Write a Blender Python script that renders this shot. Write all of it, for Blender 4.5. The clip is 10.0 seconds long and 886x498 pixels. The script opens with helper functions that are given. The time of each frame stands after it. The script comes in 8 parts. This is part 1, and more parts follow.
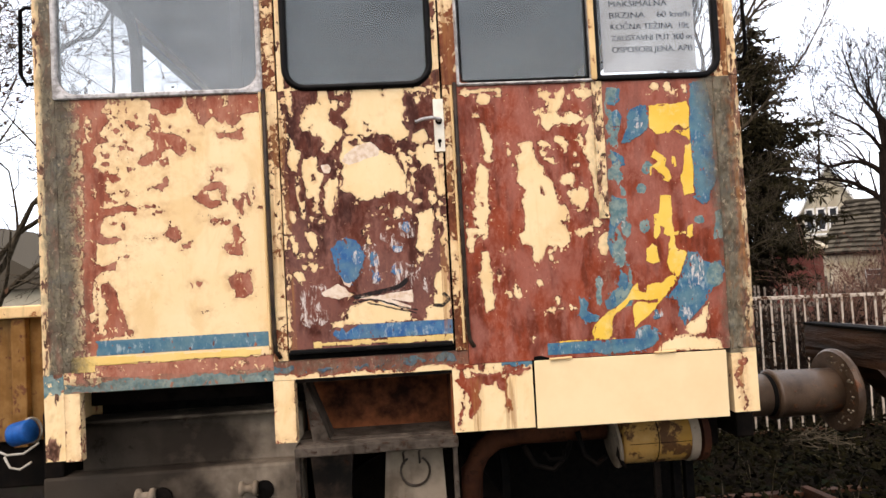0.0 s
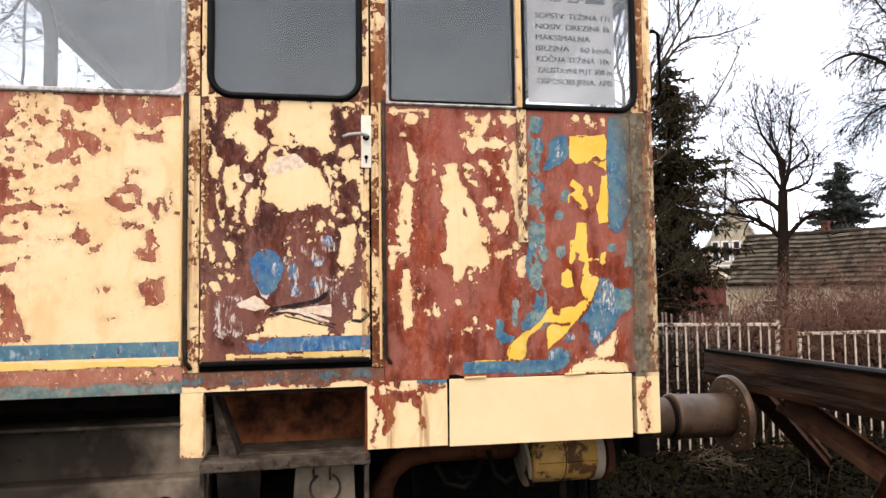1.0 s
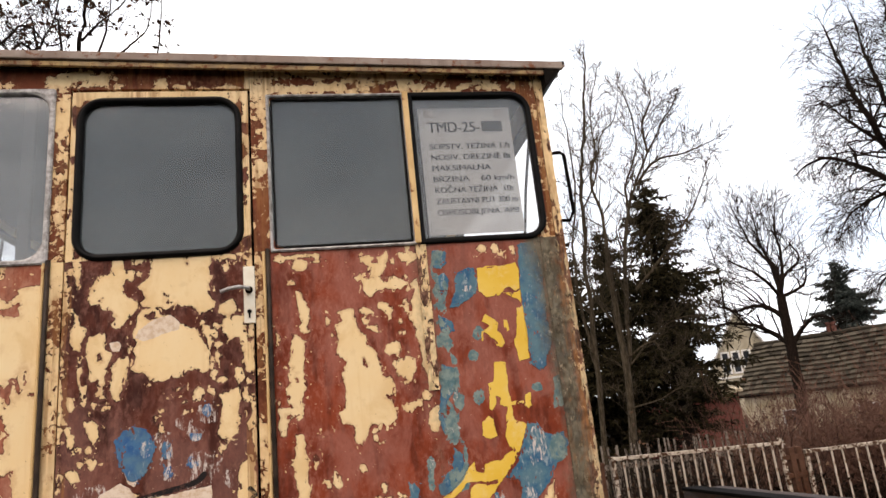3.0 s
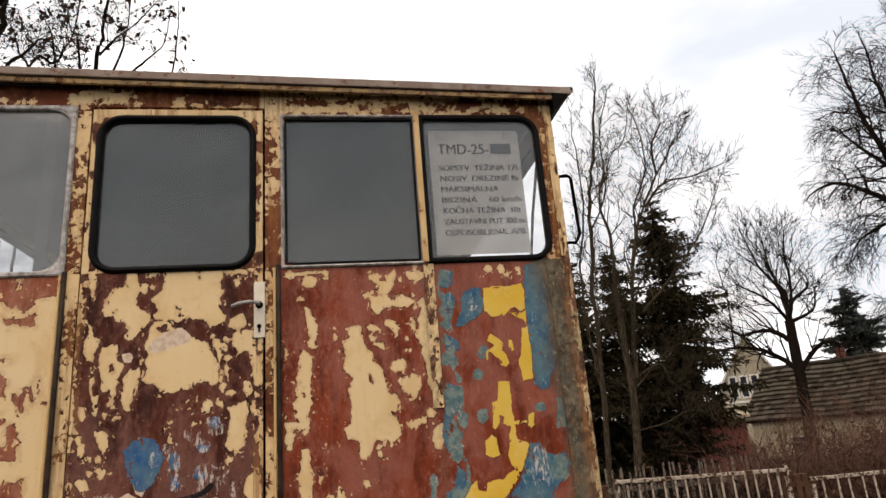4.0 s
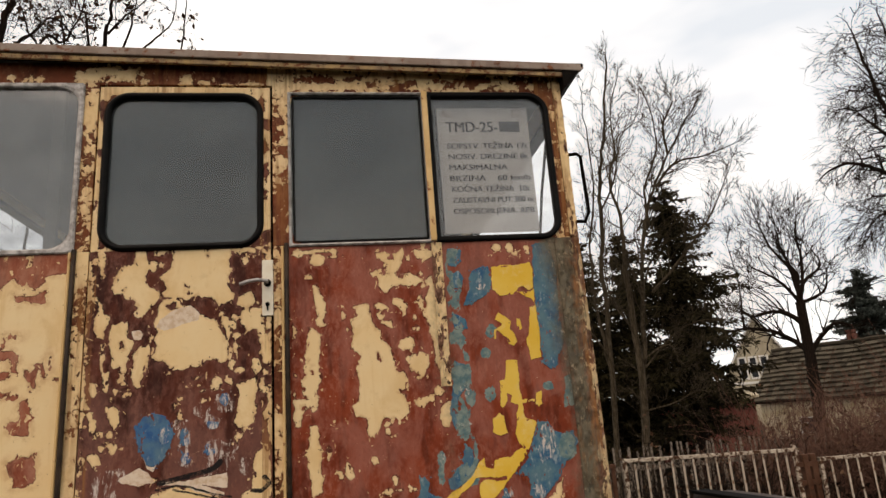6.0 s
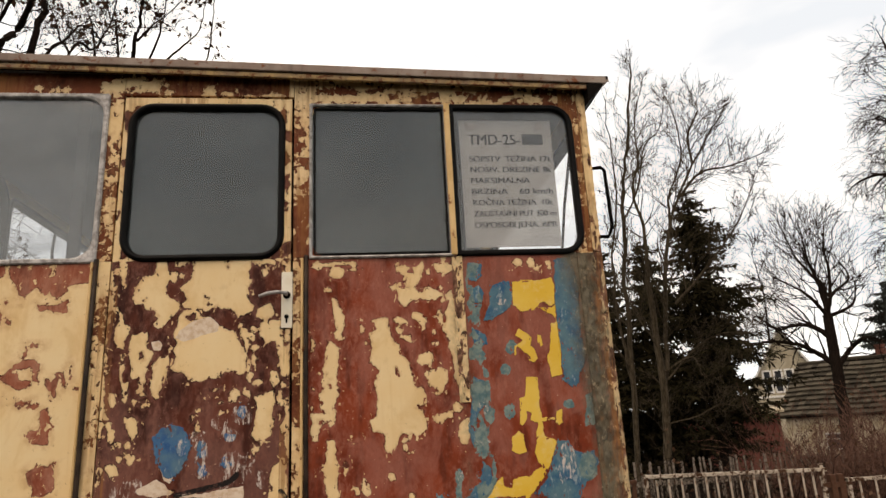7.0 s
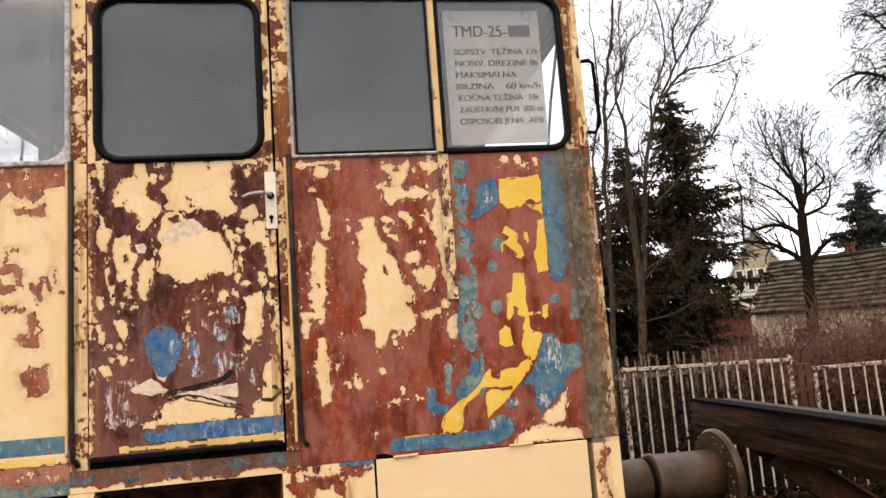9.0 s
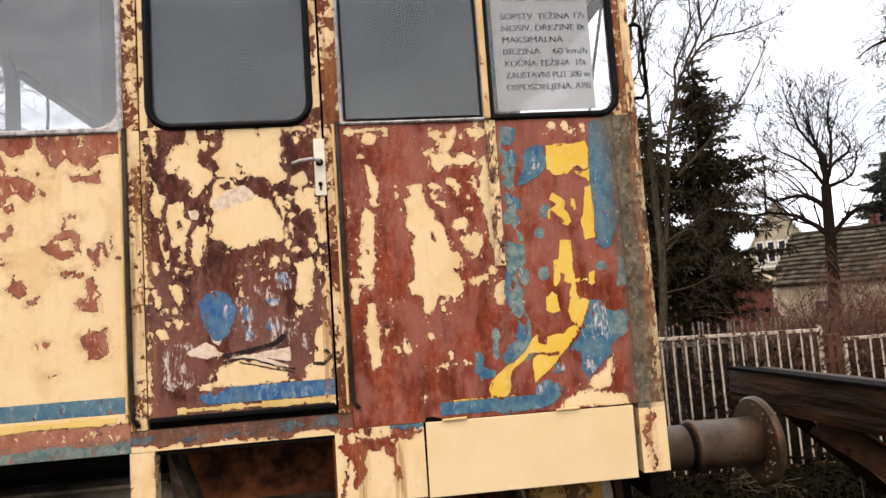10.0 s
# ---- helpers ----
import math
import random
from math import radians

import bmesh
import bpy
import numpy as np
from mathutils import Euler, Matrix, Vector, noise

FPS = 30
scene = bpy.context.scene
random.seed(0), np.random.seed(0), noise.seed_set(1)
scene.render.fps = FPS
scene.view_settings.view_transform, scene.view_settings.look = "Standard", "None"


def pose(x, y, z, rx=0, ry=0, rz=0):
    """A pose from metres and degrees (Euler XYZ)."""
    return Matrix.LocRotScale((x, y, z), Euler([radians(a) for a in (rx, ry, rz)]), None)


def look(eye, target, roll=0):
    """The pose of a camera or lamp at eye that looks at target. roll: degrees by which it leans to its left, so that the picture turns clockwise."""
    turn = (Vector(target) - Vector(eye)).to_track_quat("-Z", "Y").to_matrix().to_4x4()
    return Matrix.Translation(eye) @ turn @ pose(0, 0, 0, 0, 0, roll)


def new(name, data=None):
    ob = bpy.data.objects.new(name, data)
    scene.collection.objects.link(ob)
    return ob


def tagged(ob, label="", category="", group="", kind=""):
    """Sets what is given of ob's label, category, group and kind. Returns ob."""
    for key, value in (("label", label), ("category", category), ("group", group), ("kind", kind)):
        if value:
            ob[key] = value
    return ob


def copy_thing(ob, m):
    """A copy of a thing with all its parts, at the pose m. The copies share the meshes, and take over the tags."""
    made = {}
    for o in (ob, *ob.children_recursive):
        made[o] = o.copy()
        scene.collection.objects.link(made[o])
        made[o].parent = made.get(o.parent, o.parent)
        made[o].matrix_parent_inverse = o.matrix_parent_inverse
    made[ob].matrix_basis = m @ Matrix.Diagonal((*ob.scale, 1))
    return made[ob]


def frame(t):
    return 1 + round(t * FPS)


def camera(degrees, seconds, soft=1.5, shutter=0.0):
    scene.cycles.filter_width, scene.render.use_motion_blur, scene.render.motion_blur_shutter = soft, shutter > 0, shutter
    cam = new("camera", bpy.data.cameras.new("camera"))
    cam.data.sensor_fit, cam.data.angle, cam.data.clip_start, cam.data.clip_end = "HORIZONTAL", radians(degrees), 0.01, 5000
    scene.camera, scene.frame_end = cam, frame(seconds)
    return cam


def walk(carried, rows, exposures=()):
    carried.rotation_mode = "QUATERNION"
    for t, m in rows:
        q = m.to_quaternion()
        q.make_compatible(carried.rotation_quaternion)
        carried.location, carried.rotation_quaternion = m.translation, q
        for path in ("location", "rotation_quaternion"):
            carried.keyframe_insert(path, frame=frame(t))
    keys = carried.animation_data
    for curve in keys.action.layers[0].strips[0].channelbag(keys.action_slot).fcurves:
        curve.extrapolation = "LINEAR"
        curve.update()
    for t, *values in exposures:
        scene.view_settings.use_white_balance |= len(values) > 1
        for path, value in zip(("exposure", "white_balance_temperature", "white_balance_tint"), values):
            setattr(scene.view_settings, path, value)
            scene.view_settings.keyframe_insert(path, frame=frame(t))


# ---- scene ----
cam = camera(67.5, 10.0)
PATH = [
    (0, (0.126, 0.222, 1.73), (0.25, 2.216, 1.804), -3.1),
    (0.2, (0.146, 0.243, 1.718), (0.331, 2.232, 1.8), -2.5),
    (0.5, (0.139, 0.21, 1.73), (0.424, 2.188, 1.802), -2.8),
    (0.8, (0.157, 0.224, 1.705), (0.5, 2.193, 1.783), -2.0),
    (1, (0.13, 0.199, 1.736), (0.485, 2.164, 1.85), -0.7),
    (1.2, (0.175, 0.217, 1.721), (0.565, 2.175, 1.827), -1.0),
    (1.5, (0.254, 0.27, 1.71), (0.751, 2.207, 1.712), -2.0),
    (1.7, (0.356, 0.327, 1.687), (0.855, 2.263, 1.706), -3.6),
    (2, (0.461, 0.385, 1.732), (0.925, 2.328, 1.824), -1.7),
    (2.2, (0.537, 0.381, 1.749), (0.964, 2.319, 1.991), -3.4),
    (2.3, (0.546, 0.375, 1.76), (0.974, 2.303, 2.073), -4.1),
    (2.4, (0.548, 0.372, 1.771), (0.972, 2.292, 2.131), -4.8),
    (2.5, (0.542, 0.384, 1.785), (0.963, 2.298, 2.183), -6.2),
    (3, (0.574, 0.382, 1.787), (0.933, 2.282, 2.301), -6.0),
    (3.2, (0.562, 0.36, 1.778), (0.902, 2.255, 2.318), -6.0),
    (4.5, (0.572, 0.334, 1.786), (0.913, 2.221, 2.355), -4.1),
    (5, (0.575, 0.341, 1.785), (0.888, 2.237, 2.34), -4.5),
    (5.2, (0.57, 0.345, 1.78), (0.878, 2.245, 2.322), -4.5),
    (6.3, (0.579, 0.347, 1.779), (0.891, 2.255, 2.288), -4.2),
    (6.4, (0.585, 0.355, 1.785), (0.894, 2.25, 2.343), -3.9),
    (6.5, (0.59, 0.362, 1.79), (0.873, 2.273, 2.307), -3.9),
    (7, (0.58, 0.365, 1.813), (0.827, 2.276, 2.348), -3.1),
    (7.5, (0.579, 0.37, 1.808), (0.799, 2.297, 2.298), -3.3),
    (8, (0.582, 0.363, 1.809), (0.785, 2.316, 2.189), -4.8),
    (8.5, (0.579, 0.375, 1.798), (0.847, 2.342, 2.044), -5.0),
    (9, (0.559, 0.395, 1.788), (0.854, 2.356, 2.044), -4.2),
    (9.3, (0.546, 0.394, 1.787), (0.732, 2.369, 2.053), -4.1),
    (9.5, (0.507, 0.392, 1.789), (0.7, 2.357, 2.106), -4.2),
    (9.7, (0.505, 0.409, 1.783), (0.707, 2.386, 2.012), -3.8),
    (10, (0.439, 0.402, 1.776), (0.681, 2.379, 1.951), -4.0),
]
walk(cam, [(t, look(eye, target, roll)) for t, eye, target, roll in PATH], [(0.0, 0.53, 6950, 23), (2.0, 0.66, 7050, 24), (2.5, 0.44, 7220, 24), (3.0, 0.09, 7400, 24), (5.0, -0.5, 7850, 22), (7.2, -0.36, 8150, 22), (7.8, -0.28, 8250, 24), (8.6, 0.15, 7800, 26), (10.0, 0.33, 7250, 24)])

# ---- world, sun ----
world = bpy.data.worlds.new("overcast_sky")
scene.world = world
world.use_nodes = True
wt = world.node_tree
wt.nodes.clear()
w_out = wt.nodes.new("ShaderNodeOutputWorld")
w_bg = wt.nodes.new("ShaderNodeBackground")
w_sky = wt.nodes.new("ShaderNodeTexSky")
w_sky.sky_type, w_sky.sun_disc = "NISHITA", False
w_sky.sun_elevation, w_sky.sun_rotation = radians(51), radians(207)
w_tc = wt.nodes.new("ShaderNodeTexCoord")
w_map = wt.nodes.new("ShaderNodeMapping")
w_map.inputs["Scale"].default_value = (1.2, 1.2, 3.5)
w_n = wt.nodes.new("ShaderNodeTexNoise")
w_n.inputs["Scale"].default_value, w_n.inputs["Detail"].default_value = 1.6, 5
w_ramp = wt.nodes.new("ShaderNodeValToRGB")
w_ramp.color_ramp.elements[0].position, w_ramp.color_ramp.elements[0].color = 0.36, (0.525, 0.66, 0.77, 1)
w_ramp.color_ramp.elements[1].position, w_ramp.color_ramp.elements[1].color = 0.64, (0.915, 1.02, 1.06, 1)
w_dot = wt.nodes.new("ShaderNodeVectorMath")
w_dot.operation = "DOT_PRODUCT"
w_dot.inputs[1].default_value = (0.35, 0.82, 0.45)
w_lift = wt.nodes.new("ShaderNodeMapRange")
w_lift.interpolation_type = "SMOOTHSTEP"
for key, v in (("From Min", -1.0), ("From Max", 0.9), ("To Min", 12.5), ("To Max", 17.5)):
    w_lift.inputs[key].default_value = v
w_scale = wt.nodes.new("ShaderNodeVectorMath")
w_scale.operation = "SCALE"
w_mix = wt.nodes.new("ShaderNodeMix")
w_mix.data_type = "RGBA"
w_mix.inputs["Factor"].default_value = 0.9
w_bg.inputs["Strength"].default_value = 0.115
wt.links.new(w_tc.outputs["Generated"], w_map.inputs["Vector"])
wt.links.new(w_map.outputs["Vector"], w_n.inputs["Vector"])
wt.links.new(w_n.outputs["Fac"], w_ramp.inputs["Fac"])
wt.links.new(w_sky.outputs["Color"], w_mix.inputs["A"])
wt.links.new(w_tc.outputs["Generated"], w_dot.inputs[0])
wt.links.new(w_dot.outputs["Value"], w_lift.inputs["Value"])
wt.links.new(w_ramp.outputs["Color"], w_scale.inputs["Vector"])
wt.links.new(w_lift.outputs[0], w_scale.inputs["Scale"])
wt.links.new(w_scale.outputs["Vector"], w_mix.inputs["B"])
wt.links.new(w_mix.outputs["Result"], w_bg.inputs["Color"])
wt.links.new(w_bg.outputs["Background"], w_out.inputs["Surface"])

sun = new("sun", bpy.data.lights.new("sun", "SUN"))
sun.data.energy, sun.data.angle, sun.data.color = 1.62, radians(50), (1.0, 0.905, 0.8)
sun.matrix_basis = look((-4, -8, 11), (0, 0, 0))


# ---- materials ----
class Mat:
    """A node material with short calls for its nodes."""

    def __init__(self, name):
        self.m = bpy.data.materials.new(name)
        self.m.use_nodes = True
        self.t = self.m.node_tree
        self.b = self.t.nodes["Principled BSDF"]
        self.tc = self.t.nodes.new("ShaderNodeTexCoord")

    def put(self, sock, v):
        if hasattr(v, "is_linked"):
            self.t.links.new(v, sock)
        elif isinstance(v, tuple) and len(v) == 3 and sock.type == "RGBA":
            sock.default_value = (*v, 1)
        else:
            sock.default_value = v

    def noise(self, scale, detail=4, rough=0.55, stretch=(1, 1, 1), dist=0.0):
        mp = self.t.nodes.new("ShaderNodeMapping")
        mp.inputs["Scale"].default_value = stretch
        self.t.links.new(self.tc.outputs["Object"], mp.inputs["Vector"])
        n = self.t.nodes.new("ShaderNodeTexNoise")
        n.inputs["Scale"].default_value, n.inputs["Detail"].default_value = scale, detail
        n.inputs["Roughness"].default_value, n.inputs["Distortion"].default_value = rough, dist
        self.t.links.new(mp.outputs["Vector"], n.inputs["Vector"])
        return n.outputs["Fac"]

    def attr(self, name):
        a = self.t.nodes.new("ShaderNodeAttribute")
        a.attribute_name = name
        return a.outputs["Fac"]

    def math(self, op, a, b=0.0, c=0.0):
        n = self.t.nodes.new("ShaderNodeMath")
        n.operation = op
        for i, v in enumerate((a, b, c)):
            self.put(n.inputs[i], v)
        return n.outputs[0]

    def step(self, v, lo, hi, to0=0.0, to1=1.0):
        n = self.t.nodes.new("ShaderNodeMapRange")
        n.interpolation_type = "SMOOTHSTEP"
        for k, x in (("Value", v), ("From Min", lo), ("From Max", hi), ("To Min", to0), ("To Max", to1)):
            self.put(n.inputs[k], x)
        return n.outputs[0]

    def mix(self, f, a, b, kind="MIX"):
        n = self.t.nodes.new("ShaderNodeMix")
        n.data_type, n.blend_type = "RGBA", kind
        self.put(n.inputs["Factor"], f), self.put(n.inputs["A"], a), self.put(n.inputs["B"], b)
        return n.outputs["Result"]

    def rand(self):
        return self.t.nodes.new("ShaderNodeObjectInfo").outputs["Random"]

    def island(self):
        return self.t.nodes.new("ShaderNodeNewGeometry").outputs["Random Per Island"]

    def bump(self, height, distance=0.002, strength=1.0):
        n = self.t.nodes.new("ShaderNodeBump")
        n.inputs["Distance"].default_value, n.inputs["Strength"].default_value = distance, strength
        self.put(n.inputs["Height"], height)
        self.t.links.new(n.outputs["Normal"], self.b.inputs["Normal"])

    def done(self, color, rough=0.6, metal=0.0, spec=0.5):
        self.put(self.b.inputs["Base Color"], color), self.put(self.b.inputs["Roughness"], rough)
        self.put(self.b.inputs["Metallic"], metal), self.put(self.b.inputs["Specular IOR Level"], spec)
        return self.m


CREAM = (0.8, 0.565, 0.288)


def peeling(name, bare_a, bare_b, rough_edge=1.0, along=0.7, stain=(0.42, 0.2, 0.13), thin=0.012, fleck=0.02, blues=((0.022, 0.098, 0.185), (0.075, 0.18, 0.225)), yellows=((0.75, 0.45, 0.05), (0.8, 0.53, 0.1))):
    """Cream paint peeling off red oxide primer; the panel's own fields say where each coat still holds."""
    k = Mat(name)
    big = k.math("SUBTRACT", k.noise(11, 5, 0.62, (1, 1, along), 0.5), 0.5)
    mid = k.math("SUBTRACT", k.noise(34, 4, 0.6, (1, 1, along), 0.5), 0.5)
    fine = k.math("SUBTRACT", k.noise(105, 2, 0.5, (1, 1, along)), 0.5)
    wob = k.math("ADD", k.math("ADD", k.math("MULTIPLY", big, 0.036 * rough_edge), k.math("MULTIPLY", mid, 0.062 * rough_edge)), k.math("MULTIPLY", fine, 0.014))
    streak = k.noise(20, 4, 0.58, (1, 1, 0.07))
    cloud = k.noise(4.5, 5, 0.62)
    patch = k.noise(17, 6, 0.7, (1, 1, 0.6))

    def coat(field, gain=1.0):
        return k.step(k.math("ADD", k.attr(field), k.math("MULTIPLY", wob, gain)), -0.0008, 0.0008)

    stripe = coat("stripe", 0.13)
    chips = k.math("MULTIPLY", k.step(k.noise(52, 2, 0.5, (1, 1, 0.7)), 0.6, 0.64), 0.009)
    worn = k.math("MULTIPLY", k.step(k.noise(44, 2, 0.5, (1, 1, 0.8), 0.4), 0.62, 0.66), 0.008)
    flecks = k.math("MULTIPLY", k.step(k.noise(46, 3, 0.55, (1, 1, 0.75), 0.5), 0.63, 0.66), fleck)
    cream = k.step(k.math("ADD", k.math("SUBTRACT", k.math("ADD", k.attr("cream"), wob), chips), flecks), -0.0008, 0.0008)
    blue = k.step(k.math("ADD", k.math("SUBTRACT", k.math("ADD", k.attr("blue"), k.math("MULTIPLY", wob, 0.75)), k.math("MULTIPLY", chips, 1.3)), k.math("MULTIPLY", flecks, 0.5)), -0.0012, 0.0012)
    yellow, white, pale, black = k.step(k.math("SUBTRACT", k.math("ADD", k.attr("yellow"), k.math("MULTIPLY", wob, 0.42)), worn), -0.001, 0.001), coat("white", 1.2), coat("pale", 0.3), coat("black", 0.12)
    bare = k.mix(k.step(cloud, 0.34, 0.66), bare_a, bare_b)
    bare = k.mix(k.math("MULTIPLY", k.step(patch, 0.5, 0.66), 0.32), bare, stain)
    bare = k.mix(k.math("MULTIPLY", k.step(streak, 0.5, 0.72), 0.22), bare, stain)
    chalk = k.math("MULTIPLY", k.step(k.noise(2.6, 5, 0.65), 0.4, 0.62), k.step(k.noise(50, 4, 0.65, (1, 1, 0.6), 0.4), 0.45, 0.68))
    bare = k.mix(k.math("MULTIPLY", chalk, 0.42), bare, (stain[0] * 1.3, stain[1] * 1.45, stain[2] * 1.5))
    bare = k.mix(k.math("MULTIPLY", k.step(k.noise(13, 5, 0.62, (1, 1, 0.28)), 0.5, 0.62), 0.55), bare, (bare_a[0] * 0.4, bare_a[1] * 0.4, bare_a[2] * 0.45))
    hazy = k.step(k.math("ADD", k.attr("haze"), k.math("MULTIPLY", k.math("SUBTRACT", k.noise(9, 4, 0.6, (1, 1, 0.55), 0.4), 0.5), 4.0)), 0.1, 0.95)
    bare = k.mix(k.math("MULTIPLY", hazy, 0.46), bare, (stain[0] * 1.05, stain[1] * 1.15, stain[2] * 1.25))
    bare = k.mix(k.math("MULTIPLY", k.step(k.noise(62, 2, 0.5), 0.72, 0.75), 0.7), bare, (0.6, 0.4, 0.26))
    bare = k.mix(k.math("MULTIPLY", k.step(k.noise(95, 3, 0.6, (1, 1, 0.7)), 0.52, 0.7), 0.16), bare, (bare_a[0] * 0.4, bare_a[1] * 0.4, bare_a[2] * 0.4))
    bare = k.mix(k.math("MULTIPLY", k.step(k.noise(40, 3, 0.6, (1, 1, 0.5)), 0.56, 0.7), 0.25), bare, (stain[0] * 1.2, stain[1] * 1.35, stain[2] * 1.3))
    top = k.mix(k.step(cloud, 0.3, 0.75), CREAM, (0.83, 0.63, 0.36))
    top = k.mix(k.math("MULTIPLY", k.step(streak, 0.55, 0.8), 0.3), top, (0.55, 0.29, 0.1))
    top = k.mix(k.math("MULTIPLY", k.step(k.noise(14, 5, 0.7), 0.56, 0.72), 0.35), top, (0.6, 0.4, 0.2))
    top = k.mix(k.math("MULTIPLY", k.step(k.noise(5, 5, 0.72, (1, 1, 0.6), 0.5), 0.47, 0.64), 0.42), top, (0.66, 0.41, 0.17))
    top = k.mix(k.math("MULTIPLY", k.step(k.noise(80, 3, 0.6), 0.7, 0.73), 0.7), top, (0.25, 0.11, 0.06))
    held = k.math("ADD", k.attr("cream"), wob)
    top = k.mix(k.math("MULTIPLY", k.step(held, thin, 0.0), k.step(k.noise(27, 5, 0.65), 0.4, 0.6, 0.05, 0.6)), top, (0.56, 0.31, 0.15))
    bare = k.mix(k.math("MULTIPLY", k.step(held, -0.014, -0.001), k.step(k.noise(33, 4, 0.6), 0.42, 0.6, 0.0, 0.5)), bare, (stain[0] * 1.15, stain[1] * 1.3, stain[2] * 1.3))
    # dark line round the flakes: dirt, plus their edge shadow put into the colour
    rim = k.math("MULTIPLY", k.step(held, -0.0065, -0.001), k.step(k.noise(21, 4, 0.6), 0.42, 0.56))
    bare = k.mix(k.math("MULTIPLY", rim, 0.75), bare, (bare_a[0] * 0.28, bare_a[1] * 0.3, bare_a[2] * 0.35))
    col = k.mix(cream, bare, top)
    col = k.mix(pale, col, k.mix(k.step(k.noise(40, 5, 0.7), 0.4, 0.65), (0.74, 0.6, 0.46), (0.6, 0.42, 0.28)))
    bl = k.mix(k.step(k.noise(20, 5, 0.65), 0.36, 0.66), *blues)
    bl = k.mix(k.math("MULTIPLY", k.step(k.noise(46, 5, 0.72, (1, 1, 0.5)), 0.53, 0.68), 0.8), bl, (0.36, 0.42, 0.41))
    bl = k.mix(k.math("MULTIPLY", k.step(k.noise(9, 4, 0.6), 0.42, 0.6), 0.5), bl, (0.12, 0.2, 0.21))
    bl = k.mix(k.step(k.noise(44, 3, 0.6, (1, 1, 0.6)), 0.64, 0.67), bl, bare)
    blue = k.math("MAXIMUM", blue, stripe)
    col = k.mix(blue, col, bl)
    te = k.mix(k.step(k.noise(24, 4, 0.65), 0.36, 0.62), (0.075, 0.15, 0.16), (0.21, 0.27, 0.235))
    teal = k.math("MULTIPLY", coat("teal", 0.8), k.step(k.noise(50, 3, 0.6, (1, 1, 0.7)), 0.36, 0.4))
    col = k.mix(teal, col, te)
    ye = k.mix(k.step(cloud, 0.3, 0.7), *yellows)
    ye = k.mix(k.math("MULTIPLY", k.step(k.noise(13, 5, 0.68), 0.5, 0.66), 0.55), ye, (0.78, 0.56, 0.22))
    col = k.mix(yellow, col, k.mix(k.step(k.noise(60, 3, 0.6), 0.71, 0.74), ye, bare))
    scuff = k.math("MULTIPLY", k.step(k.noise(85, 6, 0.76, (1, 1, 0.28), 0.6), 0.49, 0.57), k.step(k.noise(26, 4, 0.6), 0.36, 0.55))
    col = k.mix(k.math("MULTIPLY", k.math("MULTIPLY", white, scuff), 0.9), col, (0.66, 0.57, 0.49))
    run = k.math("MULTIPLY", k.step(k.attr("drip"), -0.01, 0.03), k.step(k.noise(60, 4, 0.6, (1, 1, 0.06)), 0.42, 0.6))
    col = k.mix(k.math("MULTIPLY", run, 0.75), col, (0.3, 0.125, 0.04))
    col = k.mix(k.math("MULTIPLY", black, k.step(k.noise(60, 4, 0.7), 0.3, 0.5, 0.4, 1.0)), col, (0.014, 0.011, 0.01))
    grime = k.step(k.math("ADD", k.attr("grime"), k.math("ADD", k.math("MULTIPLY", wob, 1.9), k.math("MULTIPLY", k.math("SUBTRACT", k.noise(38, 5, 0.72, (1, 1, 0.7)), 0.5), 0.09))), -0.05, 0.05)
    gcol = k.mix(k.step(k.noise(16, 5, 0.65, (1, 1, 0.6)), 0.36, 0.64), (0.08, 0.068, 0.044), (0.165, 0.143, 0.097))
    gcol = k.mix(k.math("MULTIPLY", k.step(k.noise(6, 5, 0.7), 0.48, 0.64), 0.55), gcol, (0.082, 0.092, 0.082))
    gcol = k.mix(k.math("MULTIPLY", k.step(k.noise(62, 5, 0.72, (1, 1, 0.5)), 0.6, 0.68), 0.6), gcol, (0.07, 0.05, 0.034))
    gcol = k.mix(k.math("MULTIPLY", k.step(k.noise(48, 4, 0.65, (1, 1, 0.6)), 0.61, 0.64), 0.75), gcol, (0.34, 0.27, 0.175))
    crack = k.math("ABSOLUTE", k.math("SUBTRACT", k.noise(12, 4, 0.6, (1, 1, 0.5), 0.8), 0.5))
    crack2 = k.math("ABSOLUTE", k.math("SUBTRACT", k.noise(31, 3, 0.6, (1, 1, 0.45), 0.4), 0.52))
    crack = k.math("MAXIMUM", k.step(crack, 0.01, 0.004), k.math("MULTIPLY", k.step(crack2, 0.01, 0.004), 0.25))
    gcol = k.mix(k.math("MULTIPLY", crack, 0.4), gcol, (0.035, 0.02, 0.012))
    col = k.mix(k.math("MULTIPLY", grime, 0.94), col, gcol)
    edge = k.math("ADD", k.math("MULTIPLY", cream, 1.0), k.math("ADD", blue, k.math("ADD", yellow, k.math("MULTIPLY", white, 0.4))))
    rub = k.math("MULTIPLY", k.math("ADD", fine, k.math("MULTIPLY", mid, 2.0)), k.math("MULTIPLY", grime, 0.5))
    k.bump(k.math("ADD", k.math("SUBTRACT", edge, k.math("MULTIPLY", k.math("MULTIPLY", crack, grime), 0.5)), k.math("ADD", rub, k.math("MULTIPLY", fine, 0.12))), 0.003)
    return k.done(col, k.step(cream, 0, 1, 0.6, 0.45), 0, 0.12)


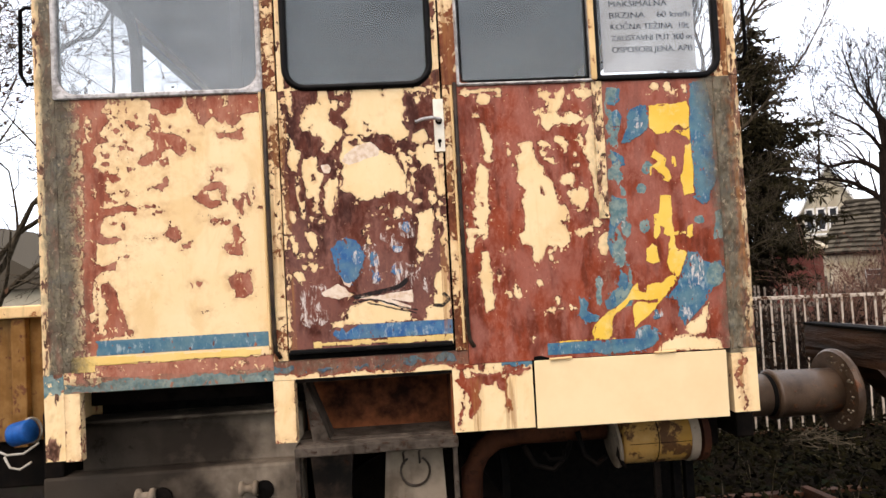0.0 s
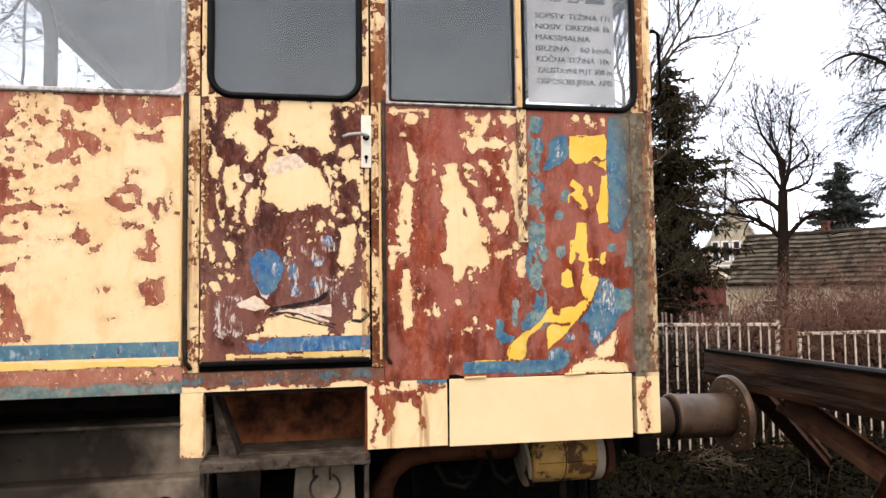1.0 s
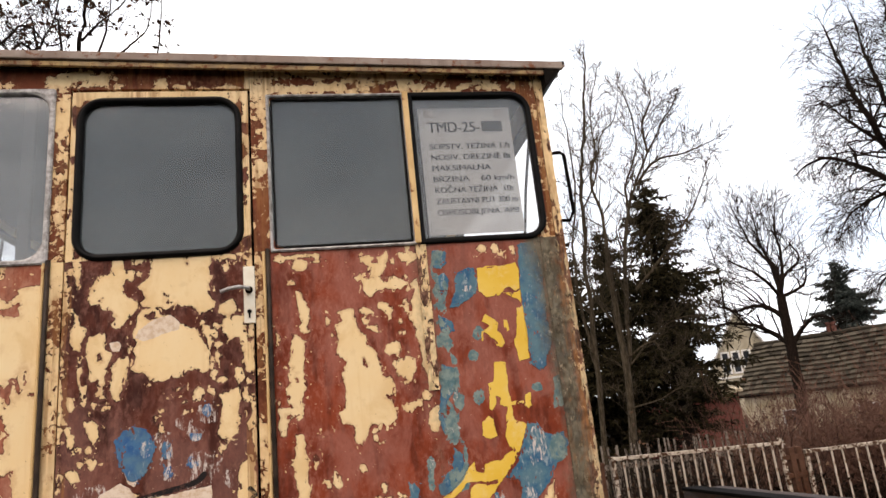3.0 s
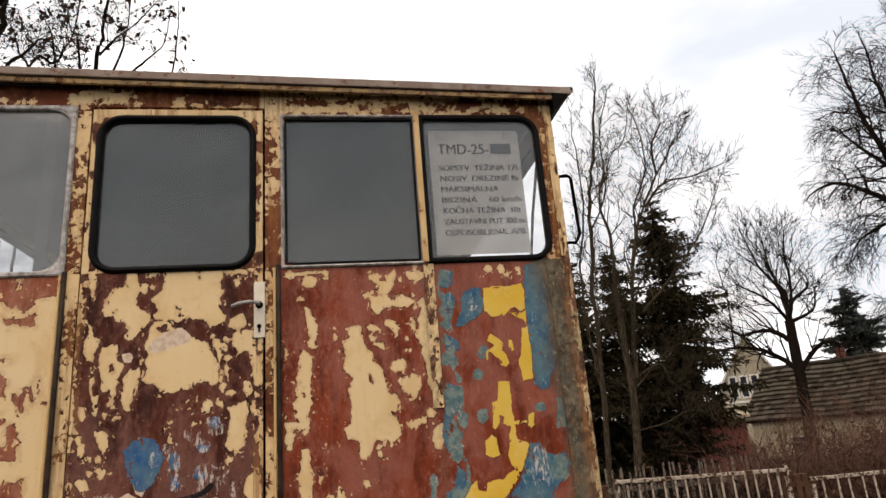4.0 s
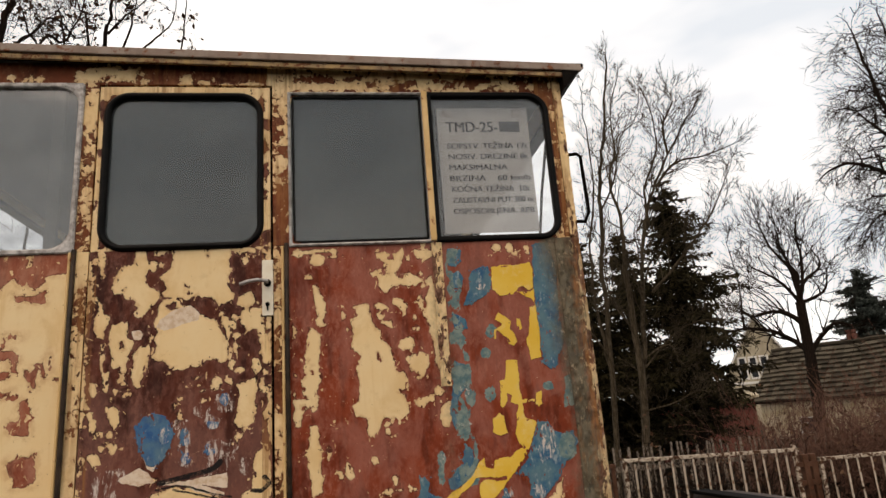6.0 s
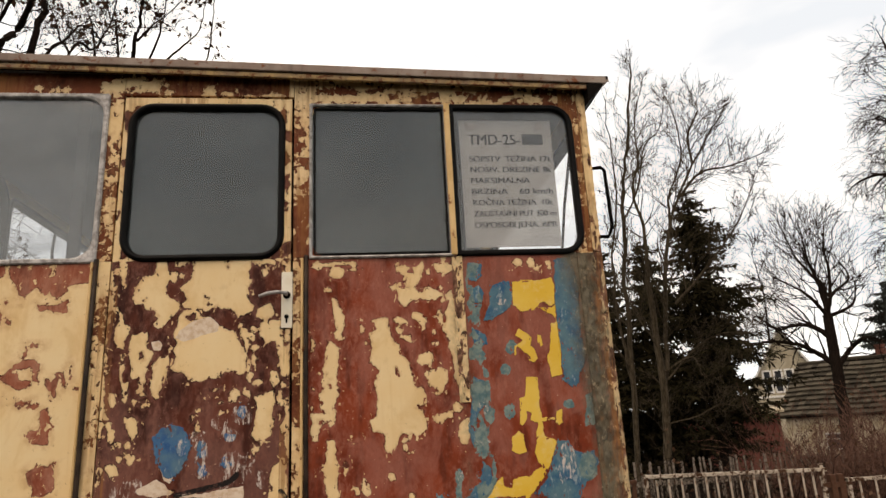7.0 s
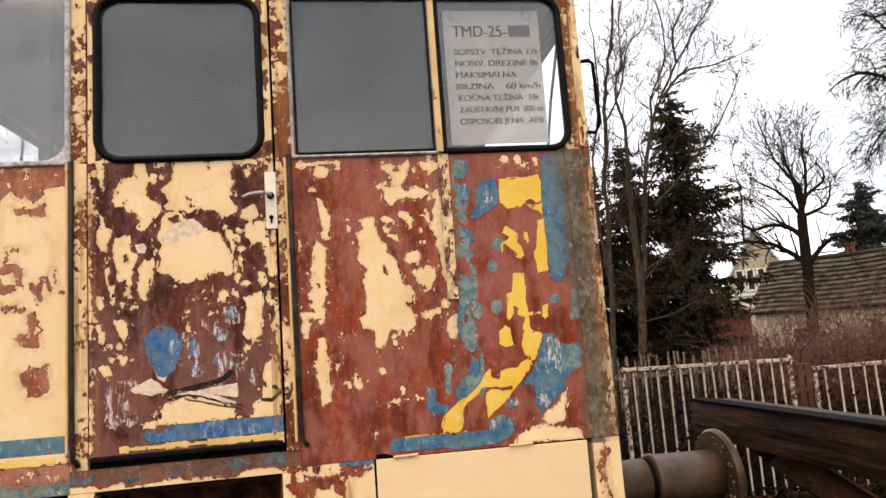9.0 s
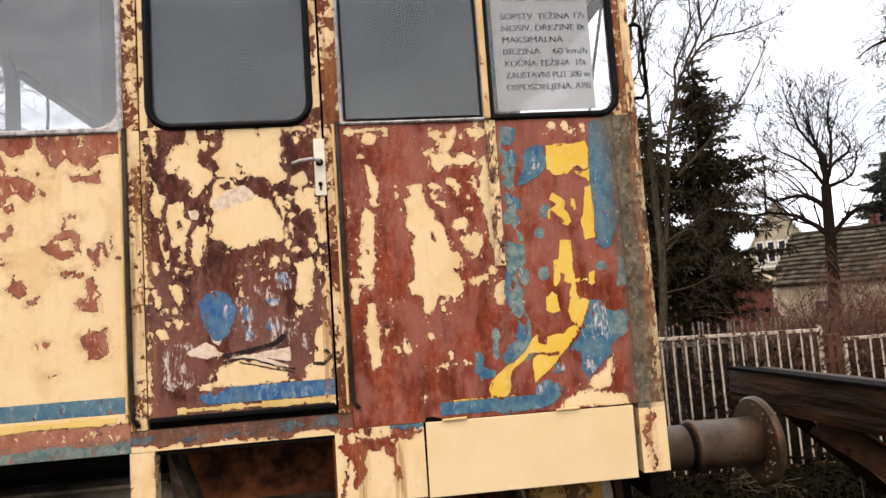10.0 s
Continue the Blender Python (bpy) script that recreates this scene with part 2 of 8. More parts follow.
def rusty(name, a, b, rust=(0.16, 0.055, 0.025), amount=0.5, rough=0.75, metal=0.0, scale=8.0, spec=0.13):
    """Painted or bare metal with rust blotches, streaks and grain."""
    k = Mat(name)
    base = k.mix(k.step(k.noise(scale, 5, 0.6), 0.35, 0.65), a, b)
    cut = 0.74 - 0.36 * amount
    spots = k.step(k.noise(scale * 2.3, 6, 0.72, dist=0.3), cut, cut + 0.07)
    col = k.mix(spots, base, k.mix(k.noise(scale * 9, 3), rust, (rust[0] * 2.1, rust[1] * 2.0, rust[2] * 1.6)))
    col = k.mix(k.math("MULTIPLY", k.step(k.noise(scale * 3, 4, 0.6, (1, 1, 0.08)), 0.5, 0.8), 0.4), col, (rust[0] * 0.4, rust[1] * 0.45, rust[2] * 0.5))
    k.bump(k.math("ADD", spots, k.noise(scale * 14, 4, 0.7)), 0.0015)
    return k.done(col, rough, metal, spec)


def plain(name, a, b, rough=0.6, scale=12.0, metal=0.0, stretch=(1, 1, 1), bump=0.001, spec=0.14):
    k = Mat(name)
    col = k.mix(k.step(k.noise(scale, 5, 0.65, stretch), 0.32, 0.68), a, b)
    if bump:
        k.bump(k.noise(scale * 6, 4, 0.65, stretch), bump)
    return k.done(col, rough, metal, spec)


def random_tint(name, a, b, rough=0.8, per="island", scale=30.0):
    k = Mat(name)
    pick = k.island() if per == "island" else k.rand()
    col = k.mix(pick, a, b)
    col = k.mix(k.math("MULTIPLY", k.noise(scale, 4), 0.35), col, (a[0] * 0.4, a[1] * 0.4, a[2] * 0.4))
    return k.done(col, rough, 0, 0.03)


def glass(name, dust=0.05, dust_col=(0.35, 0.36, 0.38)):
    k = Mat(name)
    t = k.t
    fres = t.nodes.new("ShaderNodeFresnel")
    fres.inputs["IOR"].default_value = 1.5
    clear, gloss, film = (t.nodes.new("ShaderNodeBsdf" + n) for n in ("Transparent", "Glossy", "Diffuse"))
    clear.inputs["Color"].default_value = (0.96, 0.97, 0.97, 1)
    gloss.inputs["Roughness"].default_value = 0.06
    film.inputs["Color"].default_value = (*dust_col, 1)
    m1, m2 = t.nodes.new("ShaderNodeMixShader"), t.nodes.new("ShaderNodeMixShader")
    d = k.step(k.noise(3.5, 6, 0.7, (1, 1, 1.6)), 0.25, 0.85, dust * 0.55, dust * 1.7)
    t.links.new(d, m1.inputs[0]), t.links.new(clear.outputs[0], m1.inputs[1]), t.links.new(film.outputs[0], m1.inputs[2])
    t.links.new(fres.outputs[0], m2.inputs[0]), t.links.new(m1.outputs[0], m2.inputs[1]), t.links.new(gloss.outputs[0], m2.inputs[2])
    t.links.new(m2.outputs[0], t.nodes["Material Output"].inputs["Surface"])
    return k.m


M_LEFT = peeling("peeling_cream_left", (0.245, 0.056, 0.028), (0.34, 0.107, 0.058), 0.5, 0.8, (0.43, 0.185, 0.115), 0.03, 0.04, ((0.045, 0.13, 0.19), (0.1, 0.19, 0.22)), ((0.74, 0.48, 0.13), (0.8, 0.56, 0.2)))
M_DOOR = peeling("peeling_cream_door", (0.034, 0.0078, 0.0045), (0.118, 0.029, 0.015), 0.5, 0.75, (0.25, 0.1, 0.07), 0.012, 0.022, ((0.02, 0.09, 0.23), (0.06, 0.16, 0.27)), ((0.6, 0.4, 0.13), (0.74, 0.52, 0.22)))
M_RIGHT = peeling("peeling_cream_right", (0.165, 0.027, 0.01), (0.26, 0.047, 0.017), 0.5, 0.7, (0.38, 0.14, 0.095), 0.012, 0.024)
M_FRAME = peeling("peeling_cream_frame", (0.085, 0.02, 0.008), (0.17, 0.042, 0.016), 1.5, 0.9, (0.28, 0.11, 0.05), 0.03)
M_POST = peeling("flaking_corner_filler", (0.05, 0.02, 0.01), (0.13, 0.055, 0.03), 1.6, 0.35)
M_SKIRT = plain("clean_cream_sheet", (0.82, 0.62, 0.35), (0.78, 0.57, 0.31), 0.42, 4, bump=0.0005)
M_CREAMRUST = rusty("cream_paint_rusting", (0.76, 0.52, 0.25), (0.66, 0.42, 0.18), (0.2, 0.07, 0.03), 0.42, 0.5)
M_RUBBER = plain("black_window_rubber", (0.003, 0.003, 0.003), (0.008, 0.007, 0.006), 0.45, 20, spec=0.08)
M_ALU = plain("dull_aluminium_trim", (0.22, 0.2, 0.18), (0.56, 0.53, 0.5), 0.5, 34, 0.1)
M_GLASS = glass("dusty_window_glass", 0.115, (0.29, 0.345, 0.36))
# dust, with extra pale film standing for a hazy bright reflection
M_GLASS3 = glass("hazy_window_glass", 0.3, (0.34, 0.375, 0.385))
M_GLASS2 = glass("clearer_window_glass", 0.11, (0.43, 0.465, 0.48))
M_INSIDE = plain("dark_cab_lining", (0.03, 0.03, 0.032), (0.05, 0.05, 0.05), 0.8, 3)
M_ROOF = rusty("weathered_roof_metal", (0.26, 0.19, 0.15), (0.35, 0.28, 0.23), (0.15, 0.06, 0.035), 0.5, 0.7)
M_RUST = rusty("brown_rusted_steel", (0.035, 0.012, 0.006), (0.075, 0.026, 0.011), (0.02, 0.008, 0.004), 0.5, 0.8, spec=0.1)
M_RUSTORANGE = plain("orange_rusted_sheet", (0.014, 0.005, 0.003), (0.19, 0.06, 0.022), 0.85, 5.0, spec=0.08)
M_DARK = rusty("dark_iron", (0.003, 0.0025, 0.002), (0.01, 0.007, 0.005), (0.02, 0.008, 0.004), 0.3, 0.75, spec=0.05)
M_GREYBOX = rusty("dusty_grey_painted_iron", (0.11, 0.081, 0.053), (0.285, 0.222, 0.155), (0.045, 0.026, 0.015), 0.42, 0.8, scale=3)
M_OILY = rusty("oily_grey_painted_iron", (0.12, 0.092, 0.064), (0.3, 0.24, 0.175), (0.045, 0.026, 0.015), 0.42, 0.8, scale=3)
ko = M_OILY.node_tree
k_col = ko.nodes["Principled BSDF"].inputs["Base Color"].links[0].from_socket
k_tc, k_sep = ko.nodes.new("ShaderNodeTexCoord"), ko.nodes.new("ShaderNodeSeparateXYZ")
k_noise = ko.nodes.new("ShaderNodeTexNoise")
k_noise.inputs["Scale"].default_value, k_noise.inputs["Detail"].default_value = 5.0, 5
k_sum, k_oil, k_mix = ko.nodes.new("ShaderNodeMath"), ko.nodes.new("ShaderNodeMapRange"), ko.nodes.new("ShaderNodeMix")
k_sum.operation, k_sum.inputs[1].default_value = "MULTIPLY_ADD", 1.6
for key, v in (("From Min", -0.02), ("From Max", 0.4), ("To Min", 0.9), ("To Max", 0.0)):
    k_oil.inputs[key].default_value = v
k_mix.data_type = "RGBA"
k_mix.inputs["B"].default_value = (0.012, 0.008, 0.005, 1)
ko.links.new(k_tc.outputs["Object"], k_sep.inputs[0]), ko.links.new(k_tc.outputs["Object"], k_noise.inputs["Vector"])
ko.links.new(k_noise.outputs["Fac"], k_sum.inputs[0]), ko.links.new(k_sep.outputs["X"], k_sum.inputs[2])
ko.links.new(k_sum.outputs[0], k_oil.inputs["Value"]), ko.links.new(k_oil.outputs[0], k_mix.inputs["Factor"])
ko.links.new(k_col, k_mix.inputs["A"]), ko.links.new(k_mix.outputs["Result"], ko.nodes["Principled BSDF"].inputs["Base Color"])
M_BUFFER = rusty("grey_brown_buffer_steel", (0.035, 0.02, 0.011), (0.1, 0.062, 0.038), (0.085, 0.031, 0.012), 0.45, 0.42, 0.15, scale=6, spec=0.4)
M_YELLOW = rusty("faded_yellow_cylinder_paint", (0.33, 0.17, 0.03), (0.42, 0.25, 0.09), (0.06, 0.028, 0.012), 0.72, 0.6, scale=4)
M_BLUE = plain("blue_plastic", (0.005, 0.05, 0.2), (0.01, 0.1, 0.33), 0.4, 10)
M_PLATE = plain("cream_enamelled_plate", (0.75, 0.66, 0.5), (0.82, 0.76, 0.62), 0.35, 15)
# black iron; also stands for deep shade below the floor and in gaps
M_BLACK = plain("black_iron_and_shade", (0.002, 0.002, 0.002), (0.006, 0.005, 0.004), 0.7, 30, spec=0.03)
M_TIMBER = plain("tarred_dark_timber", (0.004, 0.002, 0.0012), (0.058, 0.026, 0.0125), 0.5, 5, stretch=(1, 0.22, 1.2), bump=0.008, spec=0.16)
M_WIRE = plain("white_wire", (0.5, 0.46, 0.38), (0.33, 0.29, 0.23), 0.5, 20)
M_FLAKE = plain("dirty_paint_crust", (0.2, 0.165, 0.12), (0.08, 0.06, 0.04), 0.7, 40)
M_OCHRE = rusty("ochre_paint_weathered", (0.17, 0.078, 0.018), (0.26, 0.135, 0.042), (0.09, 0.035, 0.018), 0.5, 0.7)
M_TREAD = rusty("worn_step_iron", (0.025, 0.018, 0.012), (0.085, 0.065, 0.048), (0.022, 0.012, 0.008), 0.5, 0.75, scale=10, spec=0.12)
M_BRACE = rusty("dark_brown_brace_steel", (0.032, 0.013, 0.006), (0.07, 0.028, 0.013), (0.012, 0.005, 0.003), 0.45, 0.65, spec=0.12)
M_DRIP = rusty("dull_brown_moulding", (0.008, 0.006, 0.004), (0.05, 0.032, 0.021), (0.03, 0.013, 0.007), 0.4, 0.4)
M_LIP = rusty("tan_roof_lip_rusting", (0.5, 0.33, 0.15), (0.27, 0.18, 0.11), (0.13, 0.05, 0.025), 0.6, 0.6, scale=14)

# ---- remains of paint: outlines in x, z; spots as x, z, half width, half height ----
LEFT_BARE_A = [[(-0.866, 2.507), (-0.718, 2.502), (-0.706, 2.47), (-0.72, 2.439), (-0.749, 2.422), (-0.793, 2.417), (-0.804, 2.433), (-0.829, 2.447), (-0.841, 2.475), (-0.867, 2.483)], [(-0.7, 2.501), (-0.401, 2.494), (-0.404, 2.415), (-0.453, 2.41), (-0.487, 2.402), (-0.49, 2.38), (-0.517, 2.354), (-0.535, 2.364), (-0.547, 2.387), (-0.561, 2.365), (-0.574, 2.379), (-0.586, 2.397), (-0.604, 2.389), (-0.631, 2.367), (-0.653, 2.377), (-0.663, 2.403), (-0.684, 2.428), (-0.698, 2.458)], [(-0.593, 2.343), (-0.556, 2.328), (-0.523, 2.331), (-0.491, 2.348), (-0.476, 2.348), (-0.48, 2.307), (-0.513, 2.304), (-0.545, 2.314), (-0.572, 2.311), (-0.589, 2.325)]]
LEFT_BARE_B = [[(-0.843, 2.414), (-0.808, 2.417), (-0.796, 2.39), (-0.802, 2.352), (-0.763, 2.341), (-0.724, 2.335), (-0.708, 2.319), (-0.696, 2.291), (-0.706, 2.258), (-0.728, 2.25), (-0.753, 2.265), (-0.761, 2.283), (-0.788, 2.275), (-0.8, 2.244), (-0.822, 2.238), (-0.837, 2.241), (-0.851, 2.217), (-0.877, 2.216), (-0.891, 2.23), (-0.884, 2.248), (-0.858, 2.265), (-0.835, 2.277), (-0.826, 2.299), (-0.838, 2.322), (-0.855, 2.341), (-0.839, 2.369), (-0.844, 2.394)], [(-0.806, 2.244), (-0.784, 2.252), (-0.767, 2.238), (-0.773, 2.216), (-0.79, 2.212), (-0.807, 2.227)], [(-0.854, 2.128), (-0.814, 2.142), (-0.797, 2.146), (-0.796, 2.168), (-0.783, 2.172), (-0.773, 2.158), (-0.772, 2.127), (-0.794, 2.123), (-0.807, 2.108), (-0.815, 2.122), (-0.848, 2.126)]]
LEFT_BARE_C = [[(-0.686, 2.082), (-0.659, 2.099), (-0.65, 2.117), (-0.632, 2.129), (-0.614, 2.137), (-0.575, 2.138), (-0.564, 2.122), (-0.556, 2.121), (-0.556, 2.058), (-0.574, 2.059), (-0.59, 2.042), (-0.623, 2.035), (-0.648, 2.054), (-0.676, 2.071)], [(-0.633, 2.156), (-0.618, 2.151), (-0.604, 2.173), (-0.612, 2.2), (-0.597, 2.172), (-0.603, 2.146), (-0.627, 2.145)], [(-0.531, 2.071), (-0.49, 2.069), (-0.495, 2.038), (-0.488, 2.006), (-0.499, 2.002), (-0.518, 2.025), (-0.528, 2.039)], [(-0.5, 2.087), (-0.471, 2.095), (-0.463, 2.072), (-0.456, 2.031), (-0.469, 2.036), (-0.477, 2.068), (-0.494, 2.073)], [(-0.805, 1.941), (-0.782, 1.962), (-0.779, 1.987), (-0.773, 1.971), (-0.752, 1.965), (-0.733, 1.946), (-0.736, 1.92), (-0.758, 1.908), (-0.771, 1.917), (-0.796, 1.932)]]
LEFT_BARE_D = [[(-0.536, 1.959), (-0.52, 1.967), (-0.508, 1.953), (-0.496, 1.921), (-0.497, 1.85), (-0.51, 1.844), (-0.547, 1.848), (-0.564, 1.867), (-0.572, 1.885), (-0.558, 1.897), (-0.536, 1.901), (-0.531, 1.927)], [(-0.564, 1.764), (-0.542, 1.772), (-0.528, 1.78), (-0.502, 1.774), (-0.474, 1.777), (-0.473, 1.75), (-0.466, 1.705), (-0.471, 1.688), (-0.493, 1.678), (-0.519, 1.677), (-0.537, 1.683), (-0.54, 1.71), (-0.553, 1.719), (-0.561, 1.737)]]
LEFT_BARE_E = [[(-1.112, 2.514), (-1.007, 2.499), (-0.997, 2.472), (-1.024, 2.444), (-0.999, 2.42), (-0.989, 2.398), (-1.018, 2.376), (-1.028, 2.343), (-1.003, 2.32), (-1.046, 2.304), (-1.058, 2.273), (-1.044, 2.25), (-1.06, 2.22), (-1.018, 2.198), (-0.975, 2.185), (-0.956, 2.166), (-0.987, 2.152), (-1.008, 2.16), (-1.018, 2.12), (-0.989, 2.092), (-0.964, 2.069), (-1.022, 2.08), (-1.029, 2.054), (-0.969, 2.06), (-0.93, 2.072), (-0.908, 2.057), (-0.883, 2.056), (-0.905, 2.039), (-0.959, 2.038), (-0.991, 2.026), (-1.024, 2.023), (-1.04, 1.997), (-1.045, 1.962), (-1.016, 1.943), (-0.973, 1.941), (-0.965, 1.932), (-0.995, 1.915), (-1.038, 1.909), (-1.055, 1.923), (-1.106, 1.936), (-1.101, 2.213), (-1.112, 2.391)]]
LEFT_BARE_F = [[(-1.106, 1.936), (-1.055, 1.923), (-1.06, 1.89), (-1.082, 1.869), (-1.062, 1.84), (-1.03, 1.833), (-0.987, 1.842), (-0.99, 1.814), (-1.031, 1.807), (-1.059, 1.791), (-1.073, 1.759), (-1.077, 1.704), (-1.068, 1.66), (-1.09, 1.639), (-1.081, 1.584), (-1.04, 1.549), (-1.075, 1.475), (-1.113, 1.477), (-1.111, 1.641), (-1.116, 1.772), (-1.109, 1.838)], [(-1.054, 1.758), (-1.022, 1.767), (-0.995, 1.733), (-0.99, 1.699), (-0.978, 1.666), (-0.963, 1.628), (-0.951, 1.587), (-0.961, 1.555), (-0.998, 1.546), (-1.03, 1.544), (-1.051, 1.55), (-1.033, 1.57), (-1.036, 1.603), (-1.023, 1.624), (-1.025, 1.668), (-1.035, 1.702), (-1.049, 1.725)]]
LEFT_BARE = LEFT_BARE_A + LEFT_BARE_B + LEFT_BARE_C + LEFT_BARE_D + LEFT_BARE_E + LEFT_BARE_F
LEFT_HOLE = [[(-0.647, 2.094), (-0.633, 2.107), (-0.607, 2.11), (-0.589, 2.114), (-0.58, 2.104), (-0.577, 2.073), (-0.591, 2.064), (-0.617, 2.07), (-0.629, 2.089)], [(-0.798, 2.237), (-0.785, 2.241), (-0.778, 2.232), (-0.788, 2.223)], [(-0.551, 2.491), (-0.538, 2.481), (-0.538, 2.45), (-0.549, 2.446), (-0.543, 2.468)], [(-1.081, 2.424), (-1.064, 2.401), (-1.062, 2.345), (-1.076, 2.323), (-1.087, 2.357)], [(-1.067, 2.145), (-1.052, 2.122), (-1.057, 2.1), (-1.07, 2.112)]]
LEFT_SPECK_A = [(-0.91, 2.379, 0.013, 0.018), (-0.879, 2.377, 0.021, 0.006), (-0.95, 2.291, 0.018, 0.009), (-0.982, 2.301, 0.011, 0.007), (-1.005, 2.264, 0.013, 0.009), (-1.016, 2.231, 0.017, 0.006), (-0.954, 2.34, 0.008, 0.006), (-0.918, 2.283, 0.013, 0.007), (-0.969, 2.359, 0.009, 0.014), (-0.924, 2.393, 0.01, 0.007), (-0.891, 2.414, 0.009, 0.009), (-0.942, 2.317, 0.008, 0.006), (-0.92, 2.205, 0.008, 0.004), (-0.941, 2.106, 0.008, 0.012), (-0.958, 2.117, 0.015, 0.004), (-0.905, 2.03, 0.013, 0.003), (-0.857, 2.055, 0.02, 0.005), (-0.819, 2.031, 0.015, 0.005), (-0.855, 1.93, 0.02, 0.004), (-0.95, 1.862, 0.015, 0.009), (-0.716, 1.892, 0.016, 0.011), (-0.706, 1.905, 0.008, 0.009), (-0.62, 2.005, 0.009, 0.006), (-0.603, 1.989, 0.02, 0.007)]
LEFT_SPECK_B = [(-0.564, 1.978, 0.016, 0.007), (-0.663, 2.001, 0.004, 0.005), (-0.419, 2.032, 0.009, 0.005), (-0.954, 1.98, 0.008, 0.018), (-0.988, 1.992, 0.01, 0.004), (-0.674, 1.741, 0.013, 0.011), (-0.7, 1.738, 0.007, 0.006), (-0.65, 1.632, 0.007, 0.003), (-0.678, 2.279, 0.013, 0.011), (-0.687, 2.347, 0.018, 0.004), (-0.762, 2.366, 0.008, 0.005), (-0.944, 1.565, 0.011, 0.013), (-0.503, 1.44, 0.006, 0.005), (-0.449, 2.089, 0.004, 0.011), (-0.573, 2.189, 0.011, 0.004)]
LEFT_SPECK = LEFT_SPECK_A + LEFT_SPECK_B
DOOR_CREAM_A = [[(-0.176, 2.496), (-0.14, 2.497), (-0.135, 2.458), (-0.132, 2.428), (-0.135, 2.388), (-0.128, 2.348), (-0.087, 2.339), (-0.087, 2.309), (-0.1, 2.285), (-0.114, 2.273), (-0.129, 2.253), (-0.136, 2.237), (-0.154, 2.238), (-0.16, 2.278), (-0.177, 2.297), (-0.204, 2.31), (-0.213, 2.33), (-0.24, 2.335), (-0.254, 2.35), (-0.243, 2.374), (-0.234, 2.404), (-0.218, 2.429), (-0.204, 2.437), (-0.177, 2.438), (-0.18, 2.466)]]
DOOR_CREAM_B = [[(-0.062, 2.495), (0.073, 2.501), (0.082, 2.477), (0.095, 2.502), (0.168, 2.501), (0.171, 2.46), (0.16, 2.439), (0.171, 2.402), (0.157, 2.377), (0.155, 2.346), (0.17, 2.316), (0.177, 2.306), (0.156, 2.279), (0.127, 2.266), (0.112, 2.274), (0.112, 2.294), (0.08, 2.304), (0.052, 2.309), (0.024, 2.308), (0.011, 2.292), (-0.041, 2.307), (-0.069, 2.31), (-0.078, 2.326), (-0.063, 2.34), (-0.066, 2.37), (-0.088, 2.385), (-0.073, 2.406), (-0.049, 2.421), (-0.047, 2.451), (-0.04, 2.472)], [(-0.122, 2.448), (-0.104, 2.445), (-0.103, 2.413), (-0.117, 2.408), (-0.128, 2.424)], [(-0.09, 2.439), (-0.073, 2.44), (-0.077, 2.414), (-0.088, 2.417)], [(-0.113, 2.493), (-0.065, 2.491), (-0.069, 2.466), (-0.104, 2.473)]]
DOOR_CREAM_C = [[(-0.322, 2.319), (-0.293, 2.318), (-0.282, 2.289), (-0.279, 2.256), (-0.261, 2.246), (-0.258, 2.217), (-0.272, 2.187), (-0.267, 2.164), (-0.297, 2.168), (-0.307, 2.197), (-0.31, 2.236), (-0.298, 2.265), (-0.302, 2.294), (-0.319, 2.3)], [(-0.336, 2.385), (-0.314, 2.392), (-0.317, 2.378), (-0.335, 2.375)], [(-0.313, 2.484), (-0.299, 2.496), (-0.289, 2.461), (-0.278, 2.442), (-0.296, 2.422), (-0.31, 2.441)], [(-0.249, 2.215), (-0.196, 2.22), (-0.187, 2.204), (-0.191, 2.179), (-0.178, 2.153), (-0.166, 2.144), (-0.178, 2.12), (-0.188, 2.09), (-0.197, 2.059), (-0.223, 2.055), (-0.241, 2.061), (-0.237, 2.1), (-0.249, 2.149), (-0.255, 2.178)], [(-0.148, 2.126), (-0.119, 2.13), (-0.11, 2.101), (-0.116, 2.061), (-0.134, 2.031), (-0.138, 1.992), (-0.152, 1.982), (-0.167, 1.992), (-0.174, 2.022), (-0.17, 2.061), (-0.161, 2.1)]]
DOOR_CREAM_D = [[(-0.087, 2.28), (-0.069, 2.3), (-0.041, 2.307), (-0.019, 2.291), (-0.008, 2.271), (0.024, 2.272), (0.051, 2.242), (0.089, 2.223), (0.117, 2.213), (0.13, 2.183), (0.145, 2.153), (0.156, 2.112), (0.153, 2.061), (0.134, 2.055), (0.106, 2.067), (0.078, 2.061), (0.04, 2.051), (-0.003, 2.041), (-0.043, 2.047), (-0.058, 2.067), (-0.089, 2.071), (-0.107, 2.091), (-0.088, 2.115), (-0.097, 2.15), (-0.088, 2.18), (-0.1, 2.21), (-0.093, 2.25)], [(0.136, 2.224), (0.155, 2.218), (0.164, 2.183), (0.168, 2.153), (0.154, 2.132), (0.145, 2.173), (0.13, 2.197)], [(0.194, 2.292), (0.214, 2.307), (0.243, 2.314), (0.256, 2.287), (0.252, 2.265), (0.227, 2.256), (0.196, 2.263)]]
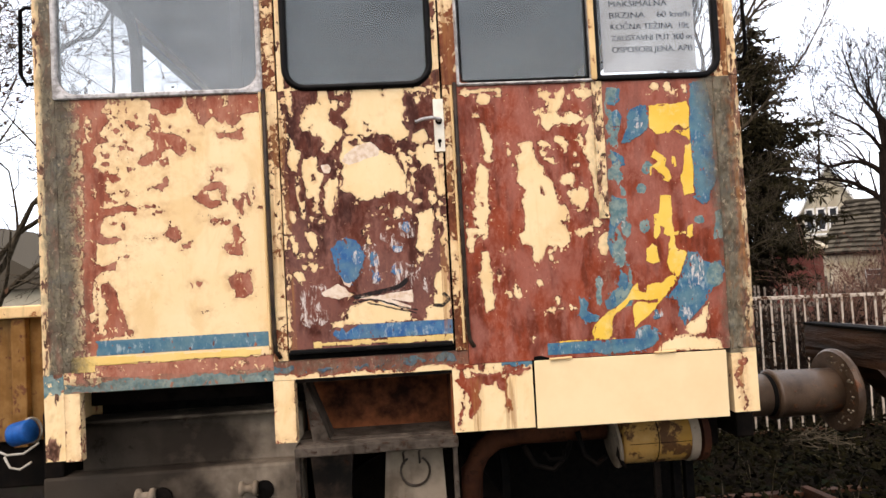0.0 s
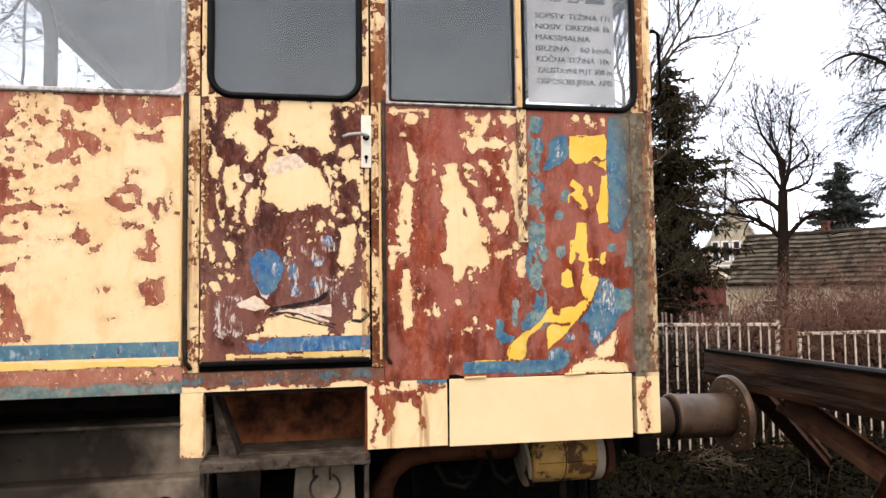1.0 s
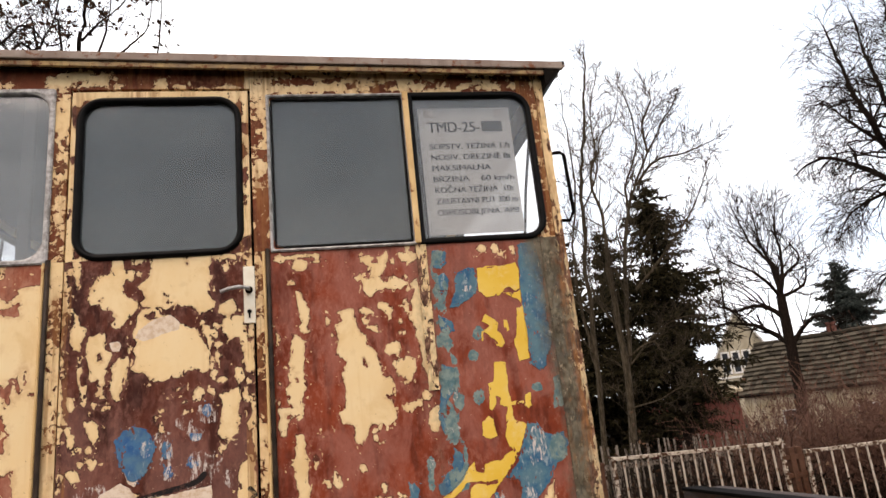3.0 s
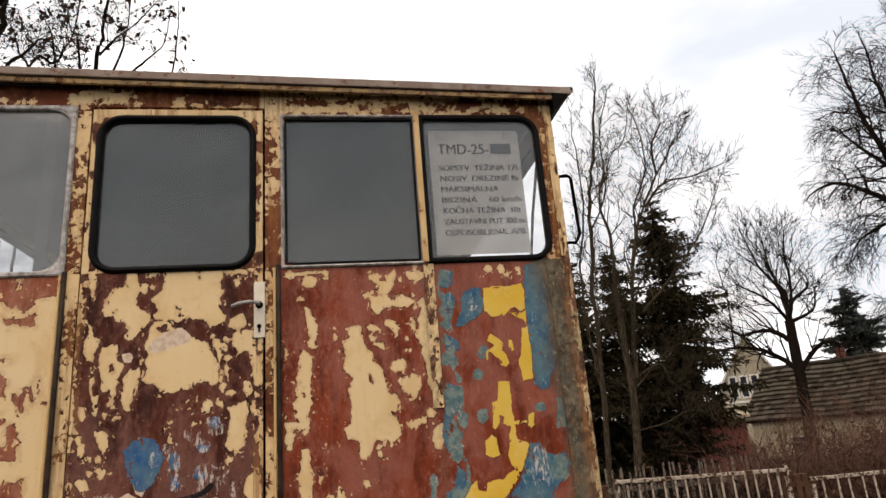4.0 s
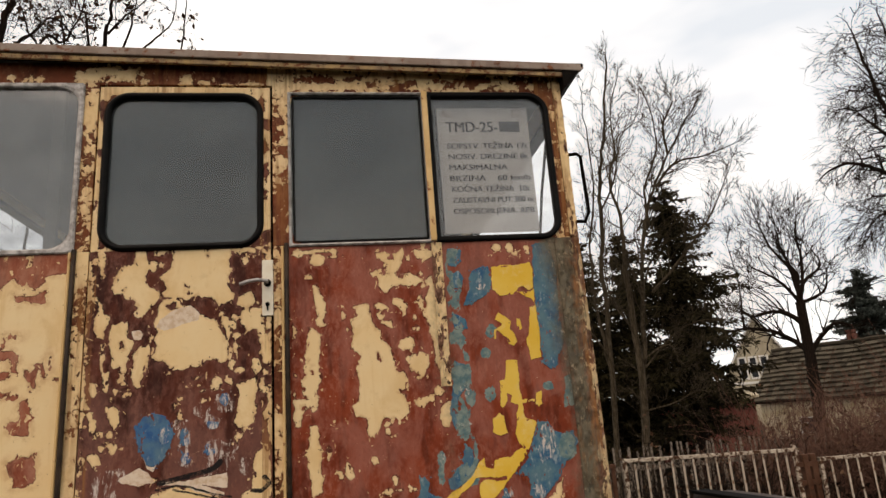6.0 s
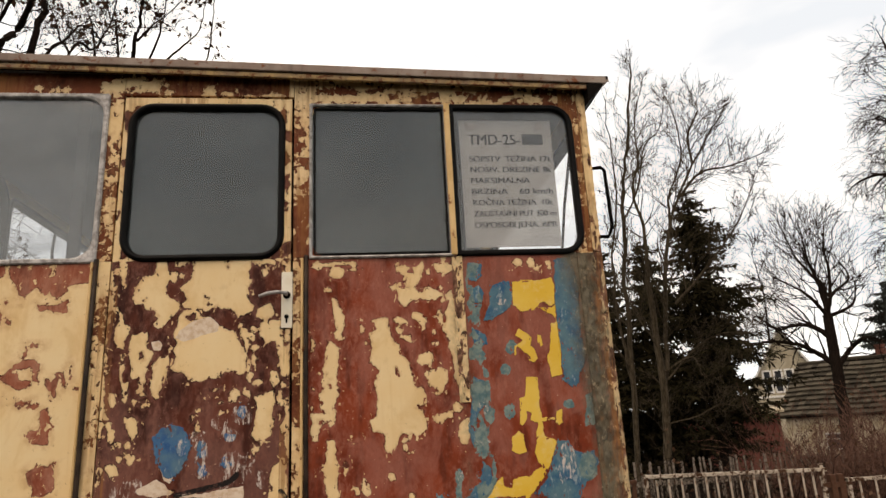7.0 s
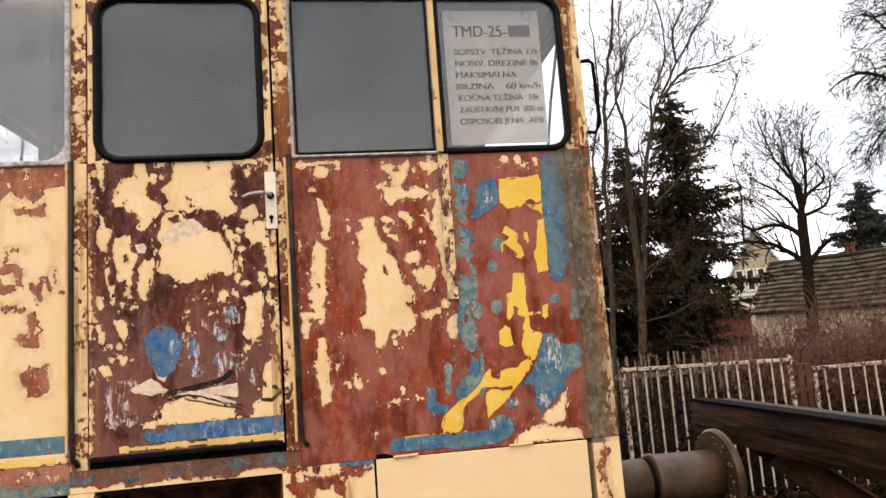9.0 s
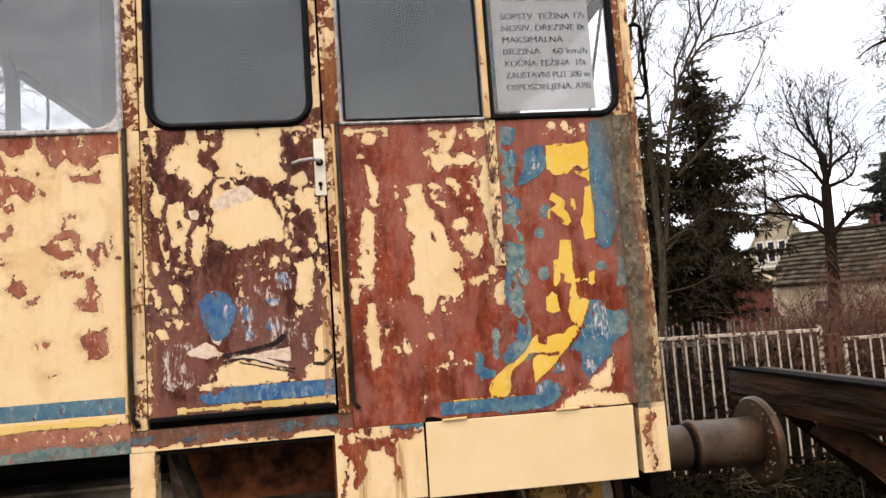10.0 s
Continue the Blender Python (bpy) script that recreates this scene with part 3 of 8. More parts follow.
DOOR_CREAM_E = [[(0.203, 2.239), (0.262, 2.257), (0.281, 2.253), (0.285, 2.216), (0.29, 2.185), (0.3, 2.154), (0.307, 2.113), (0.314, 2.062), (0.308, 2.039), (0.282, 2.047), (0.275, 2.082), (0.27, 2.113), (0.276, 2.144), (0.261, 2.174), (0.245, 2.178), (0.231, 2.164), (0.218, 2.184), (0.207, 2.194), (0.211, 2.219)], [(0.21, 2.451), (0.23, 2.462), (0.233, 2.431), (0.217, 2.42), (0.206, 2.432)], [(0.172, 2.497), (0.203, 2.49), (0.236, 2.495), (0.255, 2.484), (0.261, 2.463), (0.226, 2.47), (0.197, 2.461), (0.172, 2.47)], [(0.246, 2.525), (0.285, 2.506), (0.304, 2.465), (0.284, 2.46), (0.255, 2.494)], [(0.096, 1.991), (0.109, 2.007), (0.134, 2.003), (0.139, 1.981), (0.124, 1.961), (0.097, 1.963)]]
DOOR_CREAM_F = [[(0.191, 1.974), (0.229, 1.986), (0.258, 1.994), (0.262, 1.949), (0.257, 1.898), (0.247, 1.838), (0.233, 1.824), (0.198, 1.818), (0.183, 1.839), (0.191, 1.889), (0.2, 1.93)], [(0.211, 1.597), (0.234, 1.606), (0.25, 1.646), (0.244, 1.676), (0.255, 1.726), (0.284, 1.756), (0.303, 1.714), (0.308, 1.653), (0.306, 1.542), (0.204, 1.543)], [(-0.097, 1.6), (-0.083, 1.619), (-0.046, 1.633), (-0.001, 1.639), (0.045, 1.634), (0.101, 1.612), (0.154, 1.585), (0.147, 1.55), (0.063, 1.546), (-0.11, 1.547), (-0.108, 1.578)], [(-0.25, 1.925), (-0.224, 1.934), (-0.21, 1.915), (-0.206, 1.876), (-0.221, 1.847), (-0.238, 1.867), (-0.25, 1.896)], [(-0.303, 1.766), (-0.277, 1.771), (-0.26, 1.761), (-0.26, 1.732), (-0.281, 1.727), (-0.298, 1.743)]]
DOOR_CREAM_G = [[(-0.245, 1.803), (-0.224, 1.799), (-0.21, 1.779), (-0.214, 1.76), (-0.233, 1.77)], [(-0.315, 2.02), (-0.294, 2.009), (-0.285, 1.974), (-0.297, 1.962), (-0.311, 1.978)], [(-0.279, 2.148), (-0.27, 2.145), (-0.269, 2.08), (-0.262, 2.047), (-0.241, 2.047), (-0.241, 2.002), (-0.25, 1.97), (-0.262, 1.977), (-0.273, 2.032), (-0.279, 2.09)], [(0.244, 2.068), (0.269, 2.062), (0.274, 2.021), (0.255, 2.01), (0.239, 2.035)], [(-0.169, 1.555), (-0.119, 1.567), (-0.123, 1.543), (-0.162, 1.538)]]
DOOR_CREAM = DOOR_CREAM_A + DOOR_CREAM_B + DOOR_CREAM_C + DOOR_CREAM_D + DOOR_CREAM_E + DOOR_CREAM_F + DOOR_CREAM_G
DOOR_HOLE = [[(0.0, 2.356), (0.019, 2.349), (0.015, 2.332), (0.026, 2.316), (0.011, 2.312), (-0.0, 2.332)], [(-0.222, 2.349), (-0.208, 2.35), (-0.211, 2.334), (-0.224, 2.336)], [(-0.217, 2.149), (-0.205, 2.153), (-0.202, 2.126), (-0.214, 2.129)], [(0.073, 2.501), (0.079, 2.517), (0.088, 2.501), (0.084, 2.456)], [(-0.065, 2.278), (-0.03, 2.287), (-0.027, 2.265), (-0.052, 2.258)]]
DOOR_PALE = [[(-0.082, 2.226), (-0.032, 2.261), (0.024, 2.272), (0.055, 2.242), (0.051, 2.216), (-0.001, 2.207), (-0.033, 2.191), (-0.069, 2.186), (-0.093, 2.2)], [(-0.199, 1.682), (-0.163, 1.7), (-0.136, 1.715), (-0.109, 1.698), (-0.091, 1.678), (-0.082, 1.662), (-0.11, 1.655), (-0.136, 1.649), (-0.19, 1.666)], [(0.018, 1.654), (0.064, 1.663), (0.121, 1.67), (0.162, 1.673), (0.162, 1.625), (0.12, 1.631), (0.064, 1.641)], [(-0.073, 1.658), (-0.01, 1.659), (0.064, 1.643), (0.154, 1.609), (0.154, 1.593), (0.064, 1.617), (-0.006, 1.646), (-0.055, 1.645)], [(-0.178, 2.185), (-0.151, 2.193), (-0.137, 2.173), (-0.142, 2.154), (-0.166, 2.157)], [(-0.127, 1.757), (-0.1, 1.747), (-0.078, 1.717), (-0.086, 1.694), (-0.109, 1.708)]]
DOOR_SPECK_A = [(-0.328, 2.007, 0.01, 0.014), (-0.294, 1.868, 0.012, 0.018), (-0.273, 1.829, 0.019, 0.01), (-0.26, 1.786, 0.011, 0.01), (-0.235, 1.828, 0.012, 0.01), (-0.303, 1.897, 0.007, 0.014), (-0.322, 1.932, 0.007, 0.01), (-0.336, 1.878, 0.007, 0.019), (-0.292, 2.53, 0.011, 0.02), (-0.209, 2.012, 0.018, 0.008), (-0.202, 2.051, 0.014, 0.01), (-0.224, 1.973, 0.013, 0.015), (-0.188, 1.963, 0.011, 0.008), (-0.197, 2.002, 0.013, 0.008), (-0.161, 2.09, 0.007, 0.023), (-0.325, 2.09, 0.007, 0.018), (-0.332, 2.061, 0.005, 0.012), (-0.026, 1.912, 0.006, 0.01), (-0.004, 1.936, 0.01, 0.006), (0.049, 2.007, 0.015, 0.006), (0.021, 1.981, 0.011, 0.006), (0.067, 1.961, 0.013, 0.008), (0.162, 1.991, 0.015, 0.011), (0.172, 2.051, 0.012, 0.018)]
DOOR_SPECK_B = [(0.197, 2.027, 0.015, 0.008), (0.183, 2.116, 0.011, 0.02), (0.163, 2.082, 0.008, 0.021), (0.187, 2.153, 0.012, 0.008), (0.174, 2.194, 0.01, 0.013), (0.184, 2.224, 0.012, 0.008), (0.304, 2.195, 0.008, 0.01), (0.294, 2.01, 0.009, 0.01), (0.281, 1.959, 0.008, 0.028), (0.304, 1.908, 0.006, 0.016), (0.295, 1.857, 0.008, 0.02), (0.213, 1.808, 0.006, 0.008), (0.194, 1.788, 0.008, 0.014), (0.285, 1.806, 0.006, 0.01), (-0.292, 2.481, 0.009, 0.02), (-0.292, 2.412, 0.005, 0.018), (-0.333, 2.44, 0.007, 0.016), (0.247, 1.909, 0.006, 0.019), (-0.093, 1.668, 0.011, 0.005), (-0.33, 1.554, 0.009, 0.023), (-0.315, 1.744, 0.005, 0.01), (0.076, 1.927, 0.01, 0.01), (-0.004, 1.872, 0.007, 0.012), (0.127, 2.238, 0.007, 0.006)]
DOOR_SPECK = DOOR_SPECK_A + DOOR_SPECK_B
DOOR_SCUFF = [(-0.246, 1.645, 0.038, 0.069), (-0.207, 1.692, 0.032, 0.027), (-0.26, 1.579, 0.024, 0.031), (-0.208, 1.586, 0.032, 0.038), (0.014, 1.803, 0.022, 0.052), (0.02, 1.729, 0.026, 0.035), (-0.004, 1.853, 0.014, 0.024), (0.118, 1.75, 0.041, 0.04), (0.149, 1.709, 0.023, 0.028), (0.142, 1.91, 0.031, 0.032), (0.104, 1.85, 0.034, 0.024), (0.067, 1.891, 0.03, 0.028), (0.102, 1.691, 0.026, 0.024), (0.216, 1.687, 0.015, 0.028), (0.171, 1.91, 0.015, 0.041), (-0.054, 1.814, 0.018, 0.027), (0.178, 1.748, 0.015, 0.032)]
DOOR_BLUE = [(0.014, 1.803, 0.015, 0.032), (0.02, 1.733, 0.017, 0.023), (0.104, 1.838, 0.022, 0.014), (0.095, 1.755, 0.017, 0.018), (0.146, 1.92, 0.015, 0.024), (-0.137, 1.515, 0.025, 0.019)]
RIGHT_CREAM_A = [[(0.464, 2.441), (0.48, 2.452), (0.515, 2.449), (0.517, 2.428), (0.5, 2.402), (0.474, 2.41), (0.46, 2.422)], [(0.466, 2.329), (0.482, 2.334), (0.49, 2.304), (0.502, 2.284), (0.51, 2.258), (0.517, 2.225), (0.504, 2.195), (0.52, 2.174), (0.49, 2.161), (0.476, 2.178), (0.484, 2.209), (0.477, 2.251), (0.472, 2.294)], [(0.455, 2.173), (0.475, 2.165), (0.499, 2.136), (0.491, 2.104), (0.488, 2.052), (0.485, 2.01), (0.488, 1.979), (0.48, 1.948), (0.475, 1.916), (0.47, 1.864), (0.454, 1.861), (0.451, 1.906), (0.427, 1.923), (0.424, 1.969), (0.436, 2.0), (0.433, 2.027), (0.449, 2.048), (0.431, 2.06), (0.438, 2.094), (0.446, 2.125), (0.449, 2.157)]]
RIGHT_CREAM_B = [[(0.391, 1.907), (0.435, 1.907), (0.455, 1.917), (0.466, 1.885), (0.458, 1.861), (0.434, 1.873), (0.418, 1.853), (0.409, 1.812), (0.393, 1.812), (0.39, 1.856)], [(0.447, 1.807), (0.461, 1.811), (0.477, 1.802), (0.48, 1.761), (0.487, 1.698), (0.482, 1.647), (0.49, 1.615), (0.485, 1.574), (0.459, 1.565), (0.445, 1.58), (0.45, 1.617), (0.438, 1.648), (0.431, 1.69), (0.44, 1.741)]]
RIGHT_CREAM_C = [[(0.625, 2.239), (0.646, 2.248), (0.68, 2.245), (0.684, 2.212), (0.691, 2.17), (0.712, 2.138), (0.728, 2.106), (0.749, 2.074), (0.761, 2.041), (0.768, 2.009), (0.781, 1.977), (0.798, 1.983), (0.806, 1.955), (0.809, 1.923), (0.788, 1.915), (0.77, 1.906), (0.804, 1.893), (0.812, 1.859), (0.812, 1.837), (0.785, 1.816), (0.774, 1.808), (0.743, 1.821), (0.722, 1.818), (0.704, 1.805), (0.695, 1.776), (0.678, 1.751), (0.657, 1.76), (0.649, 1.781), (0.658, 1.815), (0.638, 1.828), (0.607, 1.833), (0.592, 1.846), (0.601, 1.873), (0.622, 1.883), (0.629, 1.914), (0.632, 1.946), (0.624, 1.978), (0.625, 2.01), (0.634, 2.048), (0.618, 2.078), (0.605, 2.084), (0.615, 2.137), (0.612, 2.179), (0.625, 2.205)]]
RIGHT_CREAM_D = [[(0.71, 2.45), (0.757, 2.458), (0.768, 2.441), (0.757, 2.424), (0.782, 2.42), (0.789, 2.446), (0.818, 2.465), (0.826, 2.448), (0.811, 2.43), (0.816, 2.399), (0.799, 2.377), (0.777, 2.363), (0.755, 2.376), (0.767, 2.398), (0.739, 2.419), (0.718, 2.427)], [(0.866, 2.456), (0.899, 2.468), (0.936, 2.461), (0.949, 2.443), (0.936, 2.425), (0.909, 2.415), (0.876, 2.423)], [(0.717, 2.364), (0.777, 2.363), (0.842, 2.365), (0.874, 2.349), (0.885, 2.331), (0.862, 2.313), (0.808, 2.316), (0.771, 2.311), (0.753, 2.285), (0.737, 2.297), (0.716, 2.318), (0.725, 2.342)], [(0.691, 2.374), (0.713, 2.383), (0.723, 2.37), (0.702, 2.357)], [(0.774, 2.268), (0.807, 2.264), (0.828, 2.243), (0.82, 2.204), (0.805, 2.195), (0.795, 2.229), (0.774, 2.242), (0.763, 2.25)]]
RIGHT_CREAM_E = [[(0.693, 2.249), (0.721, 2.254), (0.757, 2.237), (0.752, 2.22), (0.72, 2.224), (0.699, 2.232)], [(0.73, 2.177), (0.762, 2.181), (0.763, 2.155), (0.738, 2.159)], [(0.907, 2.332), (0.929, 2.346), (0.937, 2.315), (0.949, 2.271), (0.943, 2.205), (0.964, 2.162), (0.956, 2.096), (0.953, 2.009), (0.941, 1.976), (0.924, 1.998), (0.926, 2.052), (0.918, 2.096), (0.906, 2.139), (0.898, 2.183), (0.886, 2.194), (0.9, 2.238), (0.892, 2.259), (0.91, 2.281)], [(0.788, 2.1), (0.81, 2.113), (0.84, 2.108), (0.843, 2.074), (0.834, 2.063), (0.795, 2.063), (0.783, 2.078)], [(0.816, 2.013), (0.83, 2.048), (0.856, 2.048), (0.878, 2.052), (0.899, 2.035), (0.898, 2.009), (0.88, 1.976), (0.871, 1.961), (0.843, 1.977), (0.822, 1.987)]]
RIGHT_CREAM_F = [[(0.83, 1.869), (0.856, 1.89), (0.884, 1.89), (0.907, 1.9), (0.912, 1.874), (0.884, 1.862), (0.868, 1.845), (0.846, 1.849)], [(0.907, 1.911), (0.929, 1.926), (0.944, 1.904), (0.935, 1.883), (0.913, 1.887)], [(0.934, 1.846), (0.961, 1.867), (0.978, 1.856), (0.97, 1.802), (0.954, 1.765), (0.936, 1.774), (0.926, 1.803)], [(0.564, 1.654), (0.577, 1.67), (0.593, 1.653), (0.603, 1.628), (0.588, 1.612), (0.568, 1.633)], [(0.541, 1.647), (0.562, 1.644), (0.563, 1.617), (0.543, 1.617)], [(0.396, 2.466), (0.464, 2.473), (0.557, 2.472), (0.571, 2.456), (0.546, 2.455), (0.526, 2.463), (0.464, 2.456), (0.423, 2.446), (0.395, 2.449)], [(1.277, 1.469), (1.313, 1.494), (1.35, 1.536), (1.374, 1.558), (1.36, 1.491), (1.354, 1.436), (1.323, 1.427), (1.288, 1.424), (1.265, 1.447)]]
RIGHT_CREAM_G = [[(1.16, 1.396), (1.218, 1.421), (1.26, 1.435), (1.311, 1.416), (1.416, 1.399), (1.422, 1.359), (1.148, 1.366)]]
RIGHT_CREAM = RIGHT_CREAM_A + RIGHT_CREAM_B + RIGHT_CREAM_C + RIGHT_CREAM_D + RIGHT_CREAM_E + RIGHT_CREAM_F + RIGHT_CREAM_G
RIGHT_SPECK_A = [(0.583, 2.205, 0.01, 0.015), (0.592, 2.154, 0.009, 0.007), (0.546, 2.442, 0.019, 0.004), (0.459, 2.363, 0.006, 0.007), (0.544, 1.796, 0.01, 0.006), (0.725, 1.796, 0.011, 0.008), (0.727, 1.771, 0.008, 0.013), (0.741, 1.749, 0.004, 0.004), (0.772, 1.8, 0.004, 0.005), (0.752, 1.753, 0.004, 0.004), (0.676, 1.675, 0.011, 0.017), (0.72, 1.56, 0.019, 0.009), (0.75, 1.594, 0.009, 0.014), (0.758, 1.562, 0.011, 0.004), (0.801, 1.561, 0.004, 0.005), (0.816, 1.56, 0.006, 0.004), (0.726, 2.204, 0.015, 0.012), (0.858, 2.143, 0.011, 0.008), (0.855, 2.187, 0.008, 0.009), (0.817, 2.443, 0.009, 0.013), (0.788, 2.398, 0.011, 0.013), (0.756, 2.393, 0.013, 0.013), (0.885, 2.362, 0.011, 0.007), (0.882, 2.244, 0.009, 0.026)]
RIGHT_SPECK_B = [(0.853, 1.955, 0.009, 0.007), (0.93, 1.867, 0.009, 0.01), (0.843, 2.426, 0.009, 0.01), (0.816, 2.031, 0.011, 0.011), (0.462, 1.74, 0.004, 0.004), (0.512, 1.708, 0.01, 0.021), (0.427, 1.708, 0.008, 0.004), (0.398, 1.99, 0.004, 0.008), (0.393, 1.924, 0.004, 0.013), (0.893, 2.31, 0.009, 0.007), (0.888, 1.429, 0.009, 0.004), (1.2, 2.457, 0.018, 0.014), (1.256, 2.454, 0.016, 0.02), (1.276, 2.432, 0.014, 0.016), (1.324, 2.447, 0.012, 0.02), (0.642, 1.453, 0.007, 0.004), (0.395, 2.156, 0.006, 0.025)]
RIGHT_SPECK = RIGHT_SPECK_A + RIGHT_SPECK_B
RIGHT_HOLE = [[(0.72, 2.211), (0.733, 2.215), (0.739, 2.202), (0.724, 2.196)], [(0.734, 2.397), (0.756, 2.402), (0.751, 2.384), (0.736, 2.384)], [(0.457, 2.027), (0.463, 2.031), (0.462, 2.002), (0.456, 2.002)], [(0.706, 2.063), (0.718, 2.031), (0.713, 2.026), (0.703, 2.052)], [(0.414, 1.882), (0.434, 1.882), (0.43, 1.865), (0.418, 1.865)], [(0.805, 2.36), (0.824, 2.363), (0.815, 2.349)]]
YELLOW_SHAPE_A = [[(1.17, 2.377), (1.334, 2.386), (1.342, 2.359), (1.342, 2.284), (1.321, 2.274), (1.283, 2.287), (1.264, 2.273), (1.25, 2.259), (1.198, 2.256), (1.18, 2.276), (1.167, 2.285)], [(1.269, 2.269), (1.303, 2.251), (1.327, 2.238), (1.338, 2.215), (1.342, 2.279), (1.323, 2.267)], [(1.314, 2.206), (1.338, 2.215), (1.341, 2.165), (1.342, 2.007), (1.297, 1.998), (1.294, 2.052), (1.286, 2.079), (1.301, 2.097), (1.307, 2.142)], [(1.168, 2.164), (1.187, 2.195), (1.201, 2.182), (1.219, 2.169), (1.232, 2.153), (1.227, 2.124), (1.245, 2.102), (1.248, 2.075), (1.234, 2.057), (1.215, 2.066), (1.207, 2.092), (1.189, 2.108), (1.171, 2.124), (1.195, 2.146)], [(1.162, 2.123), (1.171, 2.124), (1.17, 2.088), (1.161, 2.083)], [(1.256, 2.165), (1.27, 2.165), (1.273, 2.124), (1.263, 2.111), (1.253, 2.138)]]
YELLOW_SHAPE_B = [[(1.195, 2.003), (1.241, 1.999), (1.24, 1.896), (1.246, 1.851), (1.248, 1.784), (1.294, 1.765), (1.269, 1.695), (1.229, 1.63), (1.177, 1.577), (1.118, 1.514), (1.056, 1.467), (1.051, 1.528), (1.054, 1.56), (1.086, 1.578), (1.042, 1.58), (1.014, 1.547), (0.978, 1.531), (0.968, 1.499), (0.958, 1.442), (0.949, 1.43), (0.884, 1.433), (0.876, 1.461), (0.889, 1.488), (0.912, 1.513), (0.952, 1.537), (0.997, 1.563), (1.031, 1.594), (1.061, 1.636), (1.08, 1.653), (1.083, 1.618), (1.11, 1.608), (1.115, 1.634), (1.152, 1.646), (1.179, 1.643), (1.198, 1.664), (1.231, 1.678), (1.216, 1.701), (1.21, 1.73), (1.22, 1.763), (1.219, 1.796), (1.227, 1.829), (1.199, 1.841), (1.209, 1.87), (1.187, 1.879), (1.19, 1.852), (1.167, 1.826), (1.158, 1.835), (1.164, 1.886), (1.165, 1.923), (1.188, 1.93)]]
YELLOW_SHAPE_C = [[(1.127, 1.787), (1.152, 1.804), (1.17, 1.791), (1.173, 1.753), (1.177, 1.731), (1.15, 1.725), (1.125, 1.739)], [(1.302, 1.868), (1.326, 1.877), (1.327, 1.827), (1.31, 1.819), (1.297, 1.832)], [(1.213, 1.843), (1.26, 1.849), (1.297, 1.85), (1.297, 1.841), (1.259, 1.835), (1.213, 1.832)]]
YELLOW_SHAPE = YELLOW_SHAPE_A + YELLOW_SHAPE_B + YELLOW_SHAPE_C
YELLOW_HOLE = [[(1.055, 1.58), (1.1, 1.584), (1.12, 1.577), (1.159, 1.578), (1.159, 1.567), (1.12, 1.566), (1.1, 1.573), (1.059, 1.569)], [(1.276, 2.287), (1.298, 2.292), (1.316, 2.279), (1.297, 2.269), (1.283, 2.273)]]
BLUE_SHAPE_A = [[(1.0, 2.35), (1.037, 2.362), (1.054, 2.34), (1.049, 2.313), (1.035, 2.295), (1.008, 2.303)], [(1.087, 2.359), (1.137, 2.376), (1.167, 2.379), (1.164, 2.285), (1.141, 2.262), (1.106, 2.243), (1.071, 2.225), (1.051, 2.229), (1.061, 2.26), (1.08, 2.278), (1.074, 2.318)], [(1.356, 2.467), (1.418, 2.474), (1.435, 2.407), (1.442, 2.327), (1.429, 2.235), (1.42, 2.166), (1.408, 2.052), (1.401, 1.973), (1.372, 1.957), (1.349, 1.984), (1.345, 2.075), (1.341, 2.188), (1.343, 2.302)], [(1.003, 2.195), (1.032, 2.184), (1.054, 2.163), (1.057, 2.136), (1.024, 2.129), (1.004, 2.144)], [(0.999, 2.461), (1.048, 2.451), (1.054, 2.407), (1.031, 2.384), (1.001, 2.383)]]
BLUE_SHAPE_B = [[(0.998, 2.008), (1.036, 1.997), (1.039, 1.953), (1.028, 1.899), (1.005, 1.877), (0.986, 1.812), (1.021, 1.807), (1.025, 1.779), (0.984, 1.764), (0.97, 1.791), (0.971, 1.856), (0.984, 1.921)], [(1.012, 1.703), (1.04, 1.68), (1.039, 1.648), (1.061, 1.647), (1.031, 1.605), (0.986, 1.563), (0.952, 1.543), (0.942, 1.576), (0.971, 1.607), (0.999, 1.638)], [(0.836, 1.591), (0.853, 1.601), (0.87, 1.579), (0.861, 1.547), (0.89, 1.531), (0.912, 1.524), (0.907, 1.509), (0.875, 1.502), (0.842, 1.512), (0.826, 1.534), (0.835, 1.559)]]
BLUE_SHAPE_C = [[(1.311, 1.765), (1.334, 1.76), (1.357, 1.726), (1.38, 1.714), (1.439, 1.701), (1.45, 1.678), (1.425, 1.645), (1.388, 1.602), (1.35, 1.547), (1.302, 1.499), (1.266, 1.469), (1.257, 1.496), (1.249, 1.53), (1.242, 1.574), (1.2, 1.587), (1.229, 1.619), (1.273, 1.673), (1.293, 1.716)], [(1.083, 1.472), (1.117, 1.477), (1.146, 1.458), (1.149, 1.414), (1.126, 1.394), (1.081, 1.379), (0.947, 1.366), (0.904, 1.375), (0.904, 1.396), (0.971, 1.424), (1.004, 1.412), (1.048, 1.42), (1.06, 1.452)], [(1.148, 1.534), (1.171, 1.522), (1.166, 1.501), (1.134, 1.498)]]
BLUE_CRESCENT = [[(1.298, 1.77), (1.319, 1.76), (1.343, 1.728), (1.366, 1.705), (1.4, 1.711), (1.438, 1.721), (1.432, 1.666), (1.394, 1.609), (1.339, 1.55), (1.27, 1.48), (1.241, 1.503), (1.261, 1.552), (1.242, 1.579), (1.214, 1.589), (1.234, 1.617), (1.267, 1.683)], [(1.352, 2.46), (1.4, 2.44), (1.44, 2.337), (1.436, 2.223), (1.436, 2.065), (1.391, 1.956), (1.362, 1.99)]]
BLUE_SHAPE = BLUE_SHAPE_A + BLUE_SHAPE_B + BLUE_SHAPE_C + BLUE_CRESCENT
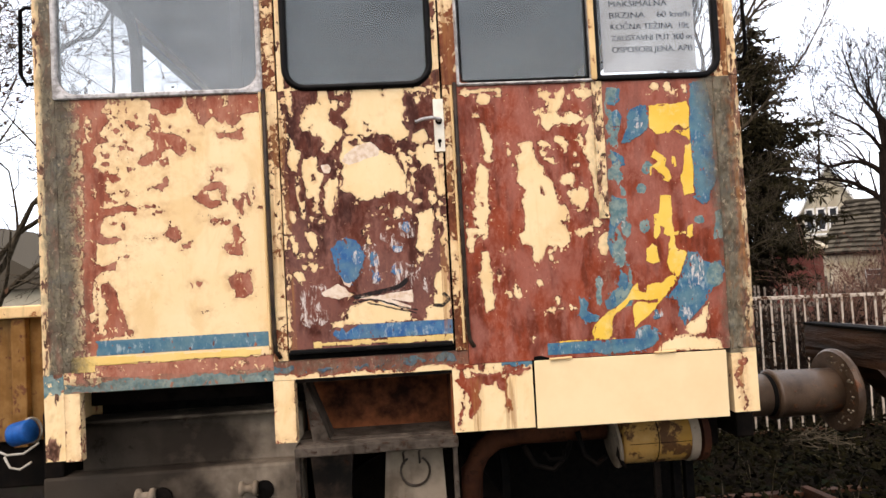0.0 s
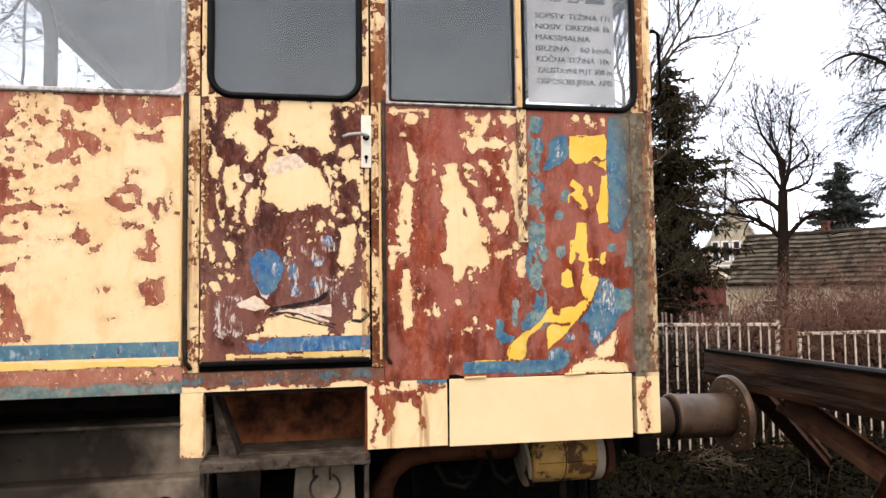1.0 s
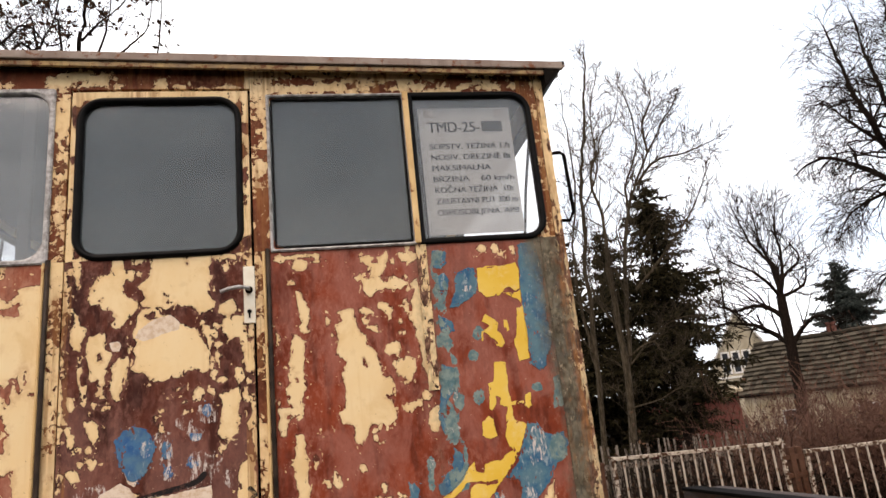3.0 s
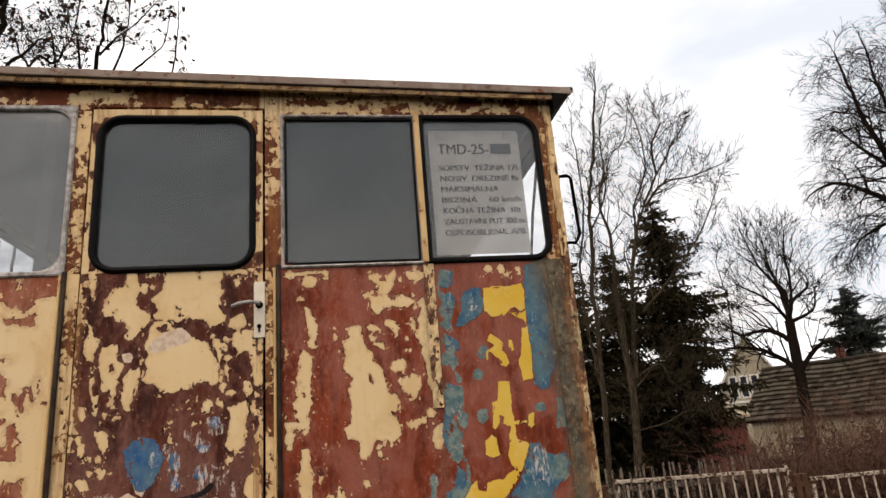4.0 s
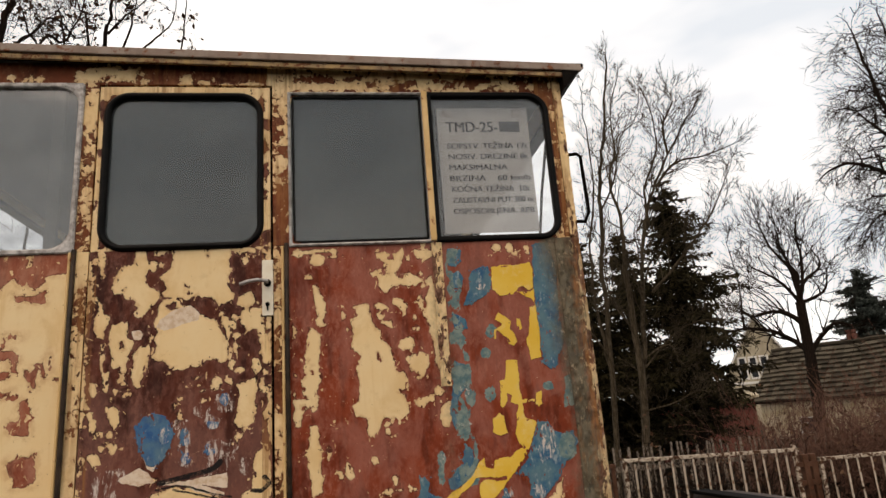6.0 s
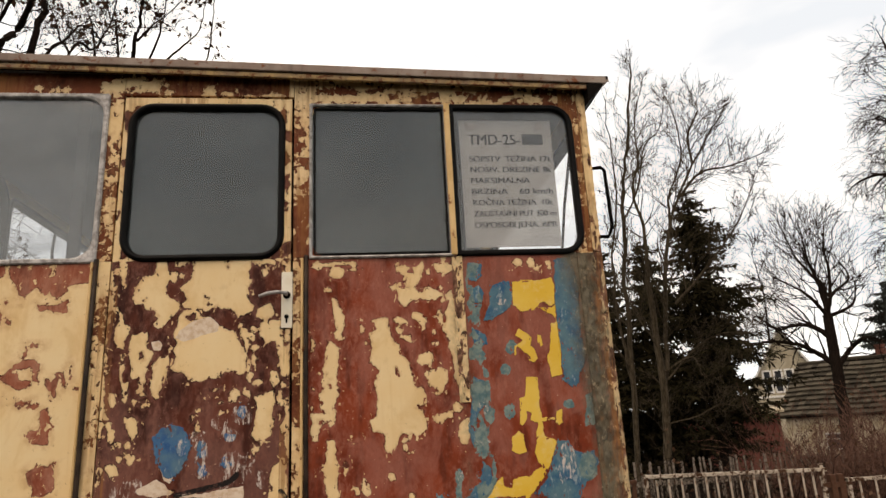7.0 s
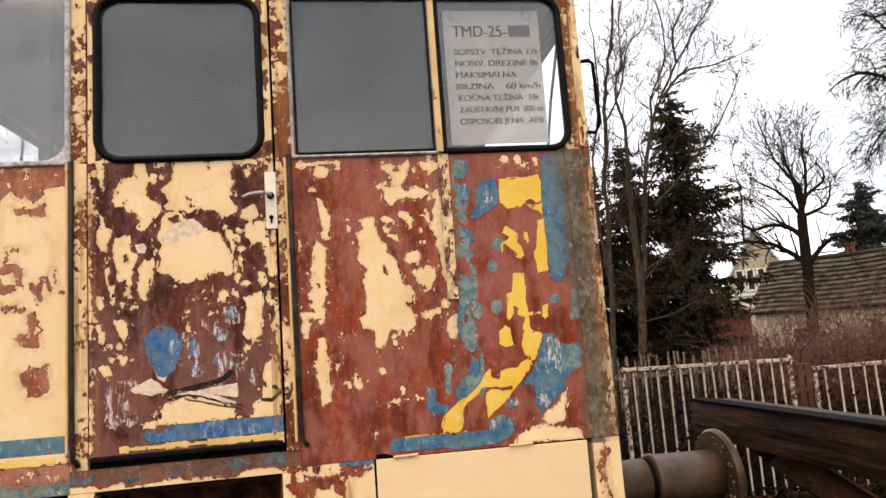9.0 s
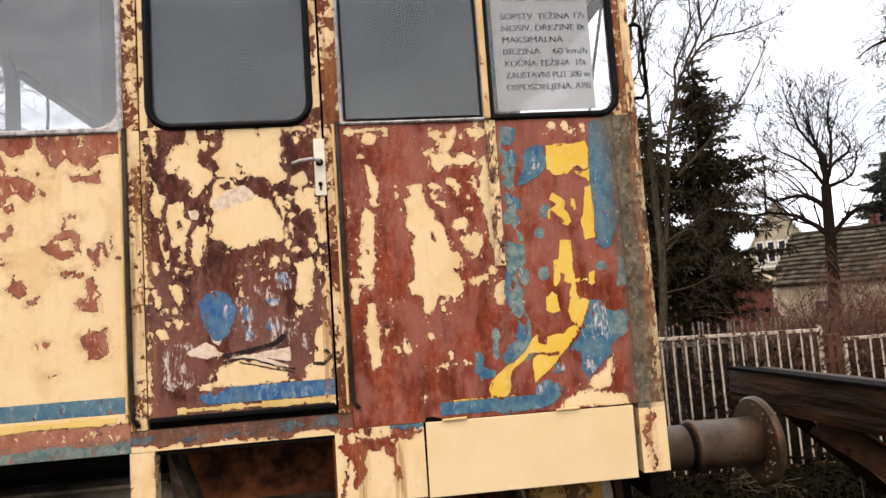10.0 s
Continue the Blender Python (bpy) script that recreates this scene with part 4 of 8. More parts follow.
RIGHT_TEAL = [(1.123, 1.88, 0.02, 0.025), (1.046, 1.876, 0.018, 0.03), (1.123, 2.034, 0.018, 0.019), (1.148, 2.119, 0.021, 0.025), (1.018, 2.107, 0.014, 0.017), (1.029, 2.092, 0.011, 0.018), (1.015, 2.228, 0.014, 0.017), (1.015, 1.742, 0.013, 0.022), (0.92, 1.652, 0.011, 0.026), (0.914, 1.598, 0.009, 0.017), (0.996, 1.943, 0.013, 0.044), (1.407, 1.668, 0.033, 0.045), (1.355, 1.894, 0.019, 0.018)]
RIGHT_PALE = [(1.332, 1.689, 0.028, 0.063), (1.3, 1.65, 0.014, 0.027), (1.281, 1.517, 0.021, 0.031), (1.162, 1.518, 0.018, 0.019), (1.071, 1.44, 0.018, 0.021), (1.02, 1.779, 0.021, 0.011), (1.028, 1.899, 0.014, 0.027), (1.119, 2.297, 0.018, 0.02), (0.926, 1.652, 0.011, 0.022)]
FASCIA_CREAM_A = [[(-0.688, 3.211), (-0.664, 3.216), (-0.647, 3.207), (-0.658, 3.197), (-0.686, 3.196)], [(-0.627, 3.207), (-0.587, 3.217), (-0.546, 3.208), (-0.536, 3.193), (-0.564, 3.188), (-0.626, 3.192)], [(-0.444, 3.224), (-0.414, 3.245), (-0.331, 3.261), (-0.267, 3.257), (-0.246, 3.247), (-0.205, 3.25), (-0.199, 3.223), (-0.211, 3.192), (-0.264, 3.197), (-0.295, 3.191), (-0.286, 3.216), (-0.318, 3.211), (-0.337, 3.191), (-0.357, 3.18), (-0.377, 3.165), (-0.43, 3.18)], [(-0.186, 3.218), (-0.152, 3.213), (-0.146, 3.185), (-0.18, 3.185)], [(-0.029, 3.22), (-0.001, 3.23), (0.005, 3.184), (-0.034, 3.184)], [(0.038, 3.195), (0.071, 3.203), (0.148, 3.191), (0.171, 3.176), (0.038, 3.177)], [(0.193, 3.197), (0.226, 3.208), (0.272, 3.193), (0.283, 3.172), (0.186, 3.174)]]
FASCIA_CREAM_B = [[(0.299, 3.198), (0.335, 3.219), (0.367, 3.225), (0.371, 3.173), (0.317, 3.157)]]
FASCIA_CREAM = FASCIA_CREAM_A + FASCIA_CREAM_B
FASCIA_RUST = [[(0.408, 3.231), (0.524, 3.232), (0.618, 3.223), (0.712, 3.219), (0.57, 3.196), (0.477, 3.192), (0.413, 3.199)], [(0.796, 3.159), (0.856, 3.205), (0.942, 3.222), (0.913, 3.184), (0.862, 3.151), (0.829, 3.146)], [(1.002, 3.206), (1.101, 3.208), (1.178, 3.23), (1.259, 3.231), (1.225, 3.198), (1.148, 3.175), (1.115, 3.191), (1.073, 3.164), (1.051, 3.196)], [(1.355, 3.222), (1.445, 3.228), (1.467, 3.19), (1.416, 3.2), (1.388, 3.178), (1.356, 3.188)], [(1.236, 3.182), (1.27, 3.188), (1.262, 3.155), (1.227, 3.16)], [(1.47, 3.217), (1.548, 3.213), (1.536, 3.116), (1.476, 3.157)], [(0.711, 3.198), (0.747, 3.193), (0.729, 3.161), (0.711, 3.176)]]
DOOR_RUST_A = [[(-0.344, 3.103), (-0.327, 3.123), (-0.313, 3.104), (-0.29, 3.131), (-0.258, 3.134), (-0.237, 3.131), (-0.267, 3.109), (-0.286, 3.077), (-0.304, 3.028), (-0.312, 2.987), (-0.33, 3.04), (-0.336, 3.077)], [(-0.336, 2.897), (-0.312, 2.907), (-0.306, 2.869), (-0.326, 2.869)], [(-0.315, 2.827), (-0.302, 2.832), (-0.296, 2.781), (-0.308, 2.781)], [(-0.304, 2.568), (-0.279, 2.583), (-0.27, 2.552), (-0.223, 2.529), (-0.163, 2.518), (-0.161, 2.479), (-0.22, 2.485), (-0.237, 2.464), (-0.258, 2.491), (-0.287, 2.513), (-0.309, 2.497), (-0.308, 2.536)], [(-0.099, 3.132), (-0.057, 3.135), (0.008, 3.133), (0.117, 3.127), (0.188, 3.127), (0.217, 3.107), (0.184, 3.107), (0.118, 3.116), (-0.056, 3.115)], [(0.273, 3.13), (0.286, 3.143), (0.295, 3.08), (0.286, 3.047), (0.273, 3.072)]]
DOOR_RUST_B = [[(0.278, 3.029), (0.318, 3.029), (0.318, 2.979), (0.284, 2.987)], [(0.278, 2.942), (0.3, 2.93), (0.309, 2.893), (0.292, 2.864), (0.278, 2.893)], [(0.287, 2.833), (0.309, 2.845), (0.305, 2.785), (0.292, 2.749), (0.283, 2.785)], [(0.288, 2.714), (0.301, 2.721), (0.297, 2.679), (0.286, 2.674)], [(0.255, 2.53), (0.28, 2.552), (0.314, 2.563), (0.318, 2.513), (0.287, 2.496), (0.256, 2.479), (0.204, 2.472), (0.172, 2.482), (0.214, 2.503)], [(-0.208, 2.973), (-0.177, 2.987), (-0.18, 2.963)]]
DOOR_RUST = DOOR_RUST_A + DOOR_RUST_B
DOOR_SHIELD = [(-0.156, 1.849), (-0.128, 1.878), (-0.088, 1.894), (-0.054, 1.883), (-0.031, 1.849), (-0.024, 1.805), (-0.037, 1.767), (-0.06, 1.736), (-0.085, 1.709), (-0.11, 1.72), (-0.128, 1.759), (-0.15, 1.805)]
DOOR_CHIP = [[(-0.147, 1.852), (-0.112, 1.852), (-0.112, 1.844), (-0.147, 1.844)], [(-0.09, 1.862), (-0.08, 1.862), (-0.082, 1.836), (-0.092, 1.836)]]
DOOR_BLACK = [[(-0.066, 1.653), (-0.02, 1.664), (0.05, 1.674), (0.112, 1.69), (0.135, 1.712)], [(0.248, 1.604), (0.279, 1.604), (0.304, 1.627), (0.285, 1.651)], [(-0.075, 1.633), (-0.01, 1.642), (0.04, 1.634), (0.1, 1.612), (0.175, 1.592)], [(-0.02, 1.628), (0.05, 1.613), (0.11, 1.596), (0.172, 1.58)]]
SKIRT_BARE = [[(0.34, 1.307), (0.413, 1.326), (0.523, 1.322), (0.527, 1.254), (0.499, 1.25), (0.463, 1.284), (0.423, 1.27), (0.4, 1.232), (0.39, 1.143), (0.366, 1.16), (0.355, 1.239), (0.335, 1.258)], [(0.504, 1.255), (0.522, 1.254), (0.526, 1.186), (0.507, 1.164)]]
RIGHT_RED = [[(1.378, 1.55), (1.417, 1.606), (1.43, 1.462), (1.41, 1.417), (1.362, 1.432)]]

YS = 2.88                      # plane of the vehicle's near side


# ---- mesh helpers ----
def part(name, mesh, material, parent=None, label="", smooth=False):
    """Link a bmesh or (verts, faces) as one mesh object, under a thing or a part."""
    me = bpy.data.meshes.new(name)
    if isinstance(mesh, tuple):
        me.from_pydata(mesh[0], [], mesh[1])
    else:
        mesh.to_mesh(me)
        mesh.free()
    me.materials.append(material)
    if smooth:
        me.polygons.foreach_set("use_smooth", [True] * len(me.polygons))
    ob = new(name, me)
    ob.parent = parent
    if label:
        ob["label"] = label
    return ob


def box(bm, x0, x1, y0, y1, z0, z1, bevel=0.0, m=None):
    r = bmesh.ops.create_cube(bm, size=1.0)
    bmesh.ops.transform(bm, matrix=Matrix.Translation(((x0 + x1) / 2, (y0 + y1) / 2, (z0 + z1) / 2)) @ Matrix.Diagonal((x1 - x0, y1 - y0, z1 - z0, 1)), verts=r["verts"])
    if bevel:
        edges = list({e for v in r["verts"] for e in v.link_edges})
        out = bmesh.ops.bevel(bm, geom=edges, offset=bevel, segments=2, affect="EDGES", profile=0.5)
        vs = list({v for f in out["faces"] for v in f.verts} | {v for v in r["verts"] if v.is_valid})
    else:
        vs = r["verts"]
    if m is not None:
        bmesh.ops.transform(bm, matrix=m, verts=vs)
    return bm


def boxm(x0, x1, y0, y1, z0, z1, bevel=0.0, m=None):
    return box(bmesh.new(), x0, x1, y0, y1, z0, z1, bevel, m)


def lathe(profile, m, n=28, bm=None):
    """Turn (radius, height) pairs round z, closed at the ends, at the pose m."""
    bm = bm or bmesh.new()
    rings = []
    for r, h in profile:
        rings.append([bm.verts.new(m @ Vector((r * math.cos(i * math.tau / n), r * math.sin(i * math.tau / n), h))) for i in range(n)])
    for a, b in zip(rings, rings[1:]):
        for i in range(n):
            bm.faces.new((a[i], a[(i + 1) % n], b[(i + 1) % n], b[i]))
    bm.faces.new(list(reversed(rings[0])))
    bm.faces.new(rings[-1])
    bmesh.ops.recalc_face_normals(bm, faces=bm.faces)
    return bm


def pipe(points, r, n=8, closed=False, bm=None):
    """A round bar along points."""
    bm = bm or bmesh.new()
    pts = [Vector(p) for p in points]
    rings = []
    for i, p in enumerate(pts):
        a = pts[i - 1] if i or closed else p
        b = pts[(i + 1) % len(pts)] if i + 1 < len(pts) or closed else p
        d = (b - a).normalized()
        u = d.cross(Vector((0.13, 0.27, 0.95))).normalized()
        v = d.cross(u)
        rings.append([bm.verts.new(p + r * (math.cos(j * math.tau / n) * u + math.sin(j * math.tau / n) * v)) for j in range(n)])
    pairs = list(zip(rings, rings[1:])) + ([(rings[-1], rings[0])] if closed else [])
    for a, b in pairs:
        for j in range(n):
            bm.faces.new((a[j], a[(j + 1) % n], b[(j + 1) % n], b[j]))
    if not closed:
        bm.faces.new(rings[0]), bm.faces.new(rings[-1])
    bmesh.ops.recalc_face_normals(bm, faces=bm.faces)
    return bm


def rounded(x0, x1, z0, z1, r, n=7):
    """The outline of a rectangle with round corners; r one radius or four (from lower left, anticlockwise)."""
    rs = r if isinstance(r, tuple) else (r,) * 4
    out = []
    for (cx, cz, a0), q in zip(((x0, z0, 180), (x1, z0, 270), (x1, z1, 0), (x0, z1, 90)), rs):
        ox, oz = cx + (q if cx == x0 else -q), cz + (q if cz == z0 else -q)
        for i in range(n + 1):
            a = radians(a0 + 90 * i / n)
            out.append((ox + q * math.cos(a), oz + q * math.sin(a)))
    return out


def ring(x0, x1, z0, z1, r, width, y0, y1, round_over=0.006, m=None, inner=None):
    """A window surround: outer round rectangle, width wide, from y0 (front) to y1, with an eased front."""
    rs = r if isinstance(r, tuple) else (r,) * 4
    inner = inner or tuple(max(q - width, 0.004) for q in rs)
    prof = ((0, y1), (0, y0 + round_over), (round_over, y0), (width - round_over, y0), (width, y0 + round_over), (width, y1))
    bm = bmesh.new()
    loops = []
    for d, y in prof:
        q = tuple(max(a + (b - a) * d / width, 0.003) for a, b in zip(rs, inner))
        loops.append([bm.verts.new((x, y, z)) for x, z in rounded(x0 + d, x1 - d, z0 + d, z1 - d, q)])
    for a, b in zip(loops, loops[1:] + loops[:1]):
        for i in range(len(a)):
            j = (i + 1) % len(a)
            bm.faces.new((a[i], a[j], b[j], b[i]))
    bmesh.ops.recalc_face_normals(bm, faces=bm.faces)
    if m is not None:
        bmesh.ops.transform(bm, matrix=m, verts=bm.verts)
    return bm


def slab(outline, y0, y1, m=None):
    bm = bmesh.new()
    a = [bm.verts.new((x, y0, z)) for x, z in outline]
    b = [bm.verts.new((x, y1, z)) for x, z in outline]
    bm.faces.new(a), bm.faces.new(list(reversed(b)))
    for i in range(len(a)):
        j = (i + 1) % len(a)
        bm.faces.new((a[i], b[i], b[j], a[j]))
    bmesh.ops.recalc_face_normals(bm, faces=bm.faces)
    if m is not None:
        bmesh.ops.transform(bm, matrix=m, verts=bm.verts)
    return bm


def thing(name, label, category, at=(0, 0, 0), group="", kind=""):
    ob = new(name)
    ob.location = at
    ob.empty_display_size = 0.1
    return tagged(ob, label, category, group, kind)


# ---- fields of paint ----
def spots(X, Z, rows, base=-0.2):
    """Signed distance, about in metres, to a set of ellipses (inside above 0)."""
    f = np.full(X.shape, float(base))
    for x, z, rx, rz in rows:
        d = (1 - np.hypot((X - x) / rx, (Z - z) / rz)) * min(rx, rz)
        f = np.maximum(f, d)
    return f


def lattice(X, Z, freq, seed):
    """Smooth value noise between -1 and 1."""
    g = np.random.RandomState(seed).uniform(-1, 1, (64, 64))
    u, v = X * freq + 31.7, Z * freq + 17.3
    i, j = np.floor(u).astype(int), np.floor(v).astype(int)
    a, b = u - i, v - j
    a, b = a * a * (3 - 2 * a), b * b * (3 - 2 * b)
    g00, g10, g01, g11 = g[j % 64, i % 64], g[j % 64, (i + 1) % 64], g[(j + 1) % 64, i % 64], g[(j + 1) % 64, (i + 1) % 64]
    return (g00 * (1 - a) + g10 * a) * (1 - b) + (g01 * (1 - a) + g11 * a) * b


def warped(X, Z, amount=1.0):
    """Ragged outlines: the places shifted by noise of three sizes."""
    dx = 0.011 * lattice(X, Z, 19, 1) + 0.007 * lattice(X, Z, 41, 2) + 0.004 * lattice(X, Z, 83, 3)
    dz = 0.011 * lattice(X, Z, 19, 4) + 0.008 * lattice(X, Z, 41, 5) + 0.004 * lattice(X, Z, 83, 6)
    return X + amount * dx, Z + amount * dz


def rect(X, Z, x0, x1, z0, z1):
    return np.minimum(np.minimum(X - x0, x1 - X), np.minimum(Z - z0, z1 - Z))


def shape(X, Z, pts):
    """Signed distance to a closed outline, positive inside."""
    d, inside = np.full(X.shape, 9.0), np.zeros(X.shape, bool)
    for (ax, az), (bx, bz) in zip(pts, pts[1:] + pts[:1]):
        dx, dz = bx - ax, bz - az
        t = np.clip(((X - ax) * dx + (Z - az) * dz) / (dx * dx + dz * dz + 1e-9), 0, 1)
        d = np.minimum(d, np.hypot(X - ax - t * dx, Z - az - t * dz))
        inside ^= ((az > Z) != (bz > Z)) & (X < ax + (Z - az) * dx / (dz if abs(dz) > 1e-9 else 1e-9))
    return np.where(inside, d, -d)


def shapes(X, Z, *groups):
    f = np.full(X.shape, -0.2)
    for g in groups:
        for pts in g:
            f = np.maximum(f, shape(X, Z, pts))
    return f


def stroke(X, Z, pts, r):
    f = np.full(X.shape, -0.2)
    for (ax, az), (bx, bz) in zip(pts, pts[1:]):
        dx, dz = bx - ax, bz - az
        t = np.clip(((X - ax) * dx + (Z - az) * dz) / (dx * dx + dz * dz), 0, 1)
        f = np.maximum(f, r - np.hypot(X - ax - t * dx, Z - az - t * dz))
    return f


def sheet(name, x0, x1, z0, z1, y, depth, material, paint, parent, holes=(), step=0.0042, label="", dent=0.0012, flake=0.0):
    """A sheet-metal panel, front at y, folded back by depth, with round-cornered holes and its fields of paint."""
    nx, nz = max(2, round((x1 - x0) / step)), max(2, round((z1 - z0) / step))
    xs, zs = np.linspace(x0, x1, nx + 1), np.linspace(z0, z1, nz + 1)
    X, Z = np.meshgrid(xs, zs)
    cx, cz = (X[:-1, :-1] + X[1:, 1:]) / 2, (Z[:-1, :-1] + Z[1:, 1:]) / 2
    keep = np.ones(cx.shape, bool)
    for hx0, hx1, hz0, hz1, r in holes:
        qx = np.maximum(np.abs(cx - (hx0 + hx1) / 2) - (hx1 - hx0) / 2 + r, 0)
        qz = np.maximum(np.abs(cz - (hz0 + hz1) / 2) - (hz1 - hz0) / 2 + r, 0)
        keep &= np.hypot(qx, qz) > r
    wave = dent * (np.sin(X * 7.3 + 1.7 * np.sin(Z * 3.1)) + np.sin(Z * 5.7 + 2.1 * np.sin(X * 4.3)))
    if flake:
        wave = wave - flake * (np.abs(lattice(X, Z * 0.45, 38, 31)) + 0.7 * lattice(X, Z * 0.6, 90, 32))
    verts = np.stack([X, y - YS + wave, Z], -1).reshape(-1, 3).tolist()
    w = nx + 1
    faces = []
    for j in range(nz):
        for i in range(nx):
            if keep[j, i]:
                faces.append((j * w + i, j * w + i + 1, (j + 1) * w + i + 1, (j + 1) * w + i))
    # folded edges
    rim = [(0, i) for i in range(w)] + [(j, nx) for j in range(1, nz + 1)] + [(nz, i) for i in range(nx - 1, -1, -1)] + [(j, 0) for j in range(nz - 1, 0, -1)]
    first = len(verts)
    verts += [(X[j, i], y - YS + depth, Z[j, i]) for j, i in rim]
    for k, (j, i) in enumerate(rim):
        k2 = (k + 1) % len(rim)
        j2, i2 = rim[k2]
        faces.append((j * w + i, first + k, first + k2, j2 * w + i2))
    ob = part(name, (verts, faces), material, parent, label)
    fields = {"cream": np.full(X.shape, 0.03), "blue": np.full(X.shape, -0.2), "yellow": np.full(X.shape, -0.2), "white": np.full(X.shape, -0.2), "stripe": np.full(X.shape, -0.2), "pale": np.full(X.shape, -0.2), "drip": np.full(X.shape, -0.2), "black": np.full(X.shape, -0.2), "haze": np.full(X.shape, 0.0), "teal": np.full(X.shape, -0.2), "grime": np.full(X.shape, -0.2)}
    fields.update(paint(X, Z))
    for key, f in fields.items():
        a = ob.data.attributes.new(key, "FLOAT", "POINT")
        edge = np.array([f[j, i] for j, i in rim])
        a.data.foreach_set("value", np.concatenate([f.reshape(-1), edge]).astype(np.float32))
    return ob


# ---- the rail vehicle: a small cab on a four-wheeled draisine ----
XL, XR = -1.275, 1.556         # its two ends
YF = 5.42                      # far side
draisine = thing("rail_draisine", "small yellow-cream rail draisine with badly peeling rusty paint", "rail vehicle", (0, YS, 0))


def sub(name, mesh, material, label="", parent=None, smooth=False):
    """A part of the draisine, modelled in world places."""
    if not isinstance(mesh, tuple):
        bmesh.ops.translate(mesh, verts=mesh.verts, vec=(0, -YS, 0))
    return part(name, mesh, material, parent or draisine, label, smooth)


def paint_left(X, Z):
    A, B = warped(X, Z, 0.22)
    bare = np.maximum(shapes(A, B, LEFT_BARE), spots(A, B, LEFT_SPECK))
    bare = np.minimum(bare, -shapes(A, B, LEFT_HOLE))
    mott = np.interp(X, [-1.1, -0.95, -0.8, -0.6, -0.41], [0.004, 0.011, 0.024, 0.034, 0.04]) - np.interp(Z, [1.45, 2.05, 2.15, 2.46], [-0.012, -0.004, 0.0, 0.006])
    cream = np.minimum(-bare, mott)
    cream = np.minimum(cream, np.where(X > -1.06, B - 1.45, 0.0))
    cream = np.maximum(cream, np.minimum(1.45 - Z, 0.012 * lattice(X, Z * 2, 9, 14) - 0.013))
    blue = rect(X, B, -1.3, -0.39, 1.325, 1.392) - 0.008 + 0.014 * lattice(X, Z * 2, 7, 9)
    stripe = rect(X, Z, -1.08 + 0.02 * lattice(X, Z, 30, 7), -0.405, 1.484, 1.541)
    yellow = np.maximum(rect(X, Z, -1.09, -0.44, 1.446, 1.478) - 0.006 * (lattice(X, Z, 12, 8) > 0.2), rect(X, Z, -1.17, -1.08, 1.422, 1.482))
    grime = np.where(B < 1.42, np.where(B < 1.4, -0.012 + 0.02 * lattice(X, Z, 11, 16), -0.2), -1.125 - A)
    return {"cream": cream, "teal": blue, "yellow": yellow, "grime": grime, "stripe": stripe, "haze": np.where(Z < 1.45, 0.9, 0.3)}


def paint_door(X, Z):
    A, B = warped(X, Z, 0.22)
    cream = np.maximum(shapes(A, B, DOOR_CREAM), spots(A, B, DOOR_SPECK))
    cream = np.minimum(cream, -shapes(A, B, DOOR_HOLE))
    top = np.minimum(0.012 + 0.006 * lattice(X, Z, 9, 12), -shapes(A, B, DOOR_RUST))
    cream = np.where(Z > 2.49, top, cream)
    rim = 0.001 + 0.008 * lattice(X, Z, 8, 13) - np.maximum(np.abs(np.abs(X + 0.012) - 0.32) - 0.005, 0) * 0.8
    cream = np.where(Z > 2.49, cream, np.maximum(cream, rim))
    blue = np.maximum(spots(A, B, DOOR_BLUE), shape(A, B, DOOR_SHIELD))
    stripe = np.minimum(rect(X, Z, -0.26, 0.33, 1.49, 1.547), (A + 0.11) + (1.515 - B) * 1.5)
    yellow = rect(X, Z, -0.24, 0.33, 1.464, 1.488) - 0.006 * (lattice(X, Z, 16, 8) > 0.1)
    black = np.maximum.reduce([stroke(A, B, DOOR_BLACK[0], 0.009), stroke(A, B, DOOR_BLACK[1], 0.007), stroke(A, B, DOOR_BLACK[2], 0.0035), stroke(A, B, DOOR_BLACK[3], 0.0035)])
    rust = np.where((Z > 2.49) | (np.abs(X + 0.012) > 0.29), 0.004, -0.2) + 0.022 * lattice(X, Z * 0.5, 15, 53)
    haze = np.interp(Z, [1.4, 1.75, 1.95, 2.1], [0.85, 0.7, 0.4, 0.1])
    return {"cream": cream, "blue": blue, "yellow": yellow, "white": spots(A, B, DOOR_SCUFF), "stripe": stripe, "pale": np.maximum(shapes(A, B, DOOR_PALE), shapes(X, Z, DOOR_CHIP)), "black": black, "drip": rust, "haze": haze}


